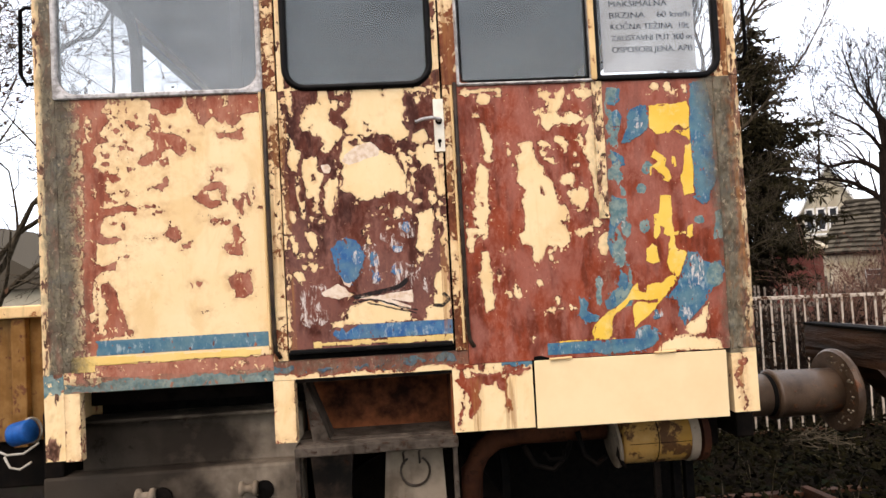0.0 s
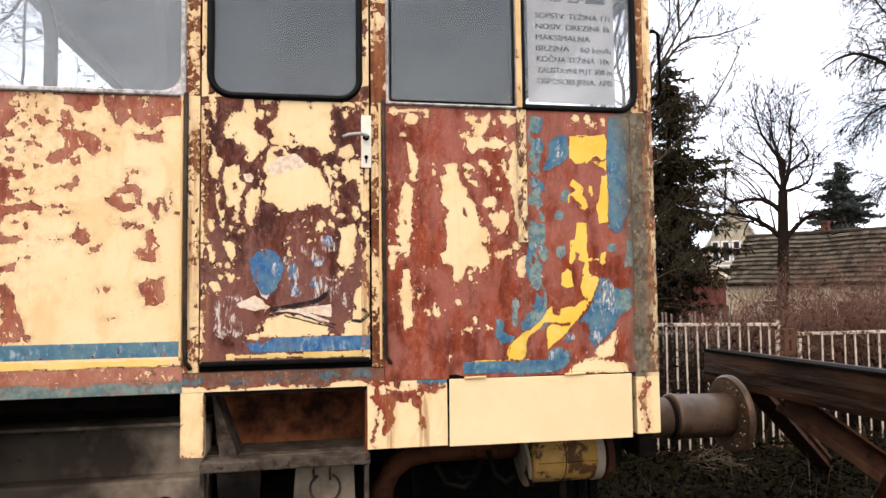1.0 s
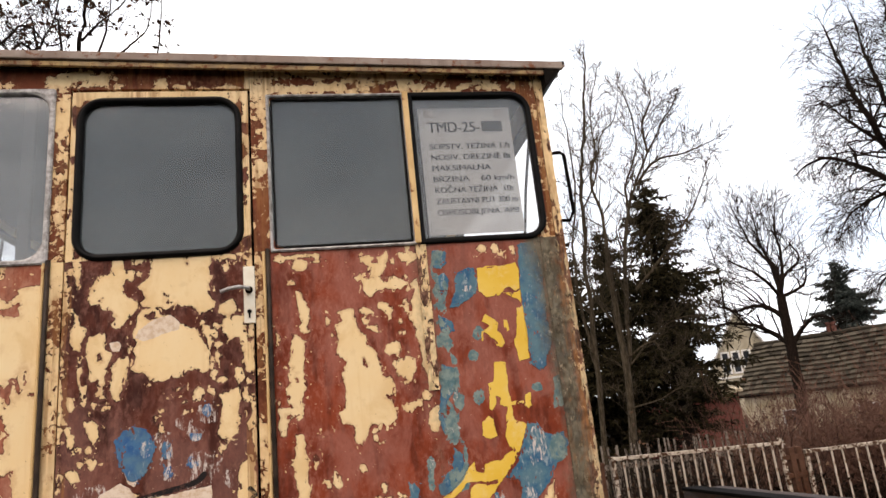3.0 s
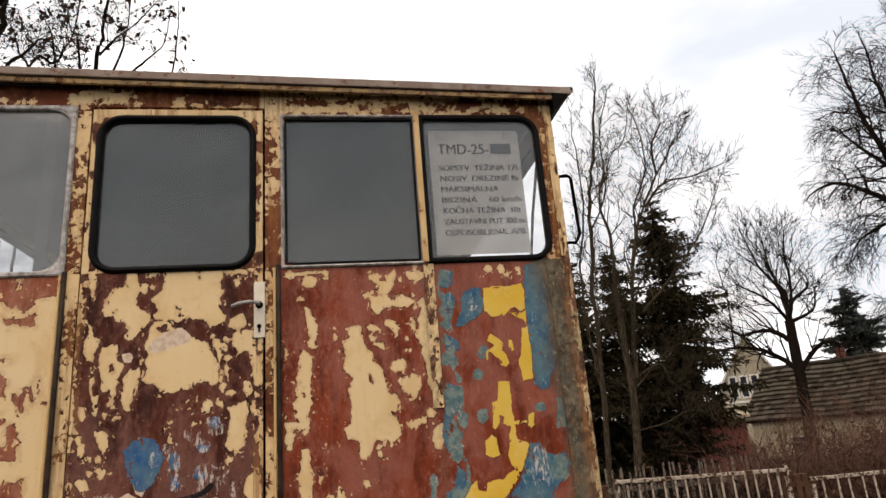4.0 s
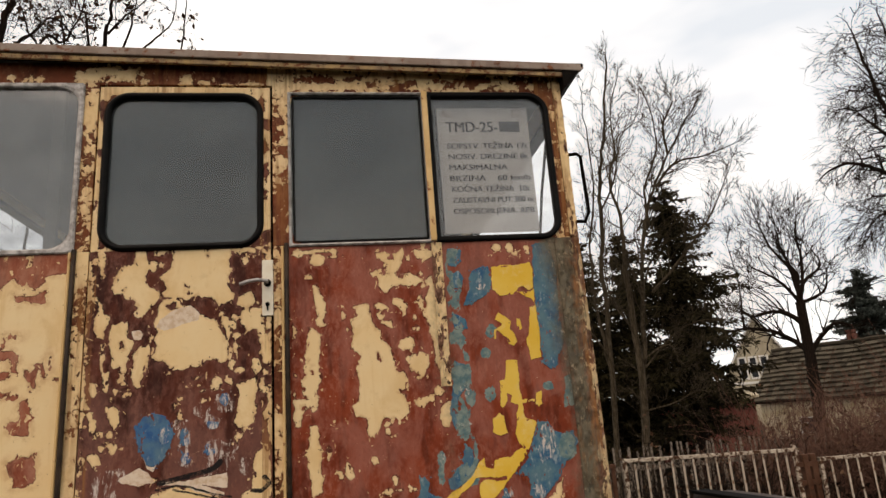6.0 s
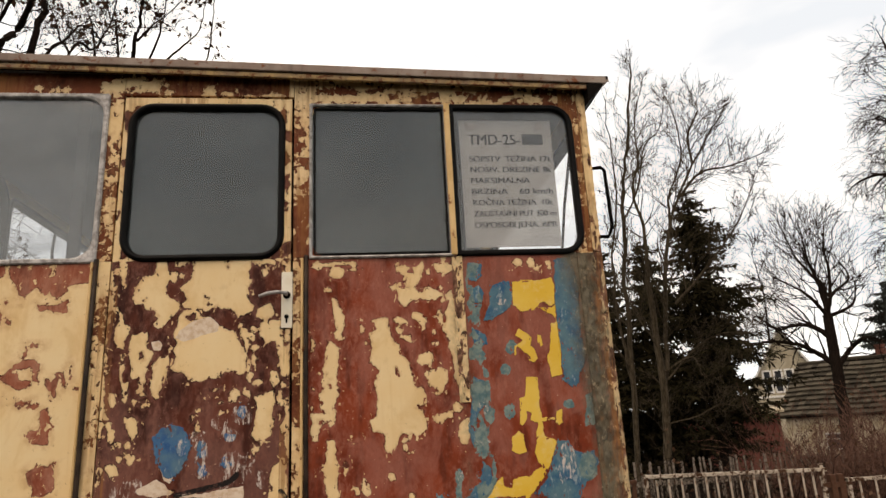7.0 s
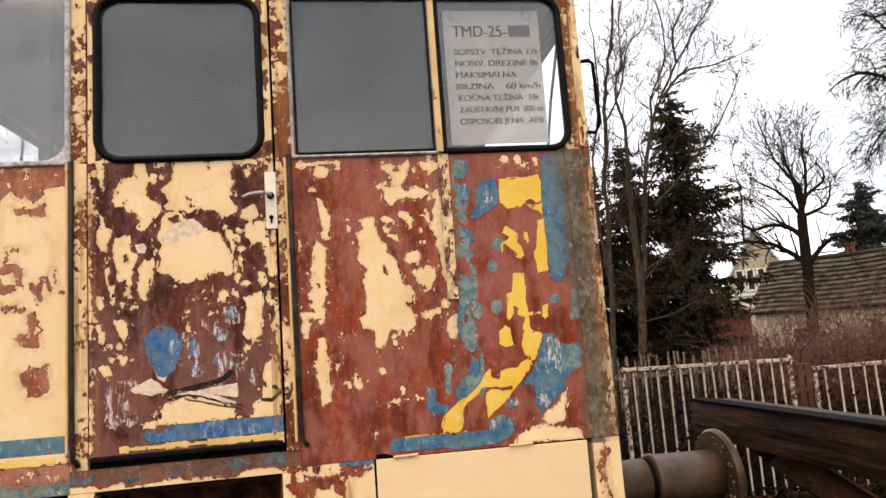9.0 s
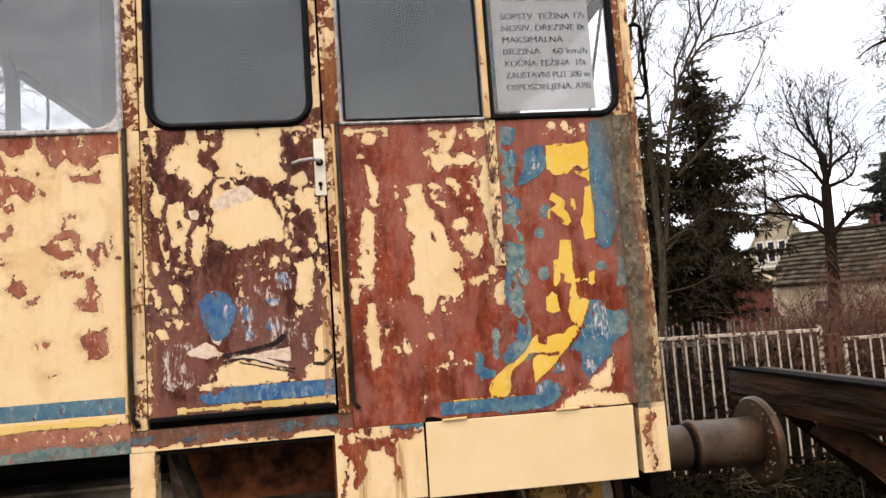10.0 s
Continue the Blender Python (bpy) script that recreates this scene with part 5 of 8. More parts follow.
def paint_right(X, Z):
    A, B = warped(X, Z, 0.22)
    cream = np.maximum(shapes(A, B, RIGHT_CREAM), spots(A, B, RIGHT_SPECK))
    cream = np.minimum(cream, -shapes(A, B, RIGHT_HOLE))
    yellow = np.minimum(shapes(A, B, YELLOW_SHAPE), -shapes(A, B, YELLOW_HOLE))
    yellow = np.maximum(yellow, rect(X, B, 0.72, 0.98, 1.424, 1.434) - 0.003)
    blue = shapes(A, B, BLUE_SHAPE) + 0.002
    band = np.minimum(rect(A, B, 0.978, 1.045, 1.62, 2.46), 0.012) - 0.016 + 0.016 * lattice(X, Z * 0.45, 24, 17) + 0.012 * lattice(X, Z * 0.6, 55, 18)
    teal = np.maximum(band, spots(A, B, RIGHT_TEAL) + 0.003)
    teal = np.maximum(teal, rect(A, B, 1.4, 1.475, 1.805, 1.945) - 0.012 + 0.02 * lattice(X, Z, 18, 62))
    teal = np.maximum(teal, np.minimum(rect(A, B, 0.98, 1.06, 1.55, 2.0) - 0.004, 0.012 * lattice(X, Z * 0.5, 20, 19)))
    stripe = np.minimum(rect(X, Z, 0.692, 1.09, 1.378, 1.426), 0.02 + 0.02 * lattice(X, Z, 12, 40))
    edge = np.interp(Z, [1.3, 1.48, 1.6, 1.72, 1.85, 2.07, 2.25, 2.48], [1.43, 1.44, 1.45, 1.455, 1.435, 1.41, 1.42, 1.38])
    grime = np.minimum(A - edge, 0.02 - shapes(A, B, RIGHT_RED) * 4)
    grime = np.maximum(grime, 0.01 - np.abs(A - 0.958) - 0.03 * (Z < 1.95))
    haze = 0.35 + 0.4 * lattice(X, Z, 4, 61) + np.interp(Z, [1.4, 1.9, 2.2], [-0.1, 0.0, 0.25])
    return {"cream": cream, "blue": blue, "yellow": yellow, "grime": grime, "white": spots(A, B, RIGHT_PALE), "stripe": stripe, "haze": haze, "teal": teal}


def paint_frame(X, Z):
    A, B = warped(X, Z, 0.3)
    dirt = np.where(X > 0.97, np.interp(np.abs(X - 1.2), [0.2, 0.3], [-0.06, 0.012]), -0.2)
    cream = 0.002 + 0.012 * lattice(X, Z, 5, 21) + 0.012 * lattice(X, Z, 13, 22) + 0.007 * lattice(X, Z, 40, 25)
    cream = np.where((X > 0.3) & (X < 0.4) & (Z < 2.75), cream - 0.014, cream)
    band = np.where(X < 0.3, shapes(A, B, FASCIA_CREAM), np.minimum(0.012, -shapes(A, B, FASCIA_RUST)))
    cream = np.where(Z > 3.165, band, cream)
    flaky = (X > 0.88) & (Z > 3.14)
    cream = np.where(flaky, cream - 0.006 + 0.013 * lattice(X * 0.7, Z, 38, 63) + 0.008 * lattice(X, Z, 80, 64), cream)
    rust = np.where(flaky, -0.012, np.where(Z > 3.165, 0.004, 0.0)) + 0.024 * lattice(X, Z * 0.3, 13, 51)
    crust = (X > 1.44) & (Z > 2.49)
    dirt = np.where(crust, -0.2, dirt)
    cream = np.where(crust, -0.008 + 0.012 * lattice(X, Z * 0.5, 45, 54) + 0.008 * lattice(X, Z * 0.4, 90, 55), cream)
    rust = np.where(crust, 0.03, rust)
    return {"cream": cream, "grime": dirt, "drip": rust}


def paint_pillar(X, Z):
    return {"cream": np.where(X > 0, -0.006, 0.008) + 0.014 * lattice(X, Z, 7, 23) + 0.01 * lattice(X, Z, 18, 24), "drip": 0.006 + 0.026 * lattice(X, Z * 0.5, 11, 52)}


def paint_corner_left(X, Z):
    stain = spots(X, Z, [(-1.25, 1.13, 0.03, 0.035), (-1.22, 1.34, 0.008, 0.012)])
    return {"cream": np.where(Z < 1.4, np.minimum(0.03, -stain), np.where(X < -1.25, 0.006, -0.006)), "teal": rect(X, Z + 0.01 * lattice(X, Z, 20, 15), -1.4, -1.0, 1.33, 1.43) - 0.012 + 0.016 * lattice(X, Z, 24, 19), "grime": np.where(Z < 1.42, -0.2, np.interp(X, [-1.28, -1.255, -1.235], [-0.05, -0.012, 0.03]))}


def paint_corner_right(X, Z):
    cream = np.interp(X, [1.45, 1.5, 1.52, 1.556], [-0.012, -0.014, -0.008, -0.003]) + 0.009 * lattice(X, Z * 0.25, 34, 58)
    A, B = warped(X, Z)
    stain = spots(A, B, [(1.485, 1.25, 0.014, 0.06), (1.49, 1.31, 0.022, 0.015), (1.5, 1.15, 0.006, 0.03)])
    cream = np.where(Z > 2.49, 0.006 + 0.012 * lattice(X, Z * 0.3, 30, 56), cream)
    return {"cream": np.where(Z < 1.36, np.minimum(0.03, -stain), cream), "drip": np.where(Z < 1.36, 0.024 - np.hypot(X - 1.487, (Z - 1.23) * 0.25), np.where(Z > 2.49, 0.004 + 0.02 * lattice(X, Z * 0.4, 20, 57), 0.045 + 0.03 * lattice(X, Z * 0.3, 26, 59))), "grime": np.where((Z < 1.34) | (Z > 2.49), -0.2, np.interp(X, [1.42, 1.49, 1.515, 1.535], [0.06, 0.035, 0.0, -0.026]))}


def paint_lower(X, Z):
    A, B = warped(X, Z, 1.4)
    bare = np.maximum(shapes(A, B, SKIRT_BARE), spots(A, B, [(0.36, 1.35, 0.06, 0.015), (0.34, 1.31, 0.015, 0.02), (0.55, 1.335, 0.05, 0.012), (0.335, 1.14, 0.006, 0.04)]))
    return {"cream": np.minimum(-bare - 0.002, 0.022), "blue": rect(X, B, 0.5, 0.63, 1.348, 1.37), "drip": np.minimum(0.03 - np.minimum(np.abs(X - 0.39), np.abs(X - 0.53)), 1.31 - Z)}


def paint_sill(X, Z):
    A, B = warped(X, Z)
    blue = spots(A, B, [(-0.37, 1.39, 0.05, 0.018), (0.16, 1.39, 0.05, 0.016), (0.28, 1.392, 0.04, 0.018), (-0.05, 1.375, 0.06, 0.006), (-0.2, 1.38, 0.05, 0.006)])
    return {"cream": np.maximum(0.012 - (B - 1.345), -0.014), "blue": blue, "grime": np.where(B < 1.362, -0.05, 0.006)}


def paint_leg(X, Z):
    """Cream with rust creeping in from the cut edges."""
    inner = np.minimum(np.minimum(X - X.min(), X.max() - X), (Z - Z.min()) * 0.6)
    return {"cream": inner + 0.003 + 0.005 * lattice(X, Z, 16, 25), "drip": -0.004 - inner + 0.01 * lattice(X, Z * 0.3, 30, 26)}


sheet("side_panel", -1.2, -0.40, 1.345, 2.492, YS, 0.02, M_LEFT, paint_left, draisine, label="cream panel below the fixed window, flaking to red primer")
sheet("side_panel", 0.372, 1.45, 1.362, 2.492, YS, 0.02, M_RIGHT, paint_right, draisine, label="red primer panel with remains of blue and yellow lettering")
WINDOWS = {"fixed": (-1.205, -0.395, 2.487, 3.185), "slide": (0.383, 0.948, 2.485, 3.148), "notice": (0.955, 1.49, 2.485, 3.15), "door": (-0.318, 0.288, 2.487, 3.142)}
sheet("side_panel", -1.21, -0.345, 2.494, 3.275, YS, 0.03, M_FRAME, paint_frame, draisine, holes=[(-1.185, -0.415, 2.5, 3.165, 0.07)], label="rusty cream window surround")
sheet("side_panel", 0.322, 1.52, 2.494, 3.275, YS, 0.03, M_FRAME, paint_frame, draisine, holes=[(0.395, 1.475, 2.497, 3.14, 0.05)], label="rusty cream window surround")
sheet("side_panel", -0.343, 0.32, 3.182, 3.275, YS, 0.03, M_FRAME, paint_frame, draisine)
sheet("corner_post", XL, -1.2005, 1.09, 3.275, YS - 0.0006, 0.06, M_POST, paint_corner_left, draisine, flake=0.0016, label="grimy corner post with cracked filler")
sheet("corner_post", 1.4506, XR, 1.36, 2.492, YS - 0.001, 0.06, M_POST, paint_corner_right, draisine, flake=0.004, label="grimy corner post with cracked filler")
sheet("corner_foot", 1.4506, XR, 1.10, 1.3585, YS - 0.001, 0.06, M_LEFT, paint_corner_right, draisine, label="tan corner foot with an orange rust run")
sheet("corner_post", 1.522, XR, 2.494, 3.275, YS - 0.003, 0.06, M_POST, paint_corner_right, draisine, flake=0.004)
sheet("pillar", -0.398, -0.342, 1.42, 2.492, YS - 0.002, 0.04, M_FRAME, paint_pillar, draisine)
sheet("pillar", 0.322, 0.37, 1.42, 2.492, YS - 0.002, 0.04, M_FRAME, paint_pillar, draisine)
sheet("seam_cover", 0.938, 0.978, 1.92, 2.49, YS - 0.005, 0.01, M_POST, lambda X, Z: {"cream": np.full(X.shape, 0.006), "grime": np.full(X.shape, -0.03)}, draisine, flake=0.004, label="cracked tan filler along a panel seam")
sheet("sill_strip", -0.40, 0.37, 1.345, 1.418, YS + 0.002, 0.04, M_RIGHT, paint_sill, draisine, label="flaking sill below the door")
sheet("skirt", -1.2, -1.142, 1.085, 1.343, YS, 0.04, M_LEFT, paint_leg, draisine)
sheet("skirt", -0.405, -0.322, 1.1, 1.343, YS, 0.06, M_LEFT, paint_leg, draisine)
sheet("skirt", 0.302, 0.625, 1.095, 1.36, YS + 0.001, 0.03, M_RIGHT, paint_lower, draisine, label="cream skirt sheet with rust bursts")
sub("access_flap", boxm(0.6258, 1.42, YS - 0.006, YS - 0.002, 1.094, 1.364, 0.002, Matrix.Rotation(radians(0.3), 4, "Y")), M_SKIRT, "clean cream access flap")
for hx in (0.74, 1.17):
    sub("flap_hinge", pipe([(hx - 0.045, YS - 0.012, 1.364), (hx + 0.045, YS - 0.012, 1.366)], 0.005), M_CREAMRUST, "rusted hinge")

# the tear is a black patch on the panel, coloured as its shaded inside
sub("torn_gap_patch", slab([(0.632, 1.36), (0.76, 1.362), (0.735, 1.37), (0.7, 1.368), (0.66, 1.379), (0.634, 1.376)], YS - 0.0035, YS + 0.004), M_BLACK, "black patch for the shade inside a torn gap above the flap")
# door
door = sheet("cab_door", -0.336, 0.313, 1.452, 3.168, YS - 0.006, 0.04, M_DOOR, paint_door, draisine, holes=[(-0.298, 0.268, 2.507, 3.122, 0.075)], label="closed cab door, cream paint flaked to dark red-brown with faded blue and white marks")
sub("window_rubber", ring(*WINDOWS["door"], 0.095, 0.026, YS - 0.02, YS + 0.02, 0.01), M_RUBBER, "black rubber window seal", door, True)
sub("pane", slab(rounded(-0.292, 0.262, 2.512, 3.116, 0.07), YS + 0.004, YS + 0.009), M_GLASS, "grey dusty glass", door).visible_shadow = False
plate = sub("lock_plate", boxm(0.281, 0.322, YS - 0.013, YS - 0.007, 2.22, 2.435, 0.0025), M_PLATE, "cream lock plate", door)
sub("keyhole", lathe([(0.008, 0), (0.008, 0.004)], pose(0.301, YS - 0.0135, 2.263, 90)), M_BLACK, "", door)
sub("keyhole", boxm(0.298, 0.304, YS - 0.0165, YS - 0.0135, 2.24, 2.262), M_BLACK, "", door)
sub("door_handle", pipe([(0.301, YS - 0.012, 2.345), (0.301, YS - 0.05, 2.345), (0.27, YS - 0.058, 2.349), (0.235, YS - 0.055, 2.345), (0.205, YS - 0.05, 2.335)], 0.007), M_ALU, "worn metal lever handle", door, True)
sub("handle_rose", lathe([(0.014, 0), (0.013, 0.006), (0.008, 0.01)], pose(0.301, YS - 0.013, 2.345, 90)), M_DARK, "", door)
# black strips added behind the door's gaps to give them their shade
sub("door_gap_backing", boxm(-0.35, 0.325, YS + 0.02, YS + 0.03, 1.419, 1.47), M_BLACK)
sub("door_gap_backing", boxm(-0.35, 0.33, YS + 0.022, YS + 0.03, 3.15, 3.19), M_BLACK)
for gx in (-0.3395, 0.3165):
    sub("door_gap_backing", boxm(gx - 0.008, gx + 0.008, YS + 0.022, YS + 0.03, 1.47, 3.15), M_BLACK)
sub("door_seal", boxm(-0.332, 0.31, YS - 0.02, YS - 0.008, 1.444, 1.462, 0.004), M_RUBBER, "black rubber strip at the door's foot", door)

# drip rails beside the door
for rx in (-0.392, 0.372):
    sub("drip_rail", pipe([(rx, YS - 0.008, 2.5), (rx, YS - 0.01, 2.0), (rx + 0.002, YS - 0.01, 1.52), (rx + 0.006, YS - 0.012, 1.46), (rx + 0.024, YS - 0.008, 1.432)], 0.0085), M_DRIP, "dull dark drip moulding", None, True)
    sub("drip_edge", pipe([(rx - 0.015, YS - 0.006, 2.49), (rx - 0.015, YS - 0.006, 1.45)], 0.0055), M_CREAMRUST)

# windows
def cab_window(key, r, seal_mat, pane_mat, label, pane_label, width=0.022, inner=None):
    x0, x1, z0, z1 = WINDOWS[key]
    w = sub("cab_window", ring(x0, x1, z0, z1, r, width, YS - 0.012, YS + 0.02, 0.005, None, inner), seal_mat, label, None, inner is None)
    pane = sub("pane", slab(rounded(x0 + width - 0.006, x1 - width + 0.006, z0 + width - 0.006, z1 - width + 0.006, inner or tuple(max(q - width, 0.004) for q in r)), YS + 0.006, YS + 0.011), pane_mat, pane_label, w)
    pane.visible_shadow = False
    return w


w_fixed = cab_window("fixed", (0.012, 0.012, 0.012, 0.012), M_ALU, M_GLASS3, "fixed cab window in a screwed aluminium frame", "clear dusty glass", 0.02, (0.075, 0.075, 0.075, 0.075))
for i in range(7):
    for z in (2.502, 3.17):
        sub("screw", lathe([(0.006, 0), (0.004, 0.003)], pose(-1.15 + 0.115 * i, YS - 0.012, z, 90), 8), M_ALU, "", w_fixed)
w_slide = cab_window("slide", (0.004, 0.004, 0.004, 0.004), M_ALU, M_GLASS, "sliding cab window in an aluminium frame", "grey dusty glass", 0.012, (0.01, 0.004, 0.004, 0.01))
cab_window("notice", (0.006, 0.09, 0.09, 0.006), M_RUBBER, M_GLASS2, "cab window in a black rubber seal", "clear dusty glass", 0.024)
sub("gasket", ring(0.4, 0.931, 2.502, 3.131, (0.01, 0.004, 0.004, 0.012), 0.007, YS - 0.004, YS + 0.006, 0.002), M_RUBBER, "thin black gasket", w_slide)
sub("mullion", boxm(0.937, 0.961, YS - 0.02, YS + 0.02, 2.49, 3.15, 0.004), M_CREAMRUST, "cream window mullion")

# roof: shallow vault with a folded rusty edge, sagging towards one end
SAG = Matrix(((1, 0, 0, 0), (0, 1, 0, 0), (-0.0283, 0, 1, 0.015), (0, 0, 0, 1)))


def sagged(bm):
    bmesh.ops.transform(bm, matrix=SAG, verts=bm.verts)
    return bm


def roof_section(x):
    prof = []
    for i in range(15):
        s = i / 14
        y = 2.82 + s * (YF + 0.11 - 2.82)
        prof.append((x, y, 3.29 + 0.2 * math.sin(math.pi * s) ** 0.8))
    return prof


rv, rf = [], []
xs = [XL - 0.07 + i * (XR + 0.1 - XL + 0.07) / 8 for i in range(9)]
for x in xs:
    sec = roof_section(x)
    rv += [tuple(SAG @ Vector((a, b - YS, c))) for a, b, c in sec] + [tuple(SAG @ Vector((a, b - YS, c - 0.022))) for a, b, c in sec]
for i in range(8):
    for j in range(14):
        a, b = i * 30 + j, (i + 1) * 30 + j
        rf += [(a, b, b + 1, a + 1), (a + 15, a + 16, b + 16, b + 15)]
    for j in (0, 14):
        a, b = i * 30 + j, (i + 1) * 30 + j
        rf.append((a, a + 15, b + 15, b) if j == 0 else (a, b, b + 15, a + 15))
for i in (0, 8):
    for j in range(14):
        a = i * 30 + j
        rf.append((a, a + 1, a + 16, a + 15) if i == 0 else (a, a + 15, a + 16, a + 1))
sub("roof", (rv, rf), M_ROOF, "rusty shallow-vaulted roof sheet")
sub("roof_edge", sagged(boxm(XL - 0.072, XR + 0.088, 2.815, 2.835, 3.256, 3.291, 0.004)), M_ROOF, "folded rusty roof edge")
sub("roof_lip", sagged(boxm(XL - 0.06, XR + 0.004, 2.826, 2.842, 3.232, 3.253, 0.003)), M_LIP, "rusting tan roof lip")
# shadow under the roof lip, put in as a black strip of soffit
sub("soffit_shade", sagged(boxm(XL - 0.06, XR + 0.004, 2.842, YS + 0.02, 3.262, 3.274)), M_BLACK)
# end soffits get the near-black material, darker than the roof sheet
for ex, e in ((XL, -1), (XR, 1)):
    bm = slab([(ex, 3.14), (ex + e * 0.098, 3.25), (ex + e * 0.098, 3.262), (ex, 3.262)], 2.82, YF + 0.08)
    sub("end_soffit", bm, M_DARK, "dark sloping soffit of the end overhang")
for ex in (XL - 0.07,):
    sub("roof_edge", sagged(boxm(ex, ex + 0.015, 2.836, YF + 0.1, 3.25, 3.29, 0.003)), M_RUST)

# ends, far side, floor and lining
def end_wall(x, x1, name, wide=False):
    m = Matrix(((0, 1, 0, 0), (1, 0, 0, 0), (0, 0, 1, 0), (0, 0, 0, 1)))
    bm = bmesh.new()
    lights = ((2.96, 3.868, 3.23, (0.05, 0.05, 0.22, 0.05)), (3.892, 5.1, 3.125, (0.05, 0.05, 0.05, 0.05)))
    cells = ((2.94, 2.96, 1.12, 3.25), (2.96, 5.1, 1.12, 2.47), (2.96, 3.868, 3.23, 3.25), (3.868, 3.892, 2.47, 3.25), (3.892, 5.1, 3.125, 3.25), (5.1, YF, 1.12, 3.25))
    if wide:
        lights = ((2.98, 5.1, 3.08, (0.05, 0.05, 0.05, 0.05)),)
        cells = ((2.94, 2.98, 1.12, 3.25), (2.98, 5.1, 1.12, 2.47), (2.98, 5.1, 3.08, 3.25), (5.1, YF, 1.12, 3.25))
    for a, b, z0, z1 in cells:
        box(bm, x, x1, a, b, z0, z1)
    ob = sub(name, bm, M_CREAMRUST, "cream end wall with windscreen openings")
    if wide:
        sub("wiper", pipe([(x1 + 0.03, 3.2, 3.1), (x1 + 0.025, 3.36, 2.86), (x1 + 0.025, 3.5, 2.6)], 0.007), M_BLACK, "thin black windscreen wiper", ob)
    for a, b, top, r in lights:
        sub("windscreen_seal", ring(a - 0.01, b + 0.01, 2.46, top + 0.01, r, 0.02, x - 0.012, x1 + 0.012, 0.005, m), M_RUBBER, "black rubber seal", ob)
        if r[2] > 0.1:
            corner = [(b + 0.005, top + 0.005)] + [(b - 0.22 + 0.22 * math.cos(radians(90 * i / 8)), top - 0.22 + 0.22 * math.sin(radians(90 * i / 8))) for i in range(9)]
            sub("windscreen_corner", slab(corner, x + 0.003, x1 - 0.003, m), M_CREAMRUST, "", ob)
    return ob


end_wall(XL, XL + 0.03, "end_wall")
end_wall(XR - 0.03, XR, "end_wall", True)
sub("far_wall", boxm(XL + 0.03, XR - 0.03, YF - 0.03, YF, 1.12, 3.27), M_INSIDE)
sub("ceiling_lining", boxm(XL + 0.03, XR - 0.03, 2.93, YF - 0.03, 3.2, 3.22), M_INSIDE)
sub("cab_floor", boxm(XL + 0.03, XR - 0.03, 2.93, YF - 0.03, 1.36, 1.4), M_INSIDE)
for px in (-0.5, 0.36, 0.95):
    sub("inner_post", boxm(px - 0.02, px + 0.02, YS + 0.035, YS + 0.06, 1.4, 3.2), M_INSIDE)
# grab irons on the ends
for ex, s in ((XL, -1), (XR, 1)):
    sub("grab_iron", pipe([(ex, 2.97, 2.89), (ex + s * 0.07, 2.96, 2.895), (ex + s * 0.085, 2.955, 2.88), (ex + s * 0.09, 2.955, 2.62), (ex + s * 0.07, 2.96, 2.58), (ex, 2.97, 2.585)], 0.008), M_BLACK, "thin black grab iron", None, True)

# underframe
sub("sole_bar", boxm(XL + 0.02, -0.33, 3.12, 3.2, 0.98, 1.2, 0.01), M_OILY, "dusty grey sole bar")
sub("sole_bar", boxm(-0.33, 1.5, 3.26, 3.34, 1.0, 1.2, 0.01), M_DARK, "near-black sole bar")
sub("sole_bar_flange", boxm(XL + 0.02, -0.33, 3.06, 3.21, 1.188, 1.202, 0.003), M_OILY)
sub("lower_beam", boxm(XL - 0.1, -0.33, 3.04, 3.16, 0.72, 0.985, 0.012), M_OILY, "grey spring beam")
for lx in (-0.96, -0.55):
    sub("lug", lathe([(0.03, 0), (0.03, 0.012), (0.016, 0.018), (0.016, 0.05), (0.03, 0.056), (0.03, 0.07)], pose(lx - 0.03, 3.0, 0.9, 0, 90), 16), M_GREYBOX, "round spool lug", None, True)
    sub("lug_disc", lathe([(0.04, 0), (0.04, 0.012), (0.012, 0.02)], pose(lx + 0.06, 3.035, 0.88, 90), 16), M_DARK, "dark round bolt disc")
sub("headstock", boxm(XR - 0.02, XR + 0.06, 3.05, YF - 0.15, 0.95, 1.25, 0.008), M_DARK, "black headstock")
sub("headstock", boxm(XL - 0.1, XL - 0.02, 3.05, YF - 0.15, 0.95, 1.25, 0.008), M_DARK, "black headstock")
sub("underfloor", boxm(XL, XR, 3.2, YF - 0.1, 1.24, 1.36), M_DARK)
# black block and plate added to fill the see-through underside with shade
sub("shade_block", boxm(XL - 0.1, XR, 3.75, 4.55, 0.3, 1.24), M_BLACK, "black block added for the deep shade below the floor")
sub("shade_plate", boxm(XL, -0.34, 3.3, 3.34, 0.5, 1.24), M_BLACK)
# step well
sub("step_back", slab([(-0.318, 1.345), (0.302, 1.345), (0.302, 1.075), (-0.318, 1.075)], 3.15, 3.162), M_RUSTORANGE, "orange rusted back of the step well")
sub("step_side", slab([(-0.3, 1.33), (-0.292, 1.33), (-0.2, 1.085), (-0.27, 1.085)], YS + 0.06, 3.1), M_TREAD)
sub("step_side", boxm(0.294, 0.303, YS + 0.01, 3.16, 1.07, 1.345), M_RUSTORANGE)
sub("step_top", boxm(-0.318, 0.302, YS + 0.01, 3.16, 1.33, 1.343), M_DARK)
sub("step_tread", boxm(-0.33, 0.31, YS - 0.03, 3.16, 1.045, 1.085, 0.006), M_TREAD, "worn grey step tread")
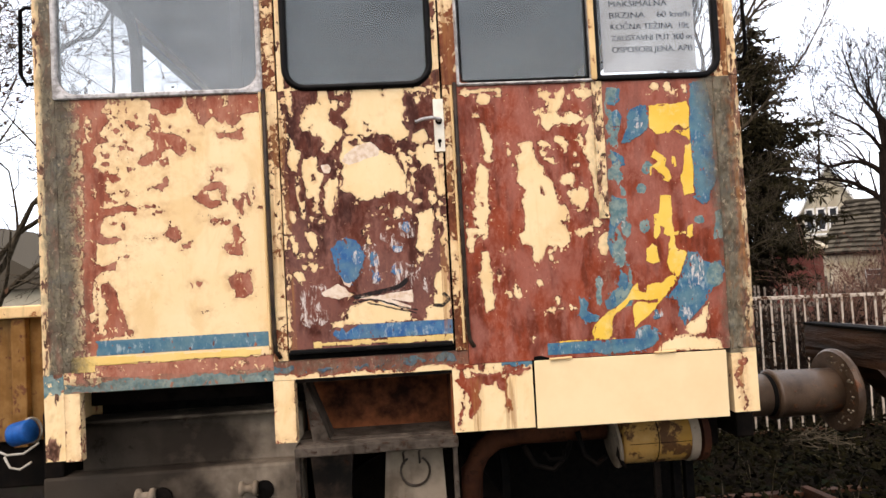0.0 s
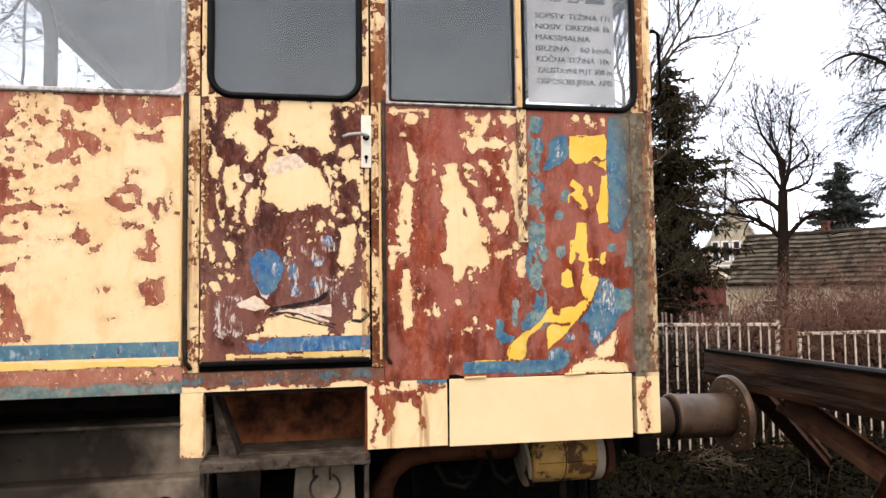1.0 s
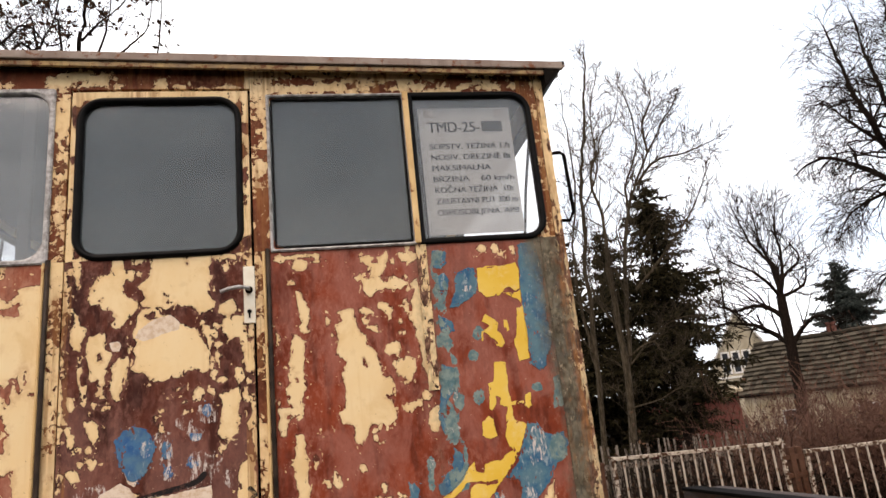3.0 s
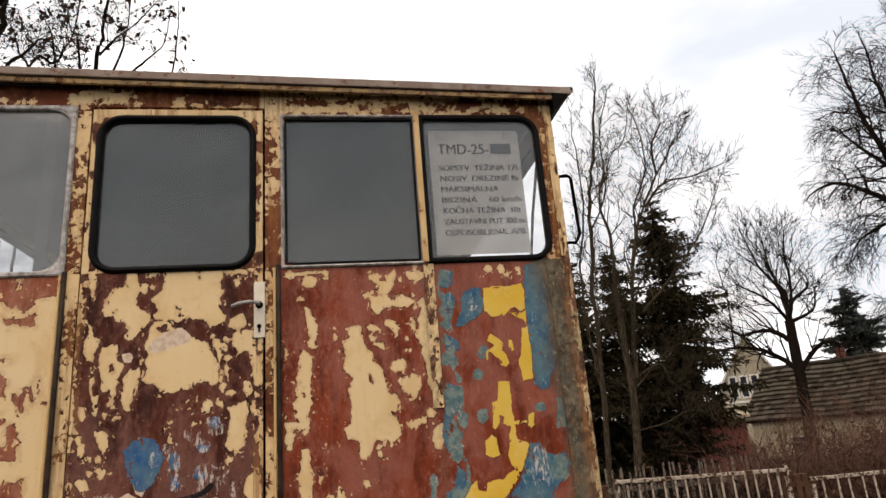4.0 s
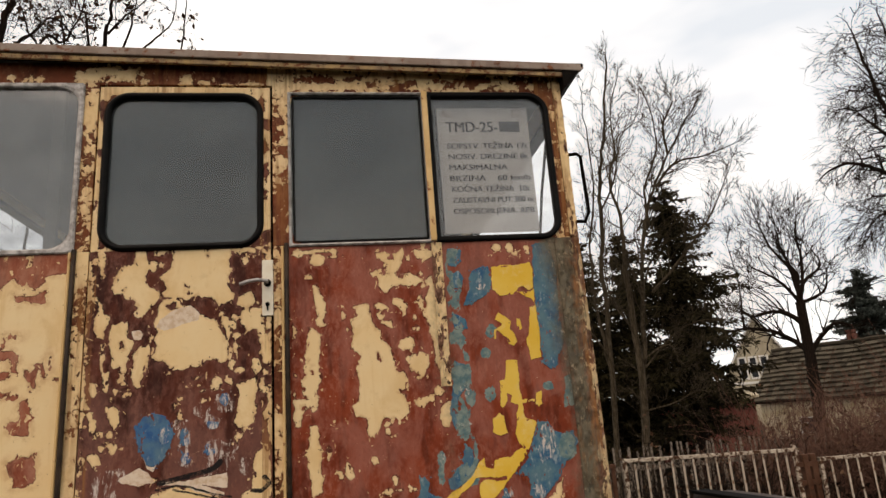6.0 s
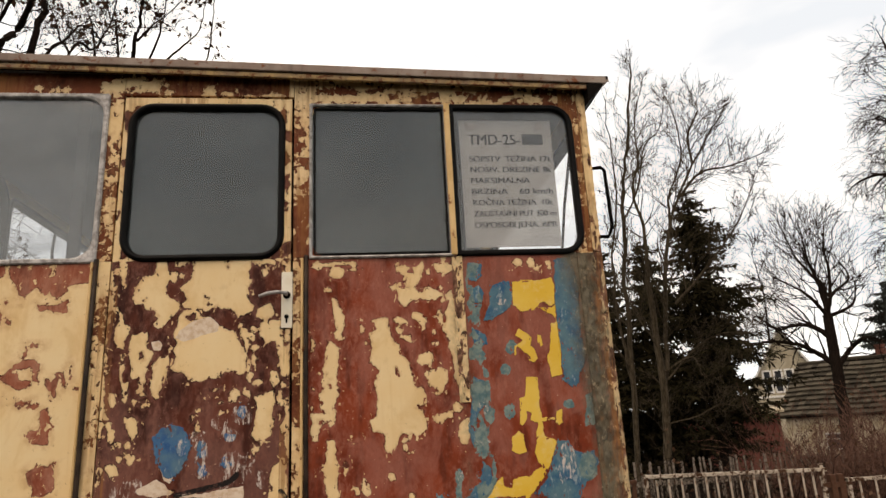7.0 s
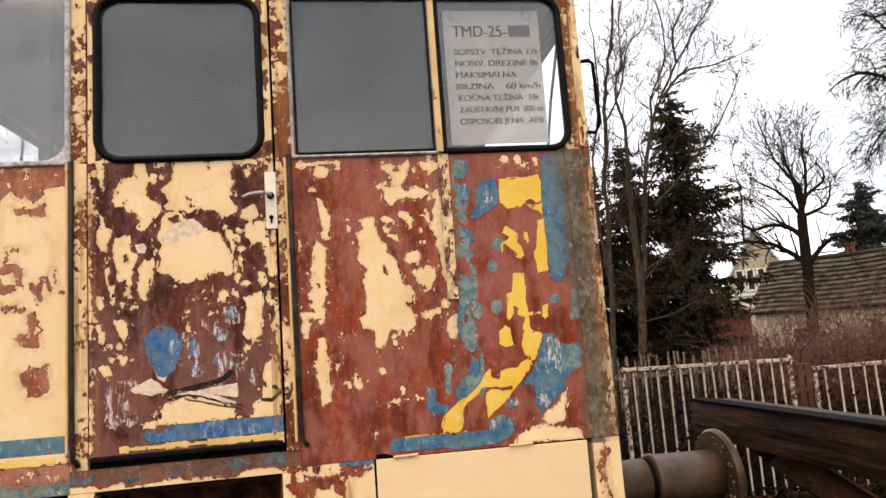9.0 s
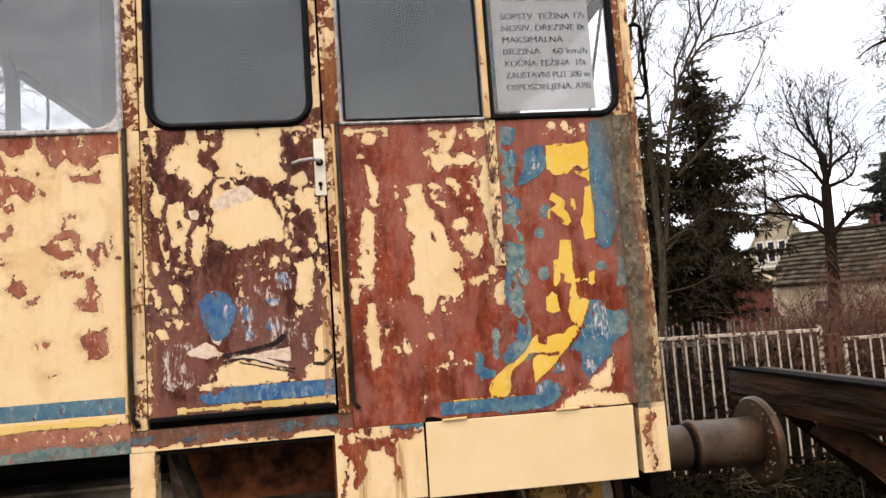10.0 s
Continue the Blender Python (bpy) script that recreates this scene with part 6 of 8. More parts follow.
for gy in (YS - 0.012, YS + 0.03, YS + 0.08):
    sub("tread_rib", boxm(-0.32, 0.3, gy, gy + 0.012, 1.083, 1.089, 0.002), M_TREAD)
for hx in (-0.325, 0.296):
    sub("step_hanger", boxm(hx - 0.008, hx + 0.01, YS - 0.005, YS + 0.045, 0.55, 1.05, 0.003), M_TREAD)
sub("axle_guard", slab([(0.02, 1.04), (0.25, 1.04), (0.27, 0.5), (-0.02, 0.5)], 3.0, 3.03), M_GREYBOX, "grey axle guard plate")
loop_pts = [(0.135 + 0.06 * math.cos(a), 2.992, 0.925 + 0.06 * math.sin(a)) for a in [radians(120 + 15 * i) for i in range(21)]]
sub("axle_guard_weld", pipe(loop_pts, 0.005), M_TREAD, "", None, True)
for px in (0.1, 0.165):
    sub("axle_guard_weld", pipe([(px, 2.994, 1.02), (px - 0.012, 2.992, 1.0), (px - 0.01, 2.992, 0.955)], 0.0045), M_TREAD, "", None, True)
sub("spring_hanger", slab([(-0.3, 1.03), (-0.12, 1.03), (-0.16, 0.5), (-0.26, 0.5)], 3.05, 3.09), M_DRIP)
for wx in (0.13, -3.4):
    for wy in (3.52, 4.88):
        wheel = sub("wheel", lathe([(0.05, 0), (0.42, 0), (0.42, 0.1), (0.45, 0.105), (0.45, 0.13), (0.06, 0.13)], pose(wx, wy, 0.475, 90), 36), M_DARK, "black spoked wheel")
    sub("axle", pipe([(wx, 3.3, 0.475), (wx, 5.1, 0.475)], 0.06, 12), M_DARK)
# brake gear below the flap
cyl = sub("brake_cylinder", lathe([(0.0, 0), (0.112, 0.004), (0.118, 0.02), (0.118, 0.32), (0.11, 0.35), (0.02, 0.355)], pose(1.045, 3.2, 0.95, 0, 90), 32), M_YELLOW, "faded yellow brake cylinder", None, True)
sub("cylinder_flange", lathe([(0.128, 0), (0.13, 0.006), (0.128, 0.014)], pose(1.022, 3.2, 0.945, 0, 84), 28), M_GREYBOX, "pale flange", cyl)
sub("cylinder_flange", lathe([(0.124, 0), (0.124, 0.03)], pose(1.405, 3.2, 0.95, 0, 90), 24), M_RUST, "", cyl)
sub("cylinder_strap", lathe([(0.1195, 0), (0.1195, 0.004)], pose(1.2, 3.2, 0.95, 0, 90), 28), M_DARK, "", cyl)
sub("cylinder_seam", boxm(1.07, 1.39, 3.0805, 3.084, 0.9415, 0.9435), M_DARK, "", cyl)
sub("cylinder_band", lathe([(0.122, 0), (0.124, 0.01), (0.122, 0.04)], pose(1.35, 3.2, 0.95, 0, 90), 28), M_GREYBOX, "pale clamped band", cyl)
sub("exhaust_pipe", pipe([(1.0, 3.22, 0.99), (0.62, 3.2, 1.0), (0.5, 3.19, 0.985), (0.43, 3.18, 0.94), (0.385, 3.17, 0.86), (0.37, 3.16, 0.6)], 0.05, 12), M_RUST, "rusty bent exhaust pipe", None, True)
for j, pts in enumerate((
        [(0.62, 3.16, 0.95), (0.66, 3.13, 0.87), (0.74, 3.12, 0.85), (0.8, 3.14, 0.9), (0.83, 3.16, 0.96)],
        [(0.7, 3.12, 0.93), (0.72, 3.1, 0.9), (0.78, 3.1, 0.9), (0.79, 3.12, 0.93)],
        [(0.86, 3.15, 1.0), (0.88, 3.12, 0.9), (0.93, 3.12, 0.86), (0.98, 3.15, 0.88)],
        [(1.04, 3.12, 0.98), (1.02, 3.1, 0.9), (1.05, 3.1, 0.84)])):
    sub("brake_hose", pipe(pts, 0.009 if j % 2 else 0.012, 8), M_DARK, "thin dark brake hose", None, True)
sub("hanger_strap", boxm(1.2, 1.23, 3.16, 3.18, 0.55, 0.9, 0.004), M_DARK)
# black hangers: the underframe's shade is put into their colour
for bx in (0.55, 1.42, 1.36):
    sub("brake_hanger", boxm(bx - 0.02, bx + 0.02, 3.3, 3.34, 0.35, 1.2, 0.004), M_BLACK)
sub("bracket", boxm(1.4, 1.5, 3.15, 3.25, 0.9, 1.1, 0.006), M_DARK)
# buffers
for by in (3.48, 5.0):
    buf = sub("buffer", lathe([(0.135, 0), (0.135, 0.05), (0.104, 0.07), (0.104, 0.42)], pose(XR + 0.05, by, 1.035, 0, 90), 32), M_BUFFER, "brown buffer guide", None, True)
    sub("guide_groove", lathe([(0.1055, 0), (0.1055, 0.022)], pose(XR + 0.345, by, 1.035, 0, 90), 32), M_BLACK, "", buf)
    sub("buffer_sleeve", lathe([(0.106, 0), (0.122, 0.006), (0.124, 0.02), (0.118, 0.028), (0.114, 0.2), (0.112, 0.34)], pose(XR + 0.37, by, 1.035, 0, 90), 32), M_BUFFER, "grey-brown rusted buffer sleeve", buf, True)
    sub("buffer_head", lathe([(0.11, 0), (0.196, 0.006), (0.207, 0.02), (0.207, 0.035), (0.19, 0.046), (0.1, 0.06), (0.01, 0.064)], pose(XR + 0.7, by, 1.035, 0, 90), 44), M_BUFFER, "round rusty buffer head", buf)
    for i in range(34):
        # crumbs of old paint and dirt round the back of the head
        a = radians(-75 + 5.0 * i + 3 * math.sin(i * 4.1))
        rr, w = 0.156 + 0.016 * math.sin(i * 2.7), 0.0048 + 0.0032 * math.sin(i * 5.1)
        crumb = lathe([(0.0, -0.6), (0.8, -0.3), (1.0, 0.1), (0.5, 0.6), (0.0, 0.7)], pose(XR + 0.702, by - rr * math.cos(a), 1.035 + rr * math.sin(a), i * 40, i * 70) @ Matrix.Diagonal((w, w, w * (1.2 + 0.6 * math.sin(i)), 1)), 6)
        sub("paint_flake", crumb, M_FLAKE, "", buf)
# the low platform behind the cab
plat = sub("platform_side", boxm(-4.6, XL - 0.09, 3.16, 3.2, 1.12, 1.66, 0.004), M_OCHRE, "ochre platform side board")
sub("platform_rail", boxm(-4.6, XL - 0.085, 3.1, 3.22, 1.64, 1.69, 0.006), M_CREAMRUST, "cream top rail", plat)
for sx in (-1.5, -2.2, -2.9):
    sub("stake", boxm(sx - 0.03, sx + 0.03, 3.12, 3.158, 1.1, 1.66, 0.005), M_OCHRE, "", plat)
sub("platform_floor", boxm(-4.6, XL - 0.09, 3.2, YF - 0.1, 1.14, 1.2), M_DARK)
bot = sub("coupling_cap", lathe([(0.03, 0), (0.046, 0.008), (0.048, 0.02), (0.048, 0.085), (0.04, 0.092)], pose(-1.5, 3.06, 1.165, 12, 78, 0), 20), M_BLUE, "blue plastic cap", None, True)
ring_at = pose(-1.42, 3.06, 1.181, 12, 78, 0)
sub("collar", pipe([ring_at @ Vector((0.05 * math.cos(math.tau * i / 20), 0.05 * math.sin(math.tau * i / 20), 0)) for i in range(20)], 0.005, 6, True), M_WIRE, "pale translucent collar", bot, True)
sub("wire_hoop", pipe([(-1.56, 3.04, 1.3), (-1.555, 3.03, 1.16), (-1.545, 3.02, 1.12), (-1.5, 3.02, 1.095), (-1.44, 3.03, 1.095), (-1.39, 3.05, 1.13)], 0.005), M_WIRE, "", bot, True)
sub("wire_hoop", pipe([(-1.51, 3.02, 1.09), (-1.49, 3.02, 1.045), (-1.45, 3.02, 1.035), (-1.41, 3.03, 1.06)], 0.005), M_WIRE, "", bot, True)
for y in (3.25, 4.95):
    sub("platform_sole_bar", boxm(-4.6, XL - 0.1, y, y + 0.08, 0.9, 1.14, 0.01), M_DARK)

# ---- notice behind the glass ----
M_PAPER = plain("yellowed_translucent_paper", (0.6, 0.6, 0.58), (0.7, 0.7, 0.68), 0.8, 8, bump=0)
trans = M_PAPER.node_tree.nodes.new("ShaderNodeBsdfTransparent")
trans.inputs["Color"].default_value = (0.9, 0.92, 0.92, 1)
blend = M_PAPER.node_tree.nodes.new("ShaderNodeMixShader")
blend.inputs[0].default_value = 0.3
M_PAPER.node_tree.links.new(M_PAPER.node_tree.nodes["Principled BSDF"].outputs[0], blend.inputs[1])
M_PAPER.node_tree.links.new(trans.outputs[0], blend.inputs[2])
M_PAPER.node_tree.links.new(blend.outputs[0], M_PAPER.node_tree.nodes["Material Output"].inputs["Surface"])
M_INK = plain("faded_grey_ink", (0.012, 0.013, 0.015), (0.03, 0.032, 0.035), 0.7, 30, bump=0)
YN = YS + 0.035
notice = thing("notice", "yellowed paper notice with grey print, taped inside the cab window", "sign", (1.0, YN, 2.53))
part("paper", boxm(0.005, 0.405, 0, 0.0012, 0.0, 0.565, 0), M_PAPER, notice)
part("tape", boxm(0.03, 0.07, -0.0014, -0.0006, 0.52, 0.556), M_ALU, notice)
part("tape", boxm(0.335, 0.375, -0.0014, -0.0006, 0.52, 0.556), M_ALU, notice)


def lettering(text, x, z, width, height, bold=0.0):
    cu = bpy.data.curves.new("print", "FONT")
    cu.body, cu.size, cu.offset = text, 1.0, bold
    tmp = new("print", cu)
    me = bpy.data.meshes.new_from_object(tmp.evaluated_get(bpy.context.evaluated_depsgraph_get()))
    bpy.data.objects.remove(tmp)
    co = np.zeros(len(me.vertices) * 3)
    me.vertices.foreach_get("co", co)
    co = co.reshape(-1, 3)
    lo, hi = co.min(0), co.max(0)
    sx, sz = width / (hi[0] - lo[0]), height / 0.73
    out = np.stack([x + (co[:, 0] - lo[0]) * sx, np.full(len(co), -0.0022), z + co[:, 1] * sz], -1)
    me.vertices.foreach_set("co", out.reshape(-1))
    me.materials.clear()
    me.materials.append(M_INK)
    ob = new("print", me)
    ob.parent = notice
    return ob


for shift in (0, 0.0012, 0.0024):
    lettering("TMD-25-", 0.04 + shift, 0.452, 0.225, 0.05)
part("print_bar", boxm(0.275, 0.365, -0.0026, -0.0016, 0.452, 0.5), M_INK, notice)
for i, (text, x, wd) in enumerate((("SOPSTV. TEŽINA 17t", 0.04, 0.35), ("NOSIV. DREZINE 8t", 0.042, 0.345), ("MAKSIMALNA", 0.042, 0.25), ("BRZINA    60 km/h", 0.042, 0.345), ("KOČNA TEŽINA  10t", 0.045, 0.335), ("ZAUSTAVNI PUT 300 m", 0.045, 0.345), ("OSPOSOBLJENA. APB", 0.045, 0.345))):
    for shift in (0, 0.0011, 0.0022):
        lettering(text, x + shift, 0.375 - 0.0487 * i, wd, 0.026)

# ---- ground ----
def ground_z(x, y):
    """Level yard by the track, falling gently away beyond the fence."""
    s = min(max((y - 7.5) / 12, 0), 1)
    return -0.85 * s * s * (3 - 2 * s) + 0.03 * noise.noise((x * 0.7, y * 0.7, 0))


gx = [-1500, -600, -250, -100, -50, -25] + [-14 + 0.5 * i for i in range(81)] + [30, 40, 60, 100, 250, 600, 1500]
gy = [-1500, -600, -250, -100, -50, -25] + [-10 + 0.5 * i for i in range(101)] + [45, 55, 70, 100, 250, 600, 1500]
gv = [(x, y, ground_z(x, y)) for y in gy for x in gx]
gn = len(gx)
gf = [(j * gn + i, j * gn + i + 1, (j + 1) * gn + i + 1, (j + 1) * gn + i) for j in range(len(gy) - 1) for i in range(gn - 1)]
kg = Mat("dark_earth_with_leaf_litter")
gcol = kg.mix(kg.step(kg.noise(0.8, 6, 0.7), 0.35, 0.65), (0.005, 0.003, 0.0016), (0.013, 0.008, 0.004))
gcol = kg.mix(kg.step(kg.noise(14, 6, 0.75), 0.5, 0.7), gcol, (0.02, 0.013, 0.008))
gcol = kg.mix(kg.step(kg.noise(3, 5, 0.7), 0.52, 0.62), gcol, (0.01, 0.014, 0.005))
kg.bump(kg.noise(25, 6, 0.75), 0.03)
M_GROUND = kg.done(gcol, 0.95, 0, 0.05)
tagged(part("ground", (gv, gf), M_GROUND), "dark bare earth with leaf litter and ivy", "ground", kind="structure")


# ---- track and buffer stop ----
M_RAIL = rusty("rusted_rail", (0.07, 0.025, 0.011), (0.13, 0.05, 0.022), (0.026, 0.009, 0.004), 0.45, 0.55, spec=0.25)
RAIL = [(-0.065, 0), (0.065, 0), (0.065, 0.012), (0.012, 0.028), (0.012, 0.1), (0.034, 0.112), (0.034, 0.145), (-0.034, 0.145), (-0.034, 0.112), (-0.012, 0.1), (-0.012, 0.028), (-0.065, 0.012)]


def rail_bar(a, b, s=1.0, flip=1):
    """A length of rail section from a to b, foot down."""
    a, b = Vector(a), Vector(b)
    d = (b - a).normalized()
    side = d.cross(Vector((0, 0, 1))).normalized()
    up = side.cross(d) * flip
    bm = bmesh.new()
    ends = [[bm.verts.new(p + side * x * s + up * z * s) for x, z in RAIL] for p in (a, b)]
    for i in range(len(RAIL)):
        j = (i + 1) % len(RAIL)
        bm.faces.new((ends[0][i], ends[0][j], ends[1][j], ends[1][i]))
    bm.faces.new(ends[0]), bm.faces.new(list(reversed(ends[1])))
    bmesh.ops.recalc_face_normals(bm, faces=bm.faces)
    return bm


track = thing("track", "rusty rails on timber sleepers sunk in the earth", "railway track", kind="structure")
for y in (3.5, 4.93):
    part("rail", rail_bar((-14, y, -0.125), (3.4, y, -0.125)), M_RAIL, track)
sleeper = part("sleeper", boxm(-0.12, 0.12, -1.2, 1.2, -0.1, 0.03, 0.01), M_TIMBER, track)
sleeper.location = (3.0, 4.2, -0.14)
for i in range(1, 22):
    c = sleeper.copy()
    scene.collection.objects.link(c)
    c.location = (3.0 - 0.65 * i, 4.2, -0.14)

stop = thing("buffer_stop", "old buffer stop, tarred timber beam on crossed rusty rails", "buffer stop", (2.4, 3.0, 0))


def stop_part(name, bm, mat, label=""):
    bmesh.ops.translate(bm, verts=bm.verts, vec=(-2.4, -3.0, 0))
    return part(name, bm, mat, stop, label)


beam = boxm(2.42, 2.66, 1.2, 3.94, 1.135, 1.32)
bmesh.ops.subdivide_edges(beam, edges=[e for e in beam.edges if abs(e.verts[0].co.y - e.verts[1].co.y) > 1], cuts=70, use_grid_fill=True)
bmesh.ops.subdivide_edges(beam, edges=[e for e in beam.edges if abs(e.verts[0].co.z - e.verts[1].co.z) > 0.1], cuts=7, use_grid_fill=True)
for v in beam.verts:
    worn = 0.006 * noise.noise((v.co.x * 9, v.co.y * 1.3, v.co.z * 26)) + 0.004 * noise.noise((v.co.x * 30, v.co.y * 5, v.co.z * 60))
    corner = (abs(v.co.z - 1.2275) > 0.088) * (0.006 + 0.006 * noise.noise((0.5, v.co.y * 4, v.co.z * 3)))
    v.co.x += worn + corner * (1 if v.co.x < 2.5 else -1)
    v.co.z += 0.3 * worn + 0.014 * (4.0 - v.co.y)
stop_part("beam", beam, M_TIMBER, "dark weathered timber beam")
stop_part("beam_cap", boxm(2.405, 2.5, 1.2, 3.92, 1.323, 1.339, 0.003, Matrix.Translation((0, 4.0, 1.325)) @ Matrix.Rotation(radians(-0.8), 4, "X") @ Matrix.Translation((0, -4.0, -1.325))), M_BLACK, "black steel strip along the beam")
stop_part("brace", rail_bar((2.6, 3.39, 1.17), (3.99, 2.86, 0.05), 1.0, -1), M_BRACE, "rusty rail brace")
stop_part("brace", rail_bar((2.52, 2.43, 1.22), (3.47, 3.99, 0.07), 1.2, -1), M_RAIL, "rusty rail brace")
stop_part("brace", rail_bar((2.72, 3.94, 1.1), (4.75, 5.72, -0.06)), M_BRACE, "rusty rail brace")
loose = part("loose_rail", rail_bar((2.84, 4.75, 0.0), (2.97, 3.3, 0.03), 0.8), M_BRACE)
tagged(loose, "short rusty rail lying on the ground", "rail")

# ---- iron fence ----
M_FENCE = rusty("fence_white_paint_rusting", (0.47, 0.38, 0.29), (0.6, 0.51, 0.41), (0.12, 0.045, 0.022), 0.5, 0.8, scale=11)
M_FENCEF = rusty("fence_frame_flaking_to_rust", (0.47, 0.38, 0.29), (0.6, 0.51, 0.41), (0.05, 0.024, 0.014), 0.75, 0.8, scale=9)
M_FENCER = rusty("fence_rusty_bar", (0.06, 0.026, 0.014), (0.11, 0.052, 0.031), (0.07, 0.025, 0.013), 0.5, 0.8)
YG = 6.62


def fence_panel(x0, x1, y, top, label, mat, frame_mat, group, gap=0.1, lean=0.0):
    f = thing("iron_fence", label, "fence", (x0, y, 0), group)
    w = x1 - x0
    part("top_rail", boxm(0, w, -0.02, 0.02, top - 0.034, top, 0.004, Matrix.Rotation(radians(lean), 4, "Y")), frame_mat, f)
    part("bottom_rail", boxm(0, w, -0.012, 0.012, -0.015, 0.012, 0.003), M_FENCER, f)
    for px in (0, w - 0.045):
        part("post", boxm(px, px + 0.035, -0.018, 0.018, ground_z(x0 + px, y) - 0.06, top + 0.004, 0.004), frame_mat, f)
    me = None
    n = int((w - 0.05) / gap)
    for i in range(1, n):
        if me is None:
            b = part("bar", boxm(-0.0075, 0.0075, -0.0075, 0.0075, -0.01, top - 0.034 - 1.8 * math.sin(radians(lean)) * 0.5), mat, f)
            me = b.data
        else:
            b = new("bar", me)
            b.parent = f
        b.location = (i * w / n + random.uniform(-0.004, 0.004), random.uniform(-0.004, 0.004), 0)
        b.rotation_euler = (random.gauss(0, 0.006), random.gauss(0, 0.006), random.uniform(0, 1.5))
    return f


LAB = "rusting white-painted iron fence panel with thin bars"
fence_panel(3.15, 4.96, YG, 1.34, LAB, M_FENCE, M_FENCEF, "fence panels", 0.117, 1.1)
for i in range(5):
    fence_panel(5.16 + 1.9 * i, 7.02 + 1.9 * i, YG - 0.02, 1.2, LAB, M_FENCE, M_FENCEF, "fence panels", 0.138)
for i in range(6):
    fence_panel(1.5 - 1.62 * i, 3.08 - 1.62 * i, YG + 0.02, 1.3, LAB, M_FENCE, M_FENCER, "fence panels")
gate_post = thing("gate_post", "rusty iron gate post with hinge lugs", "post", (4.99, YG, 0))
part("shaft", boxm(0, 0.06, -0.03, 0.03, -0.05, 1.24, 0.006), M_FENCER, gate_post)
for z in (0.25, 0.95, 1.12):
    part("hinge_lug", boxm(-0.05, 0.12, -0.02, 0.02, z, z + 0.05, 0.006), M_FENCER, gate_post)
copy_thing(gate_post, Matrix.Translation((5.08, YG + 0.01, 0)))

# pale palings further off
M_PALE = plain("weathered_pale_palings", (0.1, 0.078, 0.06), (0.27, 0.22, 0.175), 0.85, 10)
pal = thing("paling_fence", "weathered pale paling fence behind the iron one", "fence", (0, 9.7, 0), kind="structure")
part("rail", boxm(-2, 9.2, 0.02, 0.05, 0.95, 1.02), M_PALE, pal)
part("rail", boxm(-2, 9.2, 0.02, 0.05, 0.2, 0.27), M_PALE, pal)
pale_mesh = None
for i in range(140):
    if pale_mesh is None:
        p = part("paling", boxm(-0.013, 0.013, -0.008, 0.008, -0.2, 1.28, 0.003), M_PALE, pal)
        pale_mesh = p.data
    else:
        p = new("paling", pale_mesh)
        p.parent = pal
    p.location = (-2 + 0.08 * i, 0, random.uniform(-0.07, 0.03))
    p.rotation_euler = (0, random.gauss(0, 0.02), 0)


# ---- trees ----


def stem(V, F, pts, radii, n):
    """A tapering stem through points, in one skin."""
    k = len(V)
    for i, (p, r) in enumerate(zip(pts, radii)):
        d = pts[min(i + 1, len(pts) - 1)] - pts[max(i - 1, 0)]
        u = d.cross(Vector((0.31, 0.17, 0.93))).normalized()
        v = d.cross(u).normalized()
        for a in range(n):
            c, s = math.cos(a * math.tau / n), math.sin(a * math.tau / n)
            V.append(p + u * (r * c) + v * (r * s))
    for i in range(len(pts) - 1):
        for a in range(n):
            b = (a + 1) % n
            F.append((k + i * n + a, k + i * n + b, k + (i + 1) * n + b, k + (i + 1) * n + a))


TWIG = [0.004]                 # the thinnest twig of the tree at hand


def limb(V, F, tips, p, d, length, r, level, rng, spread=38, up=0.12, kids=4, seg=5, droop=0.0, wob=0.16):
    """A tapering, wandering limb with side limbs down to twigs."""
    n = 6 if r > 0.05 else 4 if r > 0.015 else 3
    at, pts, radii = [], [Vector(p)], [r]
    cur, way = Vector(p), Vector(d).normalized()
    for i in range(seg):
        r1 = max(r * (1 - 0.72 * (i + 1) / seg), TWIG[0] * 0.6)
        way = (way + Vector((rng.gauss(0, wob), rng.gauss(0, wob), rng.gauss(0, wob) + up - droop * (1 + i)))).normalized()
        cur = cur + way * (length / seg)
        pts.append(cur)
        radii.append(r1)
        at.append((cur.copy(), way.copy(), r1))
    stem(V, F, pts, radii, n)
    if level == 0:
        tips.append((cur, way))
        return
    for i in range(kids):
        q, w, rr = at[min(seg - 1, int(seg * (0.2 + 0.8 * (i + rng.random()) / kids)))]
        side = w.cross(Vector((rng.gauss(0, 1), rng.gauss(0, 1), rng.gauss(0, 1)))).normalized()
        a = radians(rng.gauss(spread, 9))
        limb(V, F, tips, q, w * math.cos(a) + side * math.sin(a), length * rng.uniform(0.5, 0.75), max(rr * rng.uniform(0.5, 0.72), TWIG[0]), level - 1, rng, spread, up, kids, max(3, seg - 1), droop, wob)


M_BARK = plain("grey_brown_bark", (0.026, 0.02, 0.012), (0.09, 0.068, 0.044), 0.9, 20, stretch=(1, 1, 0.2), bump=0.01, spec=0.05)
# much darker than M_BARK, so that these trees come out near-black
M_BARK2 = plain("dark_bark", (0.008, 0.0055, 0.004), (0.024, 0.016, 0.0115), 0.9, 20, stretch=(1, 1, 0.2), bump=0.01, spec=0.03)
M_TWIG = plain("red_brown_twigs", (0.085, 0.043, 0.031), (0.17, 0.09, 0.064), 0.9, 9, bump=0, spec=0.05)
M_NEEDLE = random_tint("dark_green_needles", (0.006, 0.005, 0.0025), (0.055, 0.044, 0.02), 0.8)
M_NEEDLE2 = random_tint("blue_green_needles", (0.03, 0.038, 0.034), (0.075, 0.086, 0.074), 0.8)
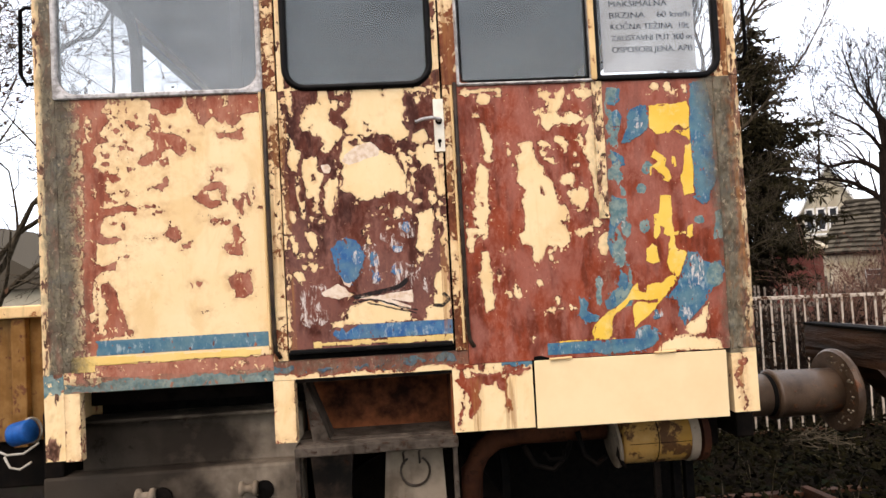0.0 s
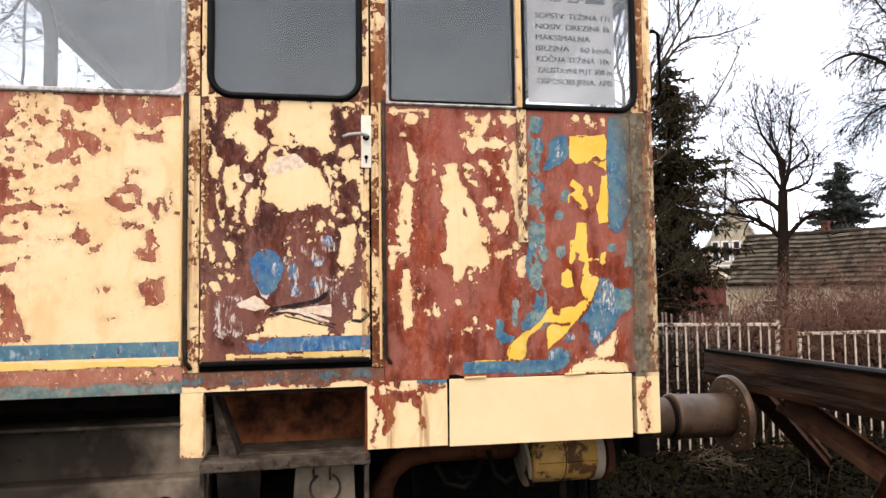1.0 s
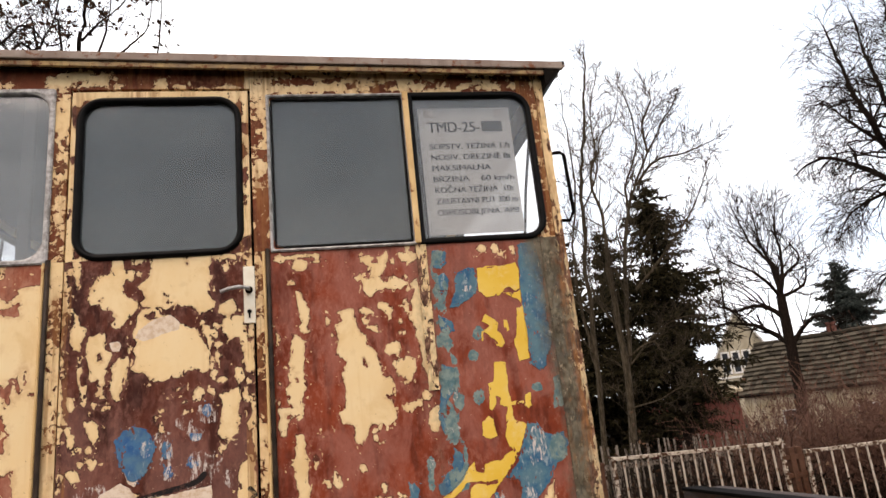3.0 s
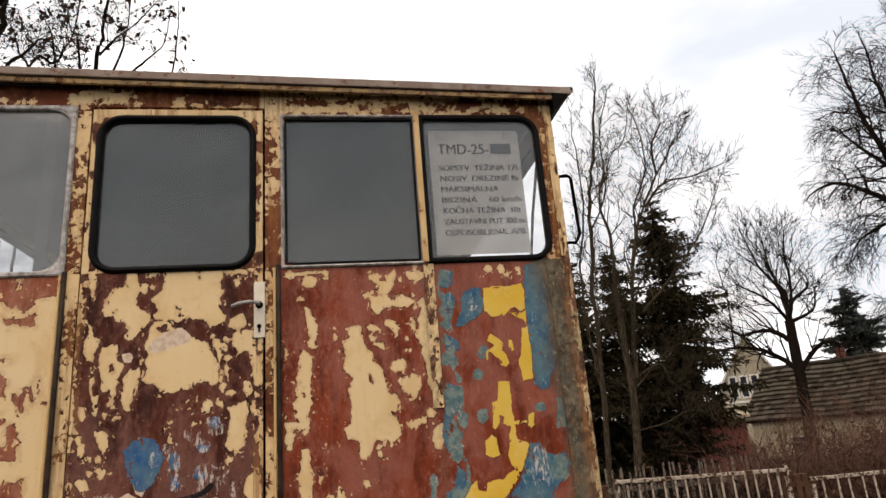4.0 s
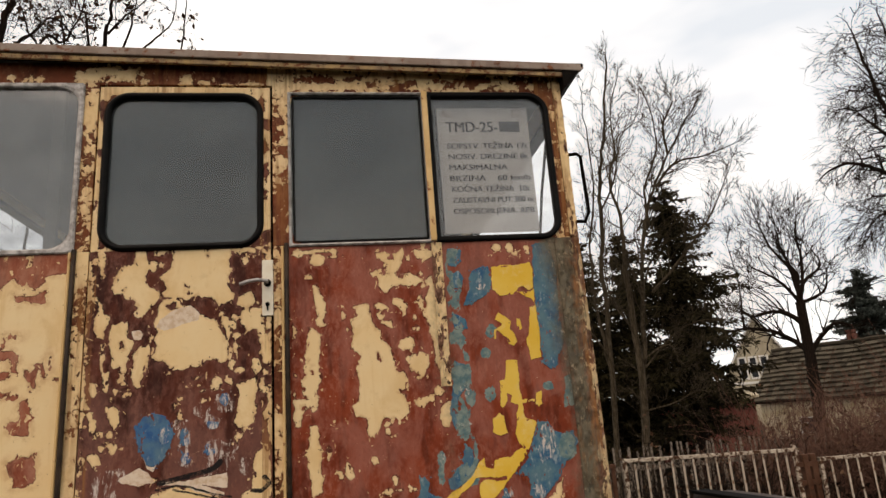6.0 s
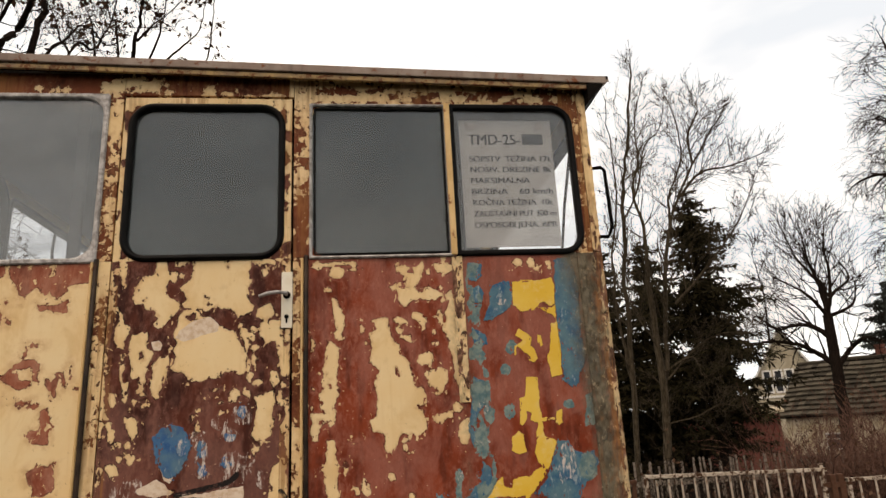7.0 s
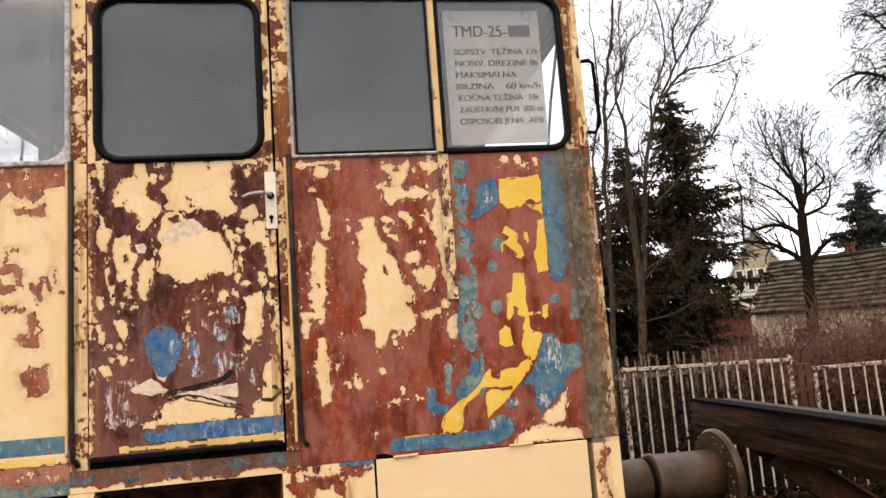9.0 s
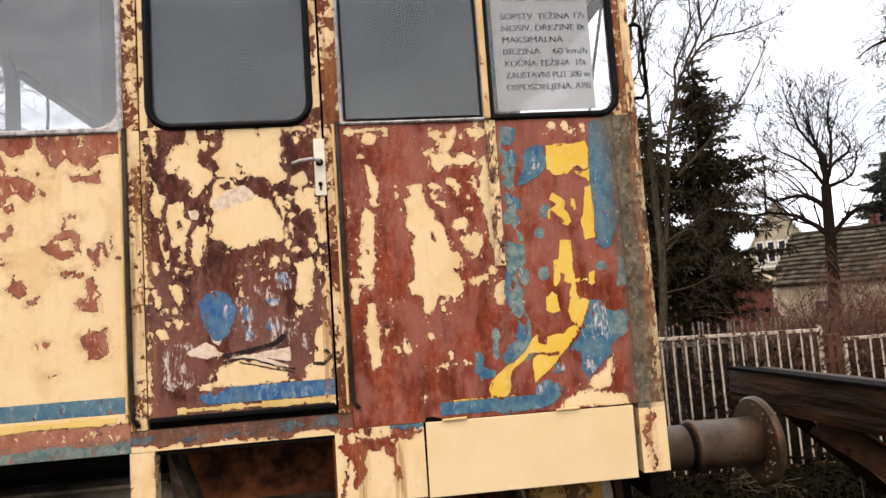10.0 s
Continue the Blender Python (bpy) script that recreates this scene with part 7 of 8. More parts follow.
M_LEAF = random_tint("withered_brown_leaves", (0.05, 0.028, 0.018), (0.13, 0.07, 0.04), 0.85)
M_DARKLEAF = random_tint("dark_withered_leaves", (0.006, 0.003, 0.002), (0.03, 0.016, 0.009), 0.85)
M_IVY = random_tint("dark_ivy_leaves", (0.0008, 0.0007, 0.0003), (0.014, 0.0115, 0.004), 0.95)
M_GRASS = random_tint("dead_grass", (0.04, 0.03, 0.018), (0.15, 0.115, 0.075), 0.85)


def polar(az, dist):
    return 0.13 + dist * math.sin(radians(az)), 0.15 + dist * math.cos(radians(az))


def withered_leaves(t, tips, leaves, rng):
    """Curled leaves and small seed balls left at the ends of the twigs."""
    LV, LF = [], []
    for p, w in tips:
        for _ in range(leaves):
            if rng.random() < 0.5:
                leaf(LV, LF, p + Vector((rng.gauss(0, 0.05), rng.gauss(0, 0.05), rng.gauss(0, 0.05))), rng.choice((0.018, 0.022, 0.03, 0.05, 0.075)) * rng.uniform(0.8, 1.2), rng)
    part("withered_foliage", (LV, LF), M_LEAF, t)


def bare_tree(az, dist, height, r, seed, label, mat=None, level=4, crotch=0.4, forks=3, spread=38, kids=4, up=0.12, limbs=(), droop=0.0, leaves=0, lean=(0, 0), tilt=(8, 30), reach=0.65, fork_r=0.6, wob=0.16):
    rng = random.Random(seed)
    TWIG[0] = max(0.004, 0.0005 * dist)
    x, y = polar(az, dist)
    g = ground_z(x, y)
    t = thing("bare_tree", label, "tree", (x, y, g))
    V, F, tips = [], [], []
    h, k = height * crotch, 7
    pts = [Vector((0, 0, -0.25))] + [Vector((lean[0] * (i + 1) / k + rng.gauss(0, 0.008) * h, lean[1] * (i + 1) / k + rng.gauss(0, 0.008) * h, h * (i + 1) / k)) for i in range(k)]
    stem(V, F, pts, [r * 1.3] + [r * (1.02 - 0.05 * i) for i in range(k)], 10)
    cur = pts[-1]
    part("trunk", ([tuple(v) for v in V], F), mat or M_BARK, t, smooth=True)
    V, F = [], []
    for i in range(forks):
        a = math.tau * i / forks + rng.random()
        ti = radians(rng.uniform(*tilt))
        d = Vector((math.sin(ti) * math.cos(a), math.sin(ti) * math.sin(a), math.cos(ti)))
        limb(V, F, tips, cur - Vector((0, 0, 0.05)), d, (height - h) * reach * rng.uniform(0.85, 1.15), r * fork_r, level, rng, spread, up, kids, 6, droop, wob)
    for z, dx, dy, dz, ln, rr in limbs:
        q = pts[0].lerp(pts[-1], min(1, max(0, z / h)))
        limb(V, F, tips, Vector((q.x, q.y, z)), Vector((dx, dy, dz)), ln, rr, level - 1, rng, spread, up * 0.4, kids, 7, droop, 0.12)
    part("crown", ([tuple(v) for v in V], F), mat or M_BARK, t, smooth=True)
    if leaves:
        withered_leaves(t, tips, leaves, rng)
    return t


def bearing(az, dist, z=0.0):
    """A place by its compass bearing and distance from the middle of the walk."""
    return Vector((0.5 + dist * math.sin(radians(az)), 0.36 + dist * math.cos(radians(az)), z))


def smooth_line(pts, n=4):
    """Points of a soft curve through pts."""
    out = []
    for i in range(len(pts) - 1):
        a, b, c, d = pts[max(i - 1, 0)], pts[i], pts[i + 1], pts[min(i + 2, len(pts) - 1)]
        for k in range(n):
            t = k / n
            out.append(0.5 * (2 * b + (c - a) * t + (2 * a - 5 * b + 4 * c - d) * t * t + (3 * b - a - 3 * c + d) * t ** 3))
    return out + [pts[-1]]


def trained_tree(label, stems, dist, mat, seed, twig, spread=40, up=0.1, droop=0.0, level=2, kids=3, wob=0.2, depth=0.35, leaves=0):
    """A bare tree grown on leading limbs; a limb: its two radii, number and length of side limbs, and its run as (bearing, height)."""
    rng = random.Random(seed)
    TWIG[0] = twig
    foot = bearing(stems[0][4][0][0], dist)
    foot.z = ground_z(foot.x, foot.y)
    t = thing("bare_tree", label, "tree", foot)
    TV, TF, V, F, tips = [], [], [], [], []
    for i, (r0, r1, n, ln, run) in enumerate(stems):
        away = 0.0
        pts = []
        for j, (az, z) in enumerate(run):
            pts.append(bearing(az, dist + away, z) - foot)
            away += rng.gauss(0, depth) * (i > 0)
        if i == 0:
            pts[0].z = -0.3
        pts = smooth_line(pts)
        length = sum((b - a).length for a, b in zip(pts, pts[1:]))
        for p in pts[1:]:
            p += Vector((rng.gauss(0, 0.004), rng.gauss(0, 0.004), rng.gauss(0, 0.004))) * length * 0.6
        radii = [r0 + (r1 - r0) * k / (len(pts) - 1) for k in range(len(pts))]
        if i == 0:
            radii[0] *= 1.5
            stem(TV, TF, pts, radii, 10)
        else:
            stem(V, F, pts, radii, 7)
        for k in range(n):
            s = 0.16 + 0.84 * (k + rng.random()) / n
            m = min(len(pts) - 2, int(s * (len(pts) - 1)))
            way = (pts[m + 1] - pts[m]).normalized()
            side = way.cross(Vector((rng.gauss(0, 1), rng.gauss(0, 1), rng.gauss(0, 0.6)))).normalized()
            a = radians(rng.gauss(spread, 12))
            r = max(min(radii[m] * 0.45, ln * 0.02), twig)
            limb(V, F, tips, pts[m], way * math.cos(a) + side * math.sin(a), ln * rng.uniform(0.55, 1.1) * (1.2 - 0.78 * s), r, level, rng, 36, up, kids, 5, droop, wob)
        if n:
            limb(V, F, tips, pts[-1], pts[-1] - pts[-2], ln * 0.22, r1, level, rng, 34, up, kids, 5, droop, wob)
    part("trunk", ([tuple(v) for v in TV], TF), mat, t, smooth=True)
    part("crown", ([tuple(v) for v in V], F), mat, t, smooth=True)
    if leaves:
        withered_leaves(t, tips, leaves, rng)
    return t


def leaf(V, F, c, s, rng, flat=0.0):
    """One small bent leaf: two triangles on a rib."""
    a = Vector((rng.gauss(0, 1), rng.gauss(0, 1), rng.gauss(0, 1) * (1 - flat))).normalized()
    b = a.cross(Vector((rng.gauss(0, 1 - flat), rng.gauss(0, 1 - flat), 1))).normalized()
    n = a.cross(b) * (0.25 * s)
    k = len(V)
    V += [tuple(c - a * s), tuple(c + b * s * 0.6 + n), tuple(c + a * s), tuple(c - b * s * 0.6 + n)]
    F += [(k, k + 1, k + 2), (k, k + 2, k + 3)]


def conifer(az, dist, height, width, seed, label, mat, density=1.0, bare=0.06, blade=0.16, grown=1.0):
    rng = random.Random(seed)
    x, y, _ = bearing(az, dist)
    t = thing("conifer", label, "tree", (x, y, ground_z(x, y)))
    V, F = [], []
    stem(V, F, [Vector((0, 0, height * i / 8 - 0.2 * (i == 0))) for i in range(9)], [0.17 * (1 - 0.93 * i / 8) * height / 7 for i in range(9)], 7)
    part("trunk", ([tuple(v) for v in V], F), M_BARK2, t, smooth=True)
    BV, BF, NV, NF = [], [], [], []
    z = height * bare
    while z < height * 0.985:
        s = z / height
        ln0 = width * (1 - s) ** 0.75 * (0.52 + 0.48 * min(1, s * 2.8)) + 0.08
        for i in range(rng.randint(6, 8)):
            az2 = rng.random() * math.tau
            ln = ln0 * rng.uniform(0.45, 1.15) * (0.8 + 0.75 * noise.noise((math.cos(az2) * 1.3, math.sin(az2) * 1.3, z * 0.9 + seed)))
            way = Vector((math.cos(az2), math.sin(az2), rng.uniform(-0.1, 0.3) - 0.25 * (1 - s))).normalized()
            p = Vector((0, 0, z + rng.uniform(-0.12, 0.12)))
            steps = max(3, int(ln / 0.2))
            pts = [p]
            for k in range(steps):
                way = (way + Vector((rng.gauss(0, 0.07), rng.gauss(0, 0.07), -0.05 + 0.1 * k / steps))).normalized()
                nx = p + way * (ln / steps)
                pts.append(nx)
                flat = way.cross(Vector((0, 0, 1))).normalized()
                for side in (-1, 1):
                    tw = (way * 0.7 + flat * side * rng.uniform(0.5, 1.0) + Vector((0, 0, rng.gauss(-0.15, 0.15)))).normalized()
                    tl = min(0.55, ln * 0.35) * rng.uniform(0.5, 1.1) * (1 - 0.6 * k / steps)
                    for _ in range(max(2, int(tl * 46 * density))):
                        q = p.lerp(nx, rng.random()) + tw * (tl * rng.random())
                        out = (tw * rng.uniform(0.2, 1.0) + Vector((rng.gauss(0, 0.5), rng.gauss(0, 0.5), rng.gauss(-0.25, 0.4)))).normalized()
                        w = out.cross(Vector((rng.gauss(0, 1), rng.gauss(0, 1), rng.gauss(0, 1)))).normalized()
                        bl, bw = blade * rng.uniform(0.5, 1.25), blade * rng.uniform(0.09, 0.16)
                        m = len(NV)
                        NV += [tuple(q), tuple(q + out * bl * 0.55 + w * bw), tuple(q + out * bl), tuple(q + out * bl * 0.5 - w * bw)]
                        NF.append((m, m + 1, m + 2, m + 3))
                p = nx
            stem(BV, BF, pts, [0.02 * (1 - 0.85 * k / steps) for k in range(steps + 1)], 3)
        z += (0.13 + 0.08 * rng.random()) * height / 7
    part("crown", ([tuple(v) for v in BV], BF), M_BARK2, t)
    part("foliage", (NV, NF), mat, t)
    for ob in t.children:
        ob.data.transform(Matrix.Scale(grown, 4))
    return t


def shrub(x, y, w, h, seed, mat, n=60, name="shrub", label="leafless red-brown shrub", full=0.25, leaf_mat=None):
    rng = random.Random(seed)
    TWIG[0] = 0.0035
    t = thing(name, label, "shrub", (x, y, ground_z(x, y)))
    V, F, tips = [], [], []
    for _ in range(n):
        a = rng.random() * math.tau
        d = Vector((math.cos(a) * rng.uniform(0.05, 0.8), math.sin(a) * rng.uniform(0.05, 0.8), 1))
        limb(V, F, tips, Vector((rng.gauss(0, w * 0.35), rng.gauss(0, w * 0.25), -0.05)), d, h * rng.uniform(0.45, 0.8), 0.009, 2, rng, 35, 0.05, 3, 4)
    part("crown", ([tuple(v) for v in V], F), mat, t)
    LV, LF = [], []
    for p, _ in tips:
        if rng.random() < full:
            leaf(LV, LF, p, rng.uniform(0.02, 0.04), rng)
    part("foliage", (LV, LF), leaf_mat or M_LEAF, t)
    return t


WALNUT_LIMBS = (
    (0.37, 0.27, 0, 0.0, ((37.1, -1.8), (37.0, -0.1), (37.1, 2.2), (37.2, 4.5), (37.3, 6.3), (37.3, 7.4))),
    (0.177, 0.061, 16, 3.6, ((37.1, 4.5), (36.2, 5.2), (35.1, 5.7), (33.6, 6.0), (32.6, 6.0))),
    (0.161, 0.043, 16, 3.24, ((37.1, 6.1), (36.2, 6.8), (35.0, 7.0), (33.7, 6.8), (32.6, 7.6))),
    (0.161, 0.048, 12, 2.34, ((37.4, 4.4), (38.2, 5.2), (39.1, 5.7), (39.8, 5.7), (40.4, 5.4))),
    (0.121, 0.036, 12, 2.34, ((37.5, 7.3), (38.5, 7.5), (39.2, 8.0), (39.5, 9.0))),
    (0.121, 0.024, 16, 2.88, ((37.3, 7.3), (36.7, 8.1), (36.0, 8.8), (34.9, 9.5), (34.0, 10.0))),
    (0.129, 0.031, 14, 2.7, ((37.4, 7.4), (37.8, 8.4), (38.5, 9.0), (39.2, 9.5), (38.8, 10.7))),
    (0.129, 0.019, 19, 3.06, ((37.4, 7.5), (37.4, 9.0), (36.9, 10.4), (36.7, 11.8), (36.6, 13.4))),
    (0.121, 0.019, 19, 3.06, ((37.3, 7.6), (37.1, 9.6), (36.1, 11.1), (35.6, 12.6), (35.3, 14.0))),
    (0.121, 0.019, 19, 2.88, ((37.6, 7.9), (38.0, 10.0), (38.0, 11.6), (38.5, 13.2))),
    (0.065, 0.012, 14, 2.16, ((33.1, 6.1), (33.2, 7.6), (33.3, 9.0), (33.0, 11.0), (33.0, 12.0))),
)
LEAFY_LIMBS = (
    (0.12, 0.05, 3, 1.4, ((-28.6, 0.0), (-28.6, 2.9), (-28.5, 6.0), (-28.3, 8.0), (-27.6, 9.3), (-26.8, 10.3), (-26.5, 11.4), (-26.4, 12.3))),
    (0.045, 0.026, 5, 0.9, ((-28.6, 6.2), (-26.7, 6.8), (-25.2, 7.1), (-23.9, 7.4), (-22.6, 7.9))),
    (0.03, 0.022, 3, 0.7, ((-24.0, 5.4), (-23.9, 6.4), (-23.9, 7.4), (-23.6, 8.2), (-23.0, 9.2))),
    (0.09, 0.04, 8, 1.0, ((-29.9, 9.4), (-29.0, 9.9), (-28.1, 10.4), (-27.1, 10.8), (-26.6, 10.8))),
    (0.05, 0.02, 9, 1.1, ((-29.9, 10.3), (-29.4, 10.8), (-28.4, 11.2), (-27.4, 11.8))),
    (0.06, 0.02, 8, 1.0, ((-20.1, 7.7), (-19.7, 9.5), (-19.4, 10.6), (-19.2, 11.0), (-19.0, 11.7), (-18.9, 12.7))),
    (0.03, 0.01, 6, 0.8, ((-19.3, 10.9), (-18.0, 11.3), (-16.8, 11.9), (-15.0, 12.4))),
    (0.03, 0.01, 5, 0.7, ((-19.1, 9.8), (-17.7, 10.6), (-17.4, 11.1), (-17.2, 11.7), (-17.1, 12.3))),
    (0.03, 0.01, 5, 0.6, ((-19.5, 9.6), (-16.3, 10.6), (-15.0, 11.0), (-14.2, 11.4), (-13.8, 11.7))),
    (0.025, 0.008, 4, 0.5, ((-14.9, 9.6), (-13.4, 10.7), (-13.1, 11.4), (-13.0, 11.8), (-13.2, 12.1))),
    (0.04, 0.014, 9, 0.9, ((-26.3, 8.7), (-24.1, 10.3), (-22.6, 10.7), (-22.0, 11.1), (-21.4, 11.6), (-21.1, 12.3))),
    (0.04, 0.014, 9, 0.9, ((-26.9, 9.3), (-25.8, 10.2), (-24.9, 10.7), (-23.4, 11.0), (-21.7, 11.2), (-20.6, 11.3))),
    (0.04, 0.014, 9, 0.9, ((-24.7, 8.8), (-24.3, 10.3), (-24.4, 10.8), (-25.1, 11.2), (-25.8, 11.8))),
    (0.035, 0.012, 8, 0.9, ((-20.6, 8.9), (-20.7, 10.5), (-21.1, 11.3), (-21.6, 11.8), (-22.0, 12.3))),
    (0.035, 0.012, 8, 0.8, ((-22.8, 9.2), (-22.5, 10.6), (-23.0, 11.1), (-23.6, 11.7))),
)
TALL_LIMBS = (
    (0.558, 0.378, 0, 0.0, ((45.5, -1.2), (46.2, 2.5), (46.8, 5.8), (47.2, 8.7), (47.4, 10.6), (47.7, 12.9), (48.3, 15.1))),
    (0.248, 0.055, 28, 2.88, ((47.4, 10.4), (46.9, 12.0), (46.0, 12.9), (44.8, 13.9), (43.7, 14.5), (42.4, 14.8), (41.0, 14.5))),
    (0.211, 0.044, 32, 3.6, ((47.8, 12.8), (47.5, 15.0), (47.3, 17.2), (47.1, 19.4), (46.9, 21.4), (46.8, 23.7))),
    (0.223, 0.033, 32, 3.6, ((47.5, 12.5), (46.6, 14.4), (45.9, 16.4), (45.4, 18.5), (45.0, 20.9), (44.8, 22.6))),
    (0.186, 0.028, 32, 3.6, ((48.2, 14.8), (48.8, 17.8), (48.7, 20.6), (49.0, 23.5))),
    (0.149, 0.033, 21, 2.34, ((47.1, 7.6), (46.3, 8.1), (45.2, 7.8), (44.2, 7.3), (43.7, 6.9))),
    (0.186, 0.028, 28, 3.6, ((48.4, 15.0), (49.6, 17.3), (50.9, 19.6), (51.8, 22.4))),
    (0.136, 0.028, 25, 2.88, ((46.4, 12.4), (45.6, 12.3), (44.4, 12.0), (43.1, 11.4), (42.4, 10.7))),
    (0.124, 0.022, 21, 2.7, ((46.2, 15.3), (45.2, 16.0), (44.3, 17.1), (43.6, 18.1))),
)
THIN_STEMS = (
    (0.096, 0.024, 30, 1.6, ((21.9, -0.3), (22.6, 2.6), (22.9, 5.5), (23.4, 7.8), (24.0, 9.7), (24.8, 11.2), (25.6, 13.2), (25.8, 14.0))),
    (0.056, 0.011, 28, 1.35, ((22.6, 3.1), (22.1, 5.3), (22.3, 7.3), (23.3, 9.3), (23.2, 11.3), (23.3, 12.9))),
    (0.037, 0.011, 18, 1.17, ((23.7, 8.4), (25.1, 9.5), (26.1, 10.8), (27.6, 11.4), (28.4, 12.3))),
)
LOW_FORKED_STEMS = (
    (0.136, 0.08, 13, 1.2, ((24.1, -0.3), (24.7, 1.3), (25.0, 2.6), (24.9, 4.5), (25.0, 6.3))),
    (0.062, 0.011, 36, 1.44, ((25.0, 6.3), (25.1, 7.7), (24.6, 8.9), (25.5, 10.0), (25.5, 11.2), (26.7, 12.6))),
    (0.081, 0.017, 39, 1.53, ((25.0, 2.5), (25.7, 4.2), (26.2, 5.8), (27.0, 7.3), (28.1, 8.4), (29.4, 9.4), (31.3, 10.5), (32.8, 10.8))),
    (0.05, 0.011, 28, 1.35, ((28.4, 8.5), (30.2, 9.2), (32.7, 9.1), (35.1, 9.4))),
    (0.05, 0.011, 28, 1.26, ((26.8, 5.2), (28.9, 5.9), (31.0, 6.7), (32.7, 7.5), (34.5, 8.6))),
    (0.043, 0.011, 25, 1.26, ((27.3, 7.3), (27.5, 8.5), (28.9, 9.7), (29.0, 10.9), (28.4, 12.0))),
    (0.043, 0.011, 21, 1.26, ((29.8, 9.5), (29.8, 10.4), (30.9, 11.0), (30.7, 11.6))),
    (0.031, 0.008, 18, 0.9, ((25.4, 3.0), (27.9, 3.9), (30.1, 4.2), (32.7, 4.1))),
    (0.031, 0.008, 16, 0.81, ((25.1, 3.2), (27.5, 3.6), (28.2, 3.0), (30.6, 3.5))),
    (0.028, 0.007, 14, 0.81, ((25.1, 4.0), (23.4, 5.1), (23.2, 6.4), (22.7, 7.0))),
    (0.028, 0.007, 16, 0.81, ((24.6, 1.7), (27.2, 1.9), (29.1, 2.2), (30.5, 2.0))),
)

conifer(28.8, 27, 7.5, 2.65, 3, "dark drooping spruce behind the fence", M_NEEDLE, 1.5, 0.16, blade=0.19, grown=1.55)
conifer(24.6, 31, 6.8, 2.5, 4, "dark spruce with brownish needles", M_NEEDLE, 1.2, blade=0.2, grown=1.6)
conifer(21.0, 29, 6.2, 2.6, 6, "dark spruce with brownish needles", M_NEEDLE, 1.0, blade=0.2, grown=1.6)
conifer(41.3, 110, 7.8, 4.1, 5, "blue-green spruce behind the tiled roof", M_NEEDLE2, 1.8, blade=0.24, grown=2.55)
trained_tree("tall thin leafless tree with upright stems", THIN_STEMS, 22, M_BARK, 11, 0.007, 34, 0.1, kids=4, wob=0.16)
trained_tree("leafless tree with several warm grey stems and low limbs", LOW_FORKED_STEMS, 21, M_BARK, 12, 0.007, 38, 0.08, kids=4, wob=0.16)
trained_tree("leafless walnut tree with wide bent limbs", WALNUT_LIMBS, 45, M_BARK2, 13, 0.014, 40, 0.1, kids=4, wob=0.18, depth=0.6)
trained_tree("tall leafless tree with a thick dark trunk and drooping twigs", TALL_LIMBS, 45, M_BARK2, 14, 0.014, 45, -0.02, 0.035, level=2, kids=5, wob=0.18, depth=0.8)
trained_tree("leafless tree with some withered brown leaves", LEAFY_LIMBS, 15, M_BARK2, 15, 0.006, 42, 0.06, level=2, kids=4, wob=0.24, depth=0.4, leaves=2)
bare_tree(-36, 14.5, 10.5, 0.1, 17, "leafless tree with some withered brown leaves", M_BARK2, 4, 0.34, 6, 42, 4, 0.05, leaves=2, reach=0.5, tilt=(10, 45), wob=0.22)
bare_tree(-31, 11, 6.5, 0.08, 16, "bare grey tree with low bent limbs and few curled leaves", M_BARK, 4, 0.3, 5, 46, 4, 0.04, limbs=((1.6, 0.8, -0.3, 0.6, 2.4, 0.05), (1.2, 0.7, -0.6, 0.3, 2.0, 0.045), (2.2, -0.8, -0.2, 0.6, 2.2, 0.05)), leaves=1, wob=0.26)
for i in range(10):
    sx, sy = polar(35.5 + 1.4 * i, 11.5 + 0.8 * math.sin(i * 2.1))
    shrub(sx, sy, 1.1, 1.5 + 0.25 * math.sin(i * 1.7) + 0.8 * (i == 7), 30 + i, M_TWIG, 84, label="leafless red-brown shrub behind the iron fence")
for i in range(6):
    sx, sy = polar(20 + 2.9 * i, 9.2 + 0.4 * math.sin(i * 3))
    shrub(sx, sy, 0.9, 1.25, 50 + i, M_BARK2, 26, label="dark leafless shrub behind the iron fence")
for i in range(12):
    shrub(0.5 + 0.72 * i, 7.35 + 0.35 * math.sin(i * 2.3), 0.85, 0.85 + 0.15 * math.sin(i * 1.3), 70 + i, M_BARK2, 40, label="dark tangled thicket against the iron fence", full=0.85, leaf_mat=M_DARKLEAF)


# ---- houses ----
M_PLASTER = plain("stained_ochre_plaster", (0.36, 0.28, 0.165), (0.62, 0.53, 0.39), 0.9, 0.9, bump=0.004)
M_PLASTER2 = plain("pale_yellow_plaster", (0.33, 0.28, 0.195), (0.46, 0.405, 0.295), 0.9, 0.8, bump=0.004)
M_TILE = random_tint("mossy_brown_roof_tiles", (0.05, 0.041, 0.03), (0.155, 0.128, 0.092), 0.9)
M_REDWALL = plain("dark_red_boards", (0.14, 0.04, 0.03), (0.2, 0.06, 0.045), 0.85, 3)
M_WHITE = plain("white_window_paint", (0.6, 0.58, 0.52), (0.72, 0.7, 0.65), 0.6, 5)
M_PANE = plain("dark_window_glass", (0.02, 0.022, 0.025), (0.04, 0.042, 0.045), 0.1, 2, bump=0)
M_BRICK = plain("red_chimney_brick", (0.14, 0.05, 0.035), (0.2, 0.08, 0.055), 0.9, 8)


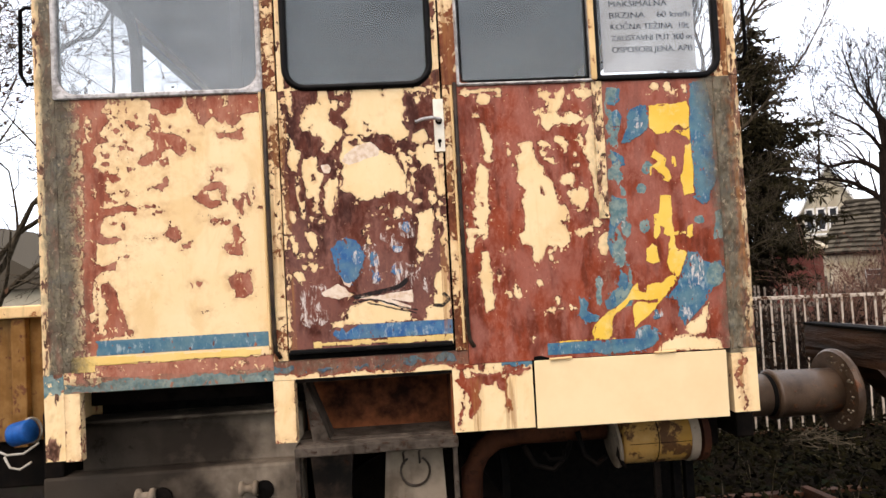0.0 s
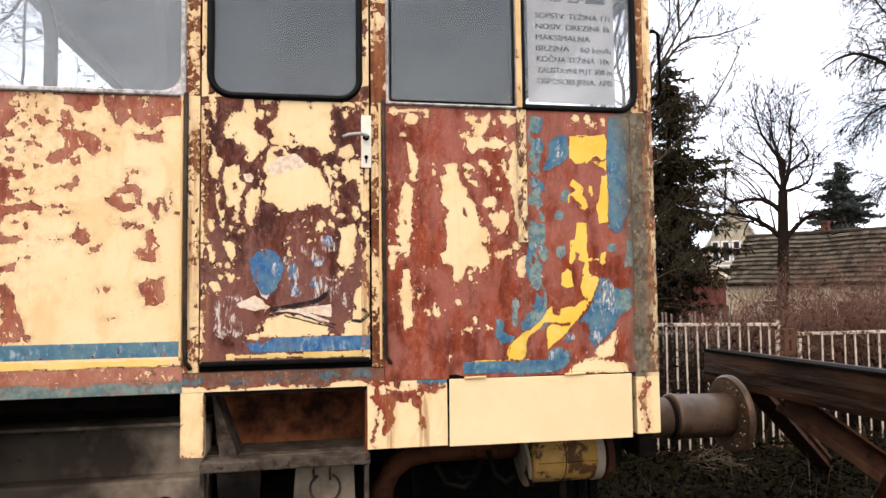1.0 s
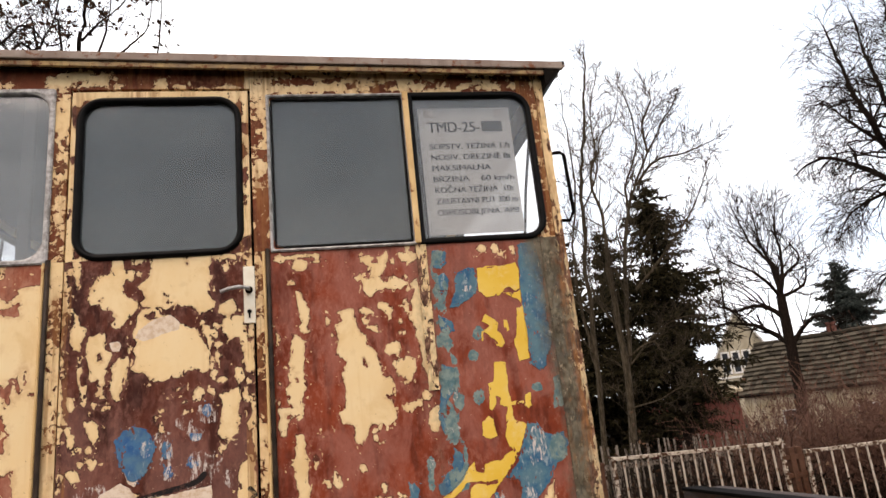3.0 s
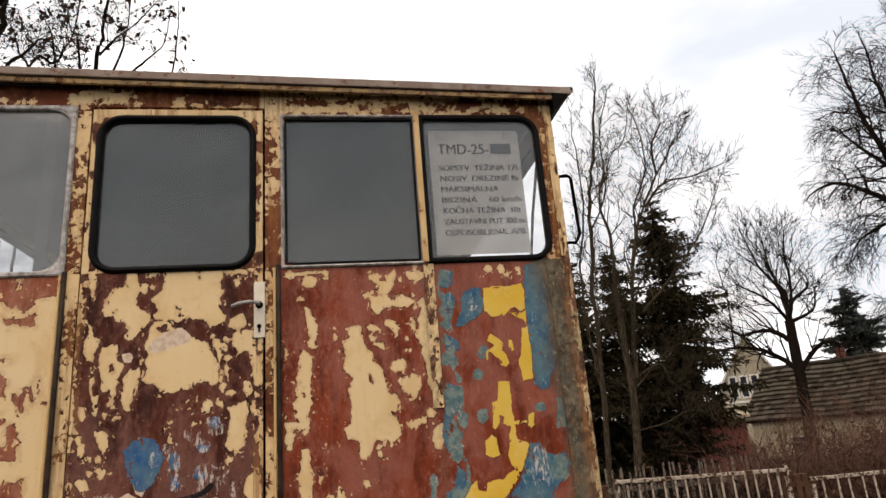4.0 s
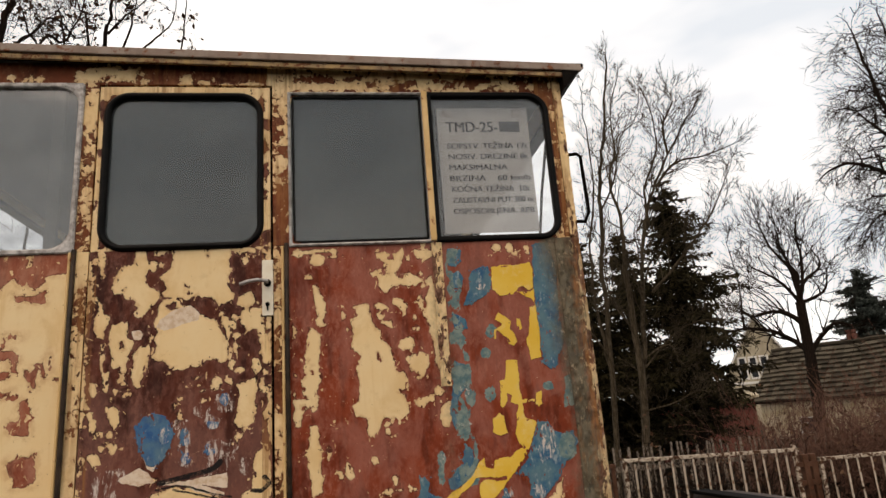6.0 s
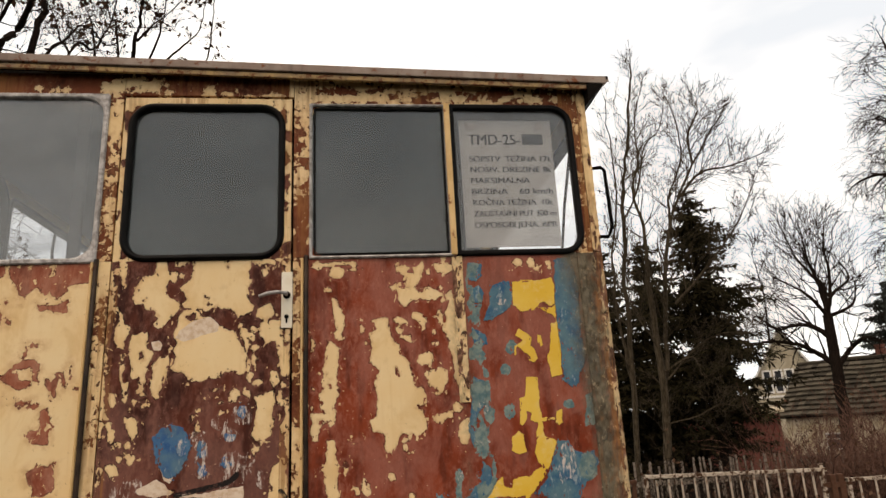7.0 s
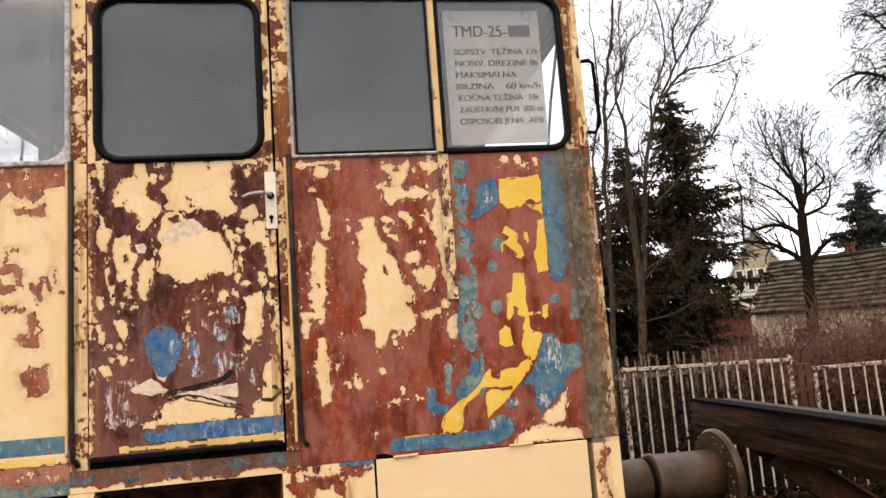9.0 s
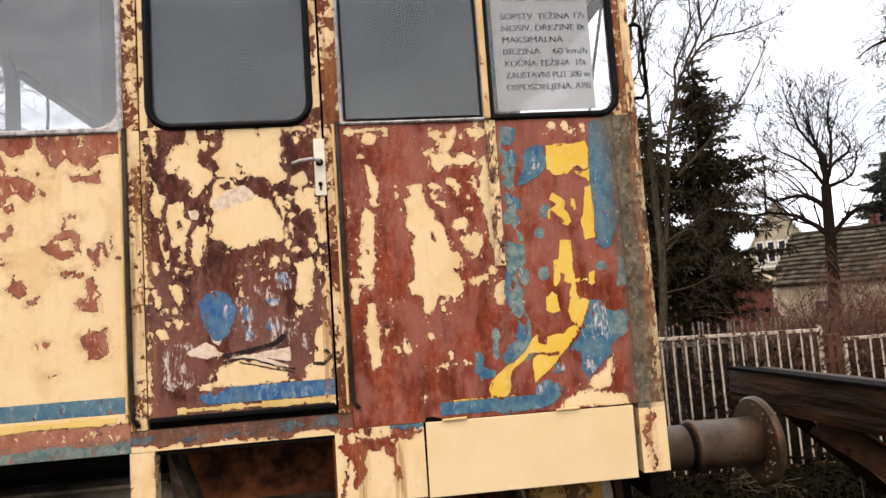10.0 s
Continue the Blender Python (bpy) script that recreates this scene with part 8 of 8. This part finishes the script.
def tiled(w, depth, rise, eave, course=0.26, tile=0.24, seed=1, thick=0.035):
    """Rows of overlapping tiles on one slope, from the eave up."""
    rng = random.Random(seed)
    V, F = [], []
    ln = math.hypot(depth, rise)
    cy, cz = depth / ln, rise / ln
    for j in range(int(ln / course)):
        for i in range(int(w / tile)):
            s0, s1 = j * course - 0.06, (j + 1) * course + 0.03
            lift0, lift1 = 0.065 + thick - 0.035 + rng.uniform(0, 0.05), 0.012
            x0, x1 = i * tile + 0.008, (i + 1) * tile - 0.008
            k = len(V)
            for s, up in ((s0, lift0), (s1, lift1)):
                for x in (x0, x1):
                    V.append((x, s * cy - cz * up, eave + s * cz + cy * up))
                    V.append((x, s * cy - cz * (up - thick), eave + s * cz + cy * (up - thick)))
            F += [(k, k + 2, k + 6, k + 4), (k, k + 1, k + 3, k + 2), (k, k + 4, k + 5, k + 1), (k + 2, k + 3, k + 7, k + 6)]
    return V, F


def window_at(parent, x, y, z, w, h, frame_w=0.08):
    fr = part("window", ring(x, x + w, z, z + h, 0.02, frame_w, y - 0.04, y + 0.06, 0.01), M_WHITE, parent)
    part("pane", boxm(x + 0.07, x + w - 0.07, y - 0.004, y + 0.01, z + 0.07, z + h - 0.07), M_PANE, fr)
    part("glazing_bar", boxm(x + 0.07, x + w - 0.07, y - 0.02, y - 0.006, z + h * 0.62, z + h * 0.62 + 0.04), M_WHITE, fr)


def low_house():
    x, y, _ = bearing(33.2, 52)
    h = thing("low_house", "low plastered house under a mossy brown tiled roof", "house", (x, y, -0.9))
    h.rotation_euler = (0, 0, radians(-58))
    part("wall", boxm(0, 19, 0, 0.4, -0.3, 2.65), M_PLASTER, h)
    part("wall", boxm(0, 0.4, 0.4, 8, -0.3, 2.65), M_PLASTER, h)
    bm = bmesh.new()
    a = [bm.verts.new(p) for p in ((0.1, 0.3, 2.55), (0.1, 7.9, 2.55), (0.1, 4.1, 6.0))]
    b = [bm.verts.new(p) for p in ((0.4, 0.3, 2.55), (0.4, 7.9, 2.55), (0.4, 4.1, 6.0))]
    bm.faces.new(a), bm.faces.new(list(reversed(b)))
    for i in range(3):
        bm.faces.new((a[i], b[i], b[(i + 1) % 3], a[(i + 1) % 3]))
    bmesh.ops.recalc_face_normals(bm, faces=bm.faces)
    part("gable", bm, M_PLASTER, h)
    V, F = tiled(19.6, 4.5, 3.65, 2.55, 0.5, 0.4, seed=7, thick=0.14)
    roof = part("roof", ([(p[0] - 0.3, p[1] - 0.4, p[2] + 0.05 * math.sin(p[0] * 0.9)) for p in V], F), M_TILE, h, "sagging mossy brown roof tiles")
    tagged(roof, kind="stuff")
    under = bmesh.new()
    vs = [under.verts.new(p) for p in ((-0.3, -0.4, 2.45), (19.2, -0.4, 2.45), (19.2, 4.1, 6.1), (-0.3, 4.1, 6.1))]
    under.faces.new(vs)
    ex = [under.verts.new(p) for p in ((19.2, 8.6, 2.45), (-0.3, 8.6, 2.45))]
    under.faces.new((vs[3], vs[2], ex[0], ex[1]))
    bmesh.ops.solidify(under, geom=under.faces[:], thickness=0.05)
    part("roof_boarding", under, M_BARK2, h)
    part("ridge", pipe([(-0.3 + 0.5 * i, 4.1, 6.2 + 0.03 * math.sin(i)) for i in range(40)], 0.14, 6), M_TILE, roof)
    for wx in (2.4, 7.0, 11.5):
        window_at(h, wx, 0.0, 0.4, 1.2, 1.05)
    ch = part("chimney", boxm(4.9, 5.4, 4.2, 4.7, 5.9, 6.9, 0.02), M_BRICK, h, "weathered brick chimney")
    part("chimney_cap", boxm(4.86, 5.44, 4.16, 4.74, 6.9, 6.98, 0.01), M_BRICK, ch)


def gabled_house():
    x, y, _ = bearing(33.8, 85)
    h = thing("gabled_house", "pale yellow gabled house with three narrow windows", "house", (x, y, -1.0))
    h.rotation_euler = (0, 0, radians(-33))
    w, eave, apex = 4.2, 5.2, 12.2
    bm = slab([(-w, -0.3), (w, -0.3), (w, eave), (0, apex), (-w, eave)], 0, 0.4)
    part("gable_wall", bm, M_PLASTER2, h)
    part("wall", boxm(-w, -w + 0.4, 0.4, 12, -0.3, eave), M_PLASTER2, h)
    part("wall", boxm(w - 0.4, w, 0.4, 12, -0.3, eave), M_PLASTER2, h)
    for s in (-1, 1):
        bm = slab([(s * (w + 0.4), eave - 0.7), (s * (w + 0.4), eave - 0.4), (0, apex + 0.45), (0, apex + 0.04)], -0.4, 12)
        part("roof", bm, M_TILE, h)
        part("verge_board", slab([(s * (w + 0.4), eave - 0.75), (s * (w + 0.4), eave - 0.45), (0, apex + 0.4), (0, apex)], -0.46, -0.42), M_WHITE, h)
    for wx in (-2.5, -1.35, -0.2):
        window_at(h, wx, -0.02, 5.2, 1.0, 2.6, 0.2)
    part("string_course", boxm(-w, w, -0.1, -0.003, 4.7, 4.95, 0.01), M_WHITE, h)


def red_shed():
    x, y, _ = bearing(32.9, 34)
    h = thing("red_shed", "dark red boarded shed with a pale lean-to roof", "shed", (x, y, -0.85))
    h.rotation_euler = (0, 0, radians(-31))
    for i in range(24):
        part("board", boxm(-0.2 * i - 0.19, -0.2 * i, 0, 0.04, -0.2, 2.75, 0.004), M_REDWALL, h)
    part("side", boxm(-4.8, 0, 0.045, 2.5, -0.2, 2.7), M_REDWALL, h)
    part("roof", boxm(-5.0, 0.2, -0.3, 2.8, 2.8, 2.92, 0.01, Matrix.Rotation(radians(3), 4, "X")), M_PLASTER, h)


low_house()
gabled_house()
red_shed()
far = thing("distant_house", "grey house behind the bare tree", "house", (-18, 26, -0.9))
part("wall", boxm(-3, 5, 0, 6, -0.3, 3.0), M_PLASTER2, far)
part("roof", slab([(-3.4, 2.9), (5.4, 2.9), (5.4, 3.0), (1, 5.6), (-3.4, 3.0)], -0.3, 6.3), M_TILE, far)

# ---- undergrowth ----
rng = random.Random(77)
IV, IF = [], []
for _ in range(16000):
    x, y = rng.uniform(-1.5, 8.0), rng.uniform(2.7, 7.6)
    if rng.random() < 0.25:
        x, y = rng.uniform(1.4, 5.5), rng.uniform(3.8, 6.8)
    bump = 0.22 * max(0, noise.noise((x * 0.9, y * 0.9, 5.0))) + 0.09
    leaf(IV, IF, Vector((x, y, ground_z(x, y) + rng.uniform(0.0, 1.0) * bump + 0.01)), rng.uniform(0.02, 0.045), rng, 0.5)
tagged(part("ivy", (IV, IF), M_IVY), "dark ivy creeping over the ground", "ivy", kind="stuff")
GV, GF = [], []
for _ in range(700):
    x, y = rng.uniform(1.2, 8.0), rng.uniform(2.6, 7.4)
    if noise.noise((x * 0.8, y * 0.8, 9.0)) < -0.05 and rng.random() < 0.8:
        continue
    a, h, w = rng.random() * math.tau, rng.uniform(0.1, 0.42), rng.uniform(0.0014, 0.0026)
    g = ground_z(x, y)
    bx, by, dx, dy = x, y, math.cos(a) * h * 0.35, math.sin(a) * h * 0.35
    px, py = -math.sin(a) * w, math.cos(a) * w
    k = len(GV)
    GV += [(bx - px, by - py, g), (bx + px, by + py, g), (bx + dx * 0.4 + px, by + dy * 0.4 + py, g + h * 0.6), (bx + dx * 0.4 - px, by + dy * 0.4 - py, g + h * 0.6), (bx + dx, by + dy, g + h * 0.9)]
    GF += [(k, k + 1, k + 2, k + 3), (k + 3, k + 2, k + 4)]
for _ in range(240):
    # a heap of straw in front of the gate
    x, y = rng.gauss(3.65, 0.2), rng.gauss(5.9, 0.16)
    h = max(0.02, 0.2 - 0.9 * math.hypot(x - 3.65, y - 5.9) * 0.5) * rng.uniform(0.5, 1.1)
    a, ln, w = rng.random() * math.tau, rng.uniform(0.08, 0.22), rng.uniform(0.002, 0.0035)
    dx, dy, dz = math.cos(a) * ln, math.sin(a) * ln, rng.gauss(0, 0.35) * ln
    k = len(GV)
    GV += [(x, y, h), (x - math.sin(a) * w, y + math.cos(a) * w, h + w), (x + dx - math.sin(a) * w, y + dy + math.cos(a) * w, max(0.02, h + dz + w)), (x + dx, y + dy, max(0.01, h + dz))]
    GF += [(k, k + 1, k + 2, k + 3)]
tagged(part("dead_grass", (GV, GF), M_GRASS), "straw-coloured dead grass stalks", "grass", kind="stuff")

# a scrap of red plastic caught in the ivy
scrap = lathe([(0.004, 0), (0.03, 0.008), (0.042, 0.03), (0.04, 0.065), (0.022, 0.085), (0.006, 0.09)], pose(0, 0, 0, 25, 12, 0), 14)
for v in scrap.verts:
    v.co += Vector((0.006 * noise.noise(v.co * 60), 0.006 * noise.noise(v.co * 50 + Vector((3, 0, 0))), 0))
red = part("plastic_scrap", scrap, plain("faded_red_plastic", (0.13, 0.006, 0.005), (0.26, 0.02, 0.014), 0.45, 20), smooth=True)
red.location = (2.09, 4.25, 0.17)
stalk = pipe([(0, 0, 0.01), (-0.012, 0.004, -0.08), (0.006, 0.0, -0.17)], 0.004)
part("stalk", stalk, M_GRASS, red, "thin pale stalk")
tagged(red, "crumpled faded red plastic scrap in the ivy", "litter")
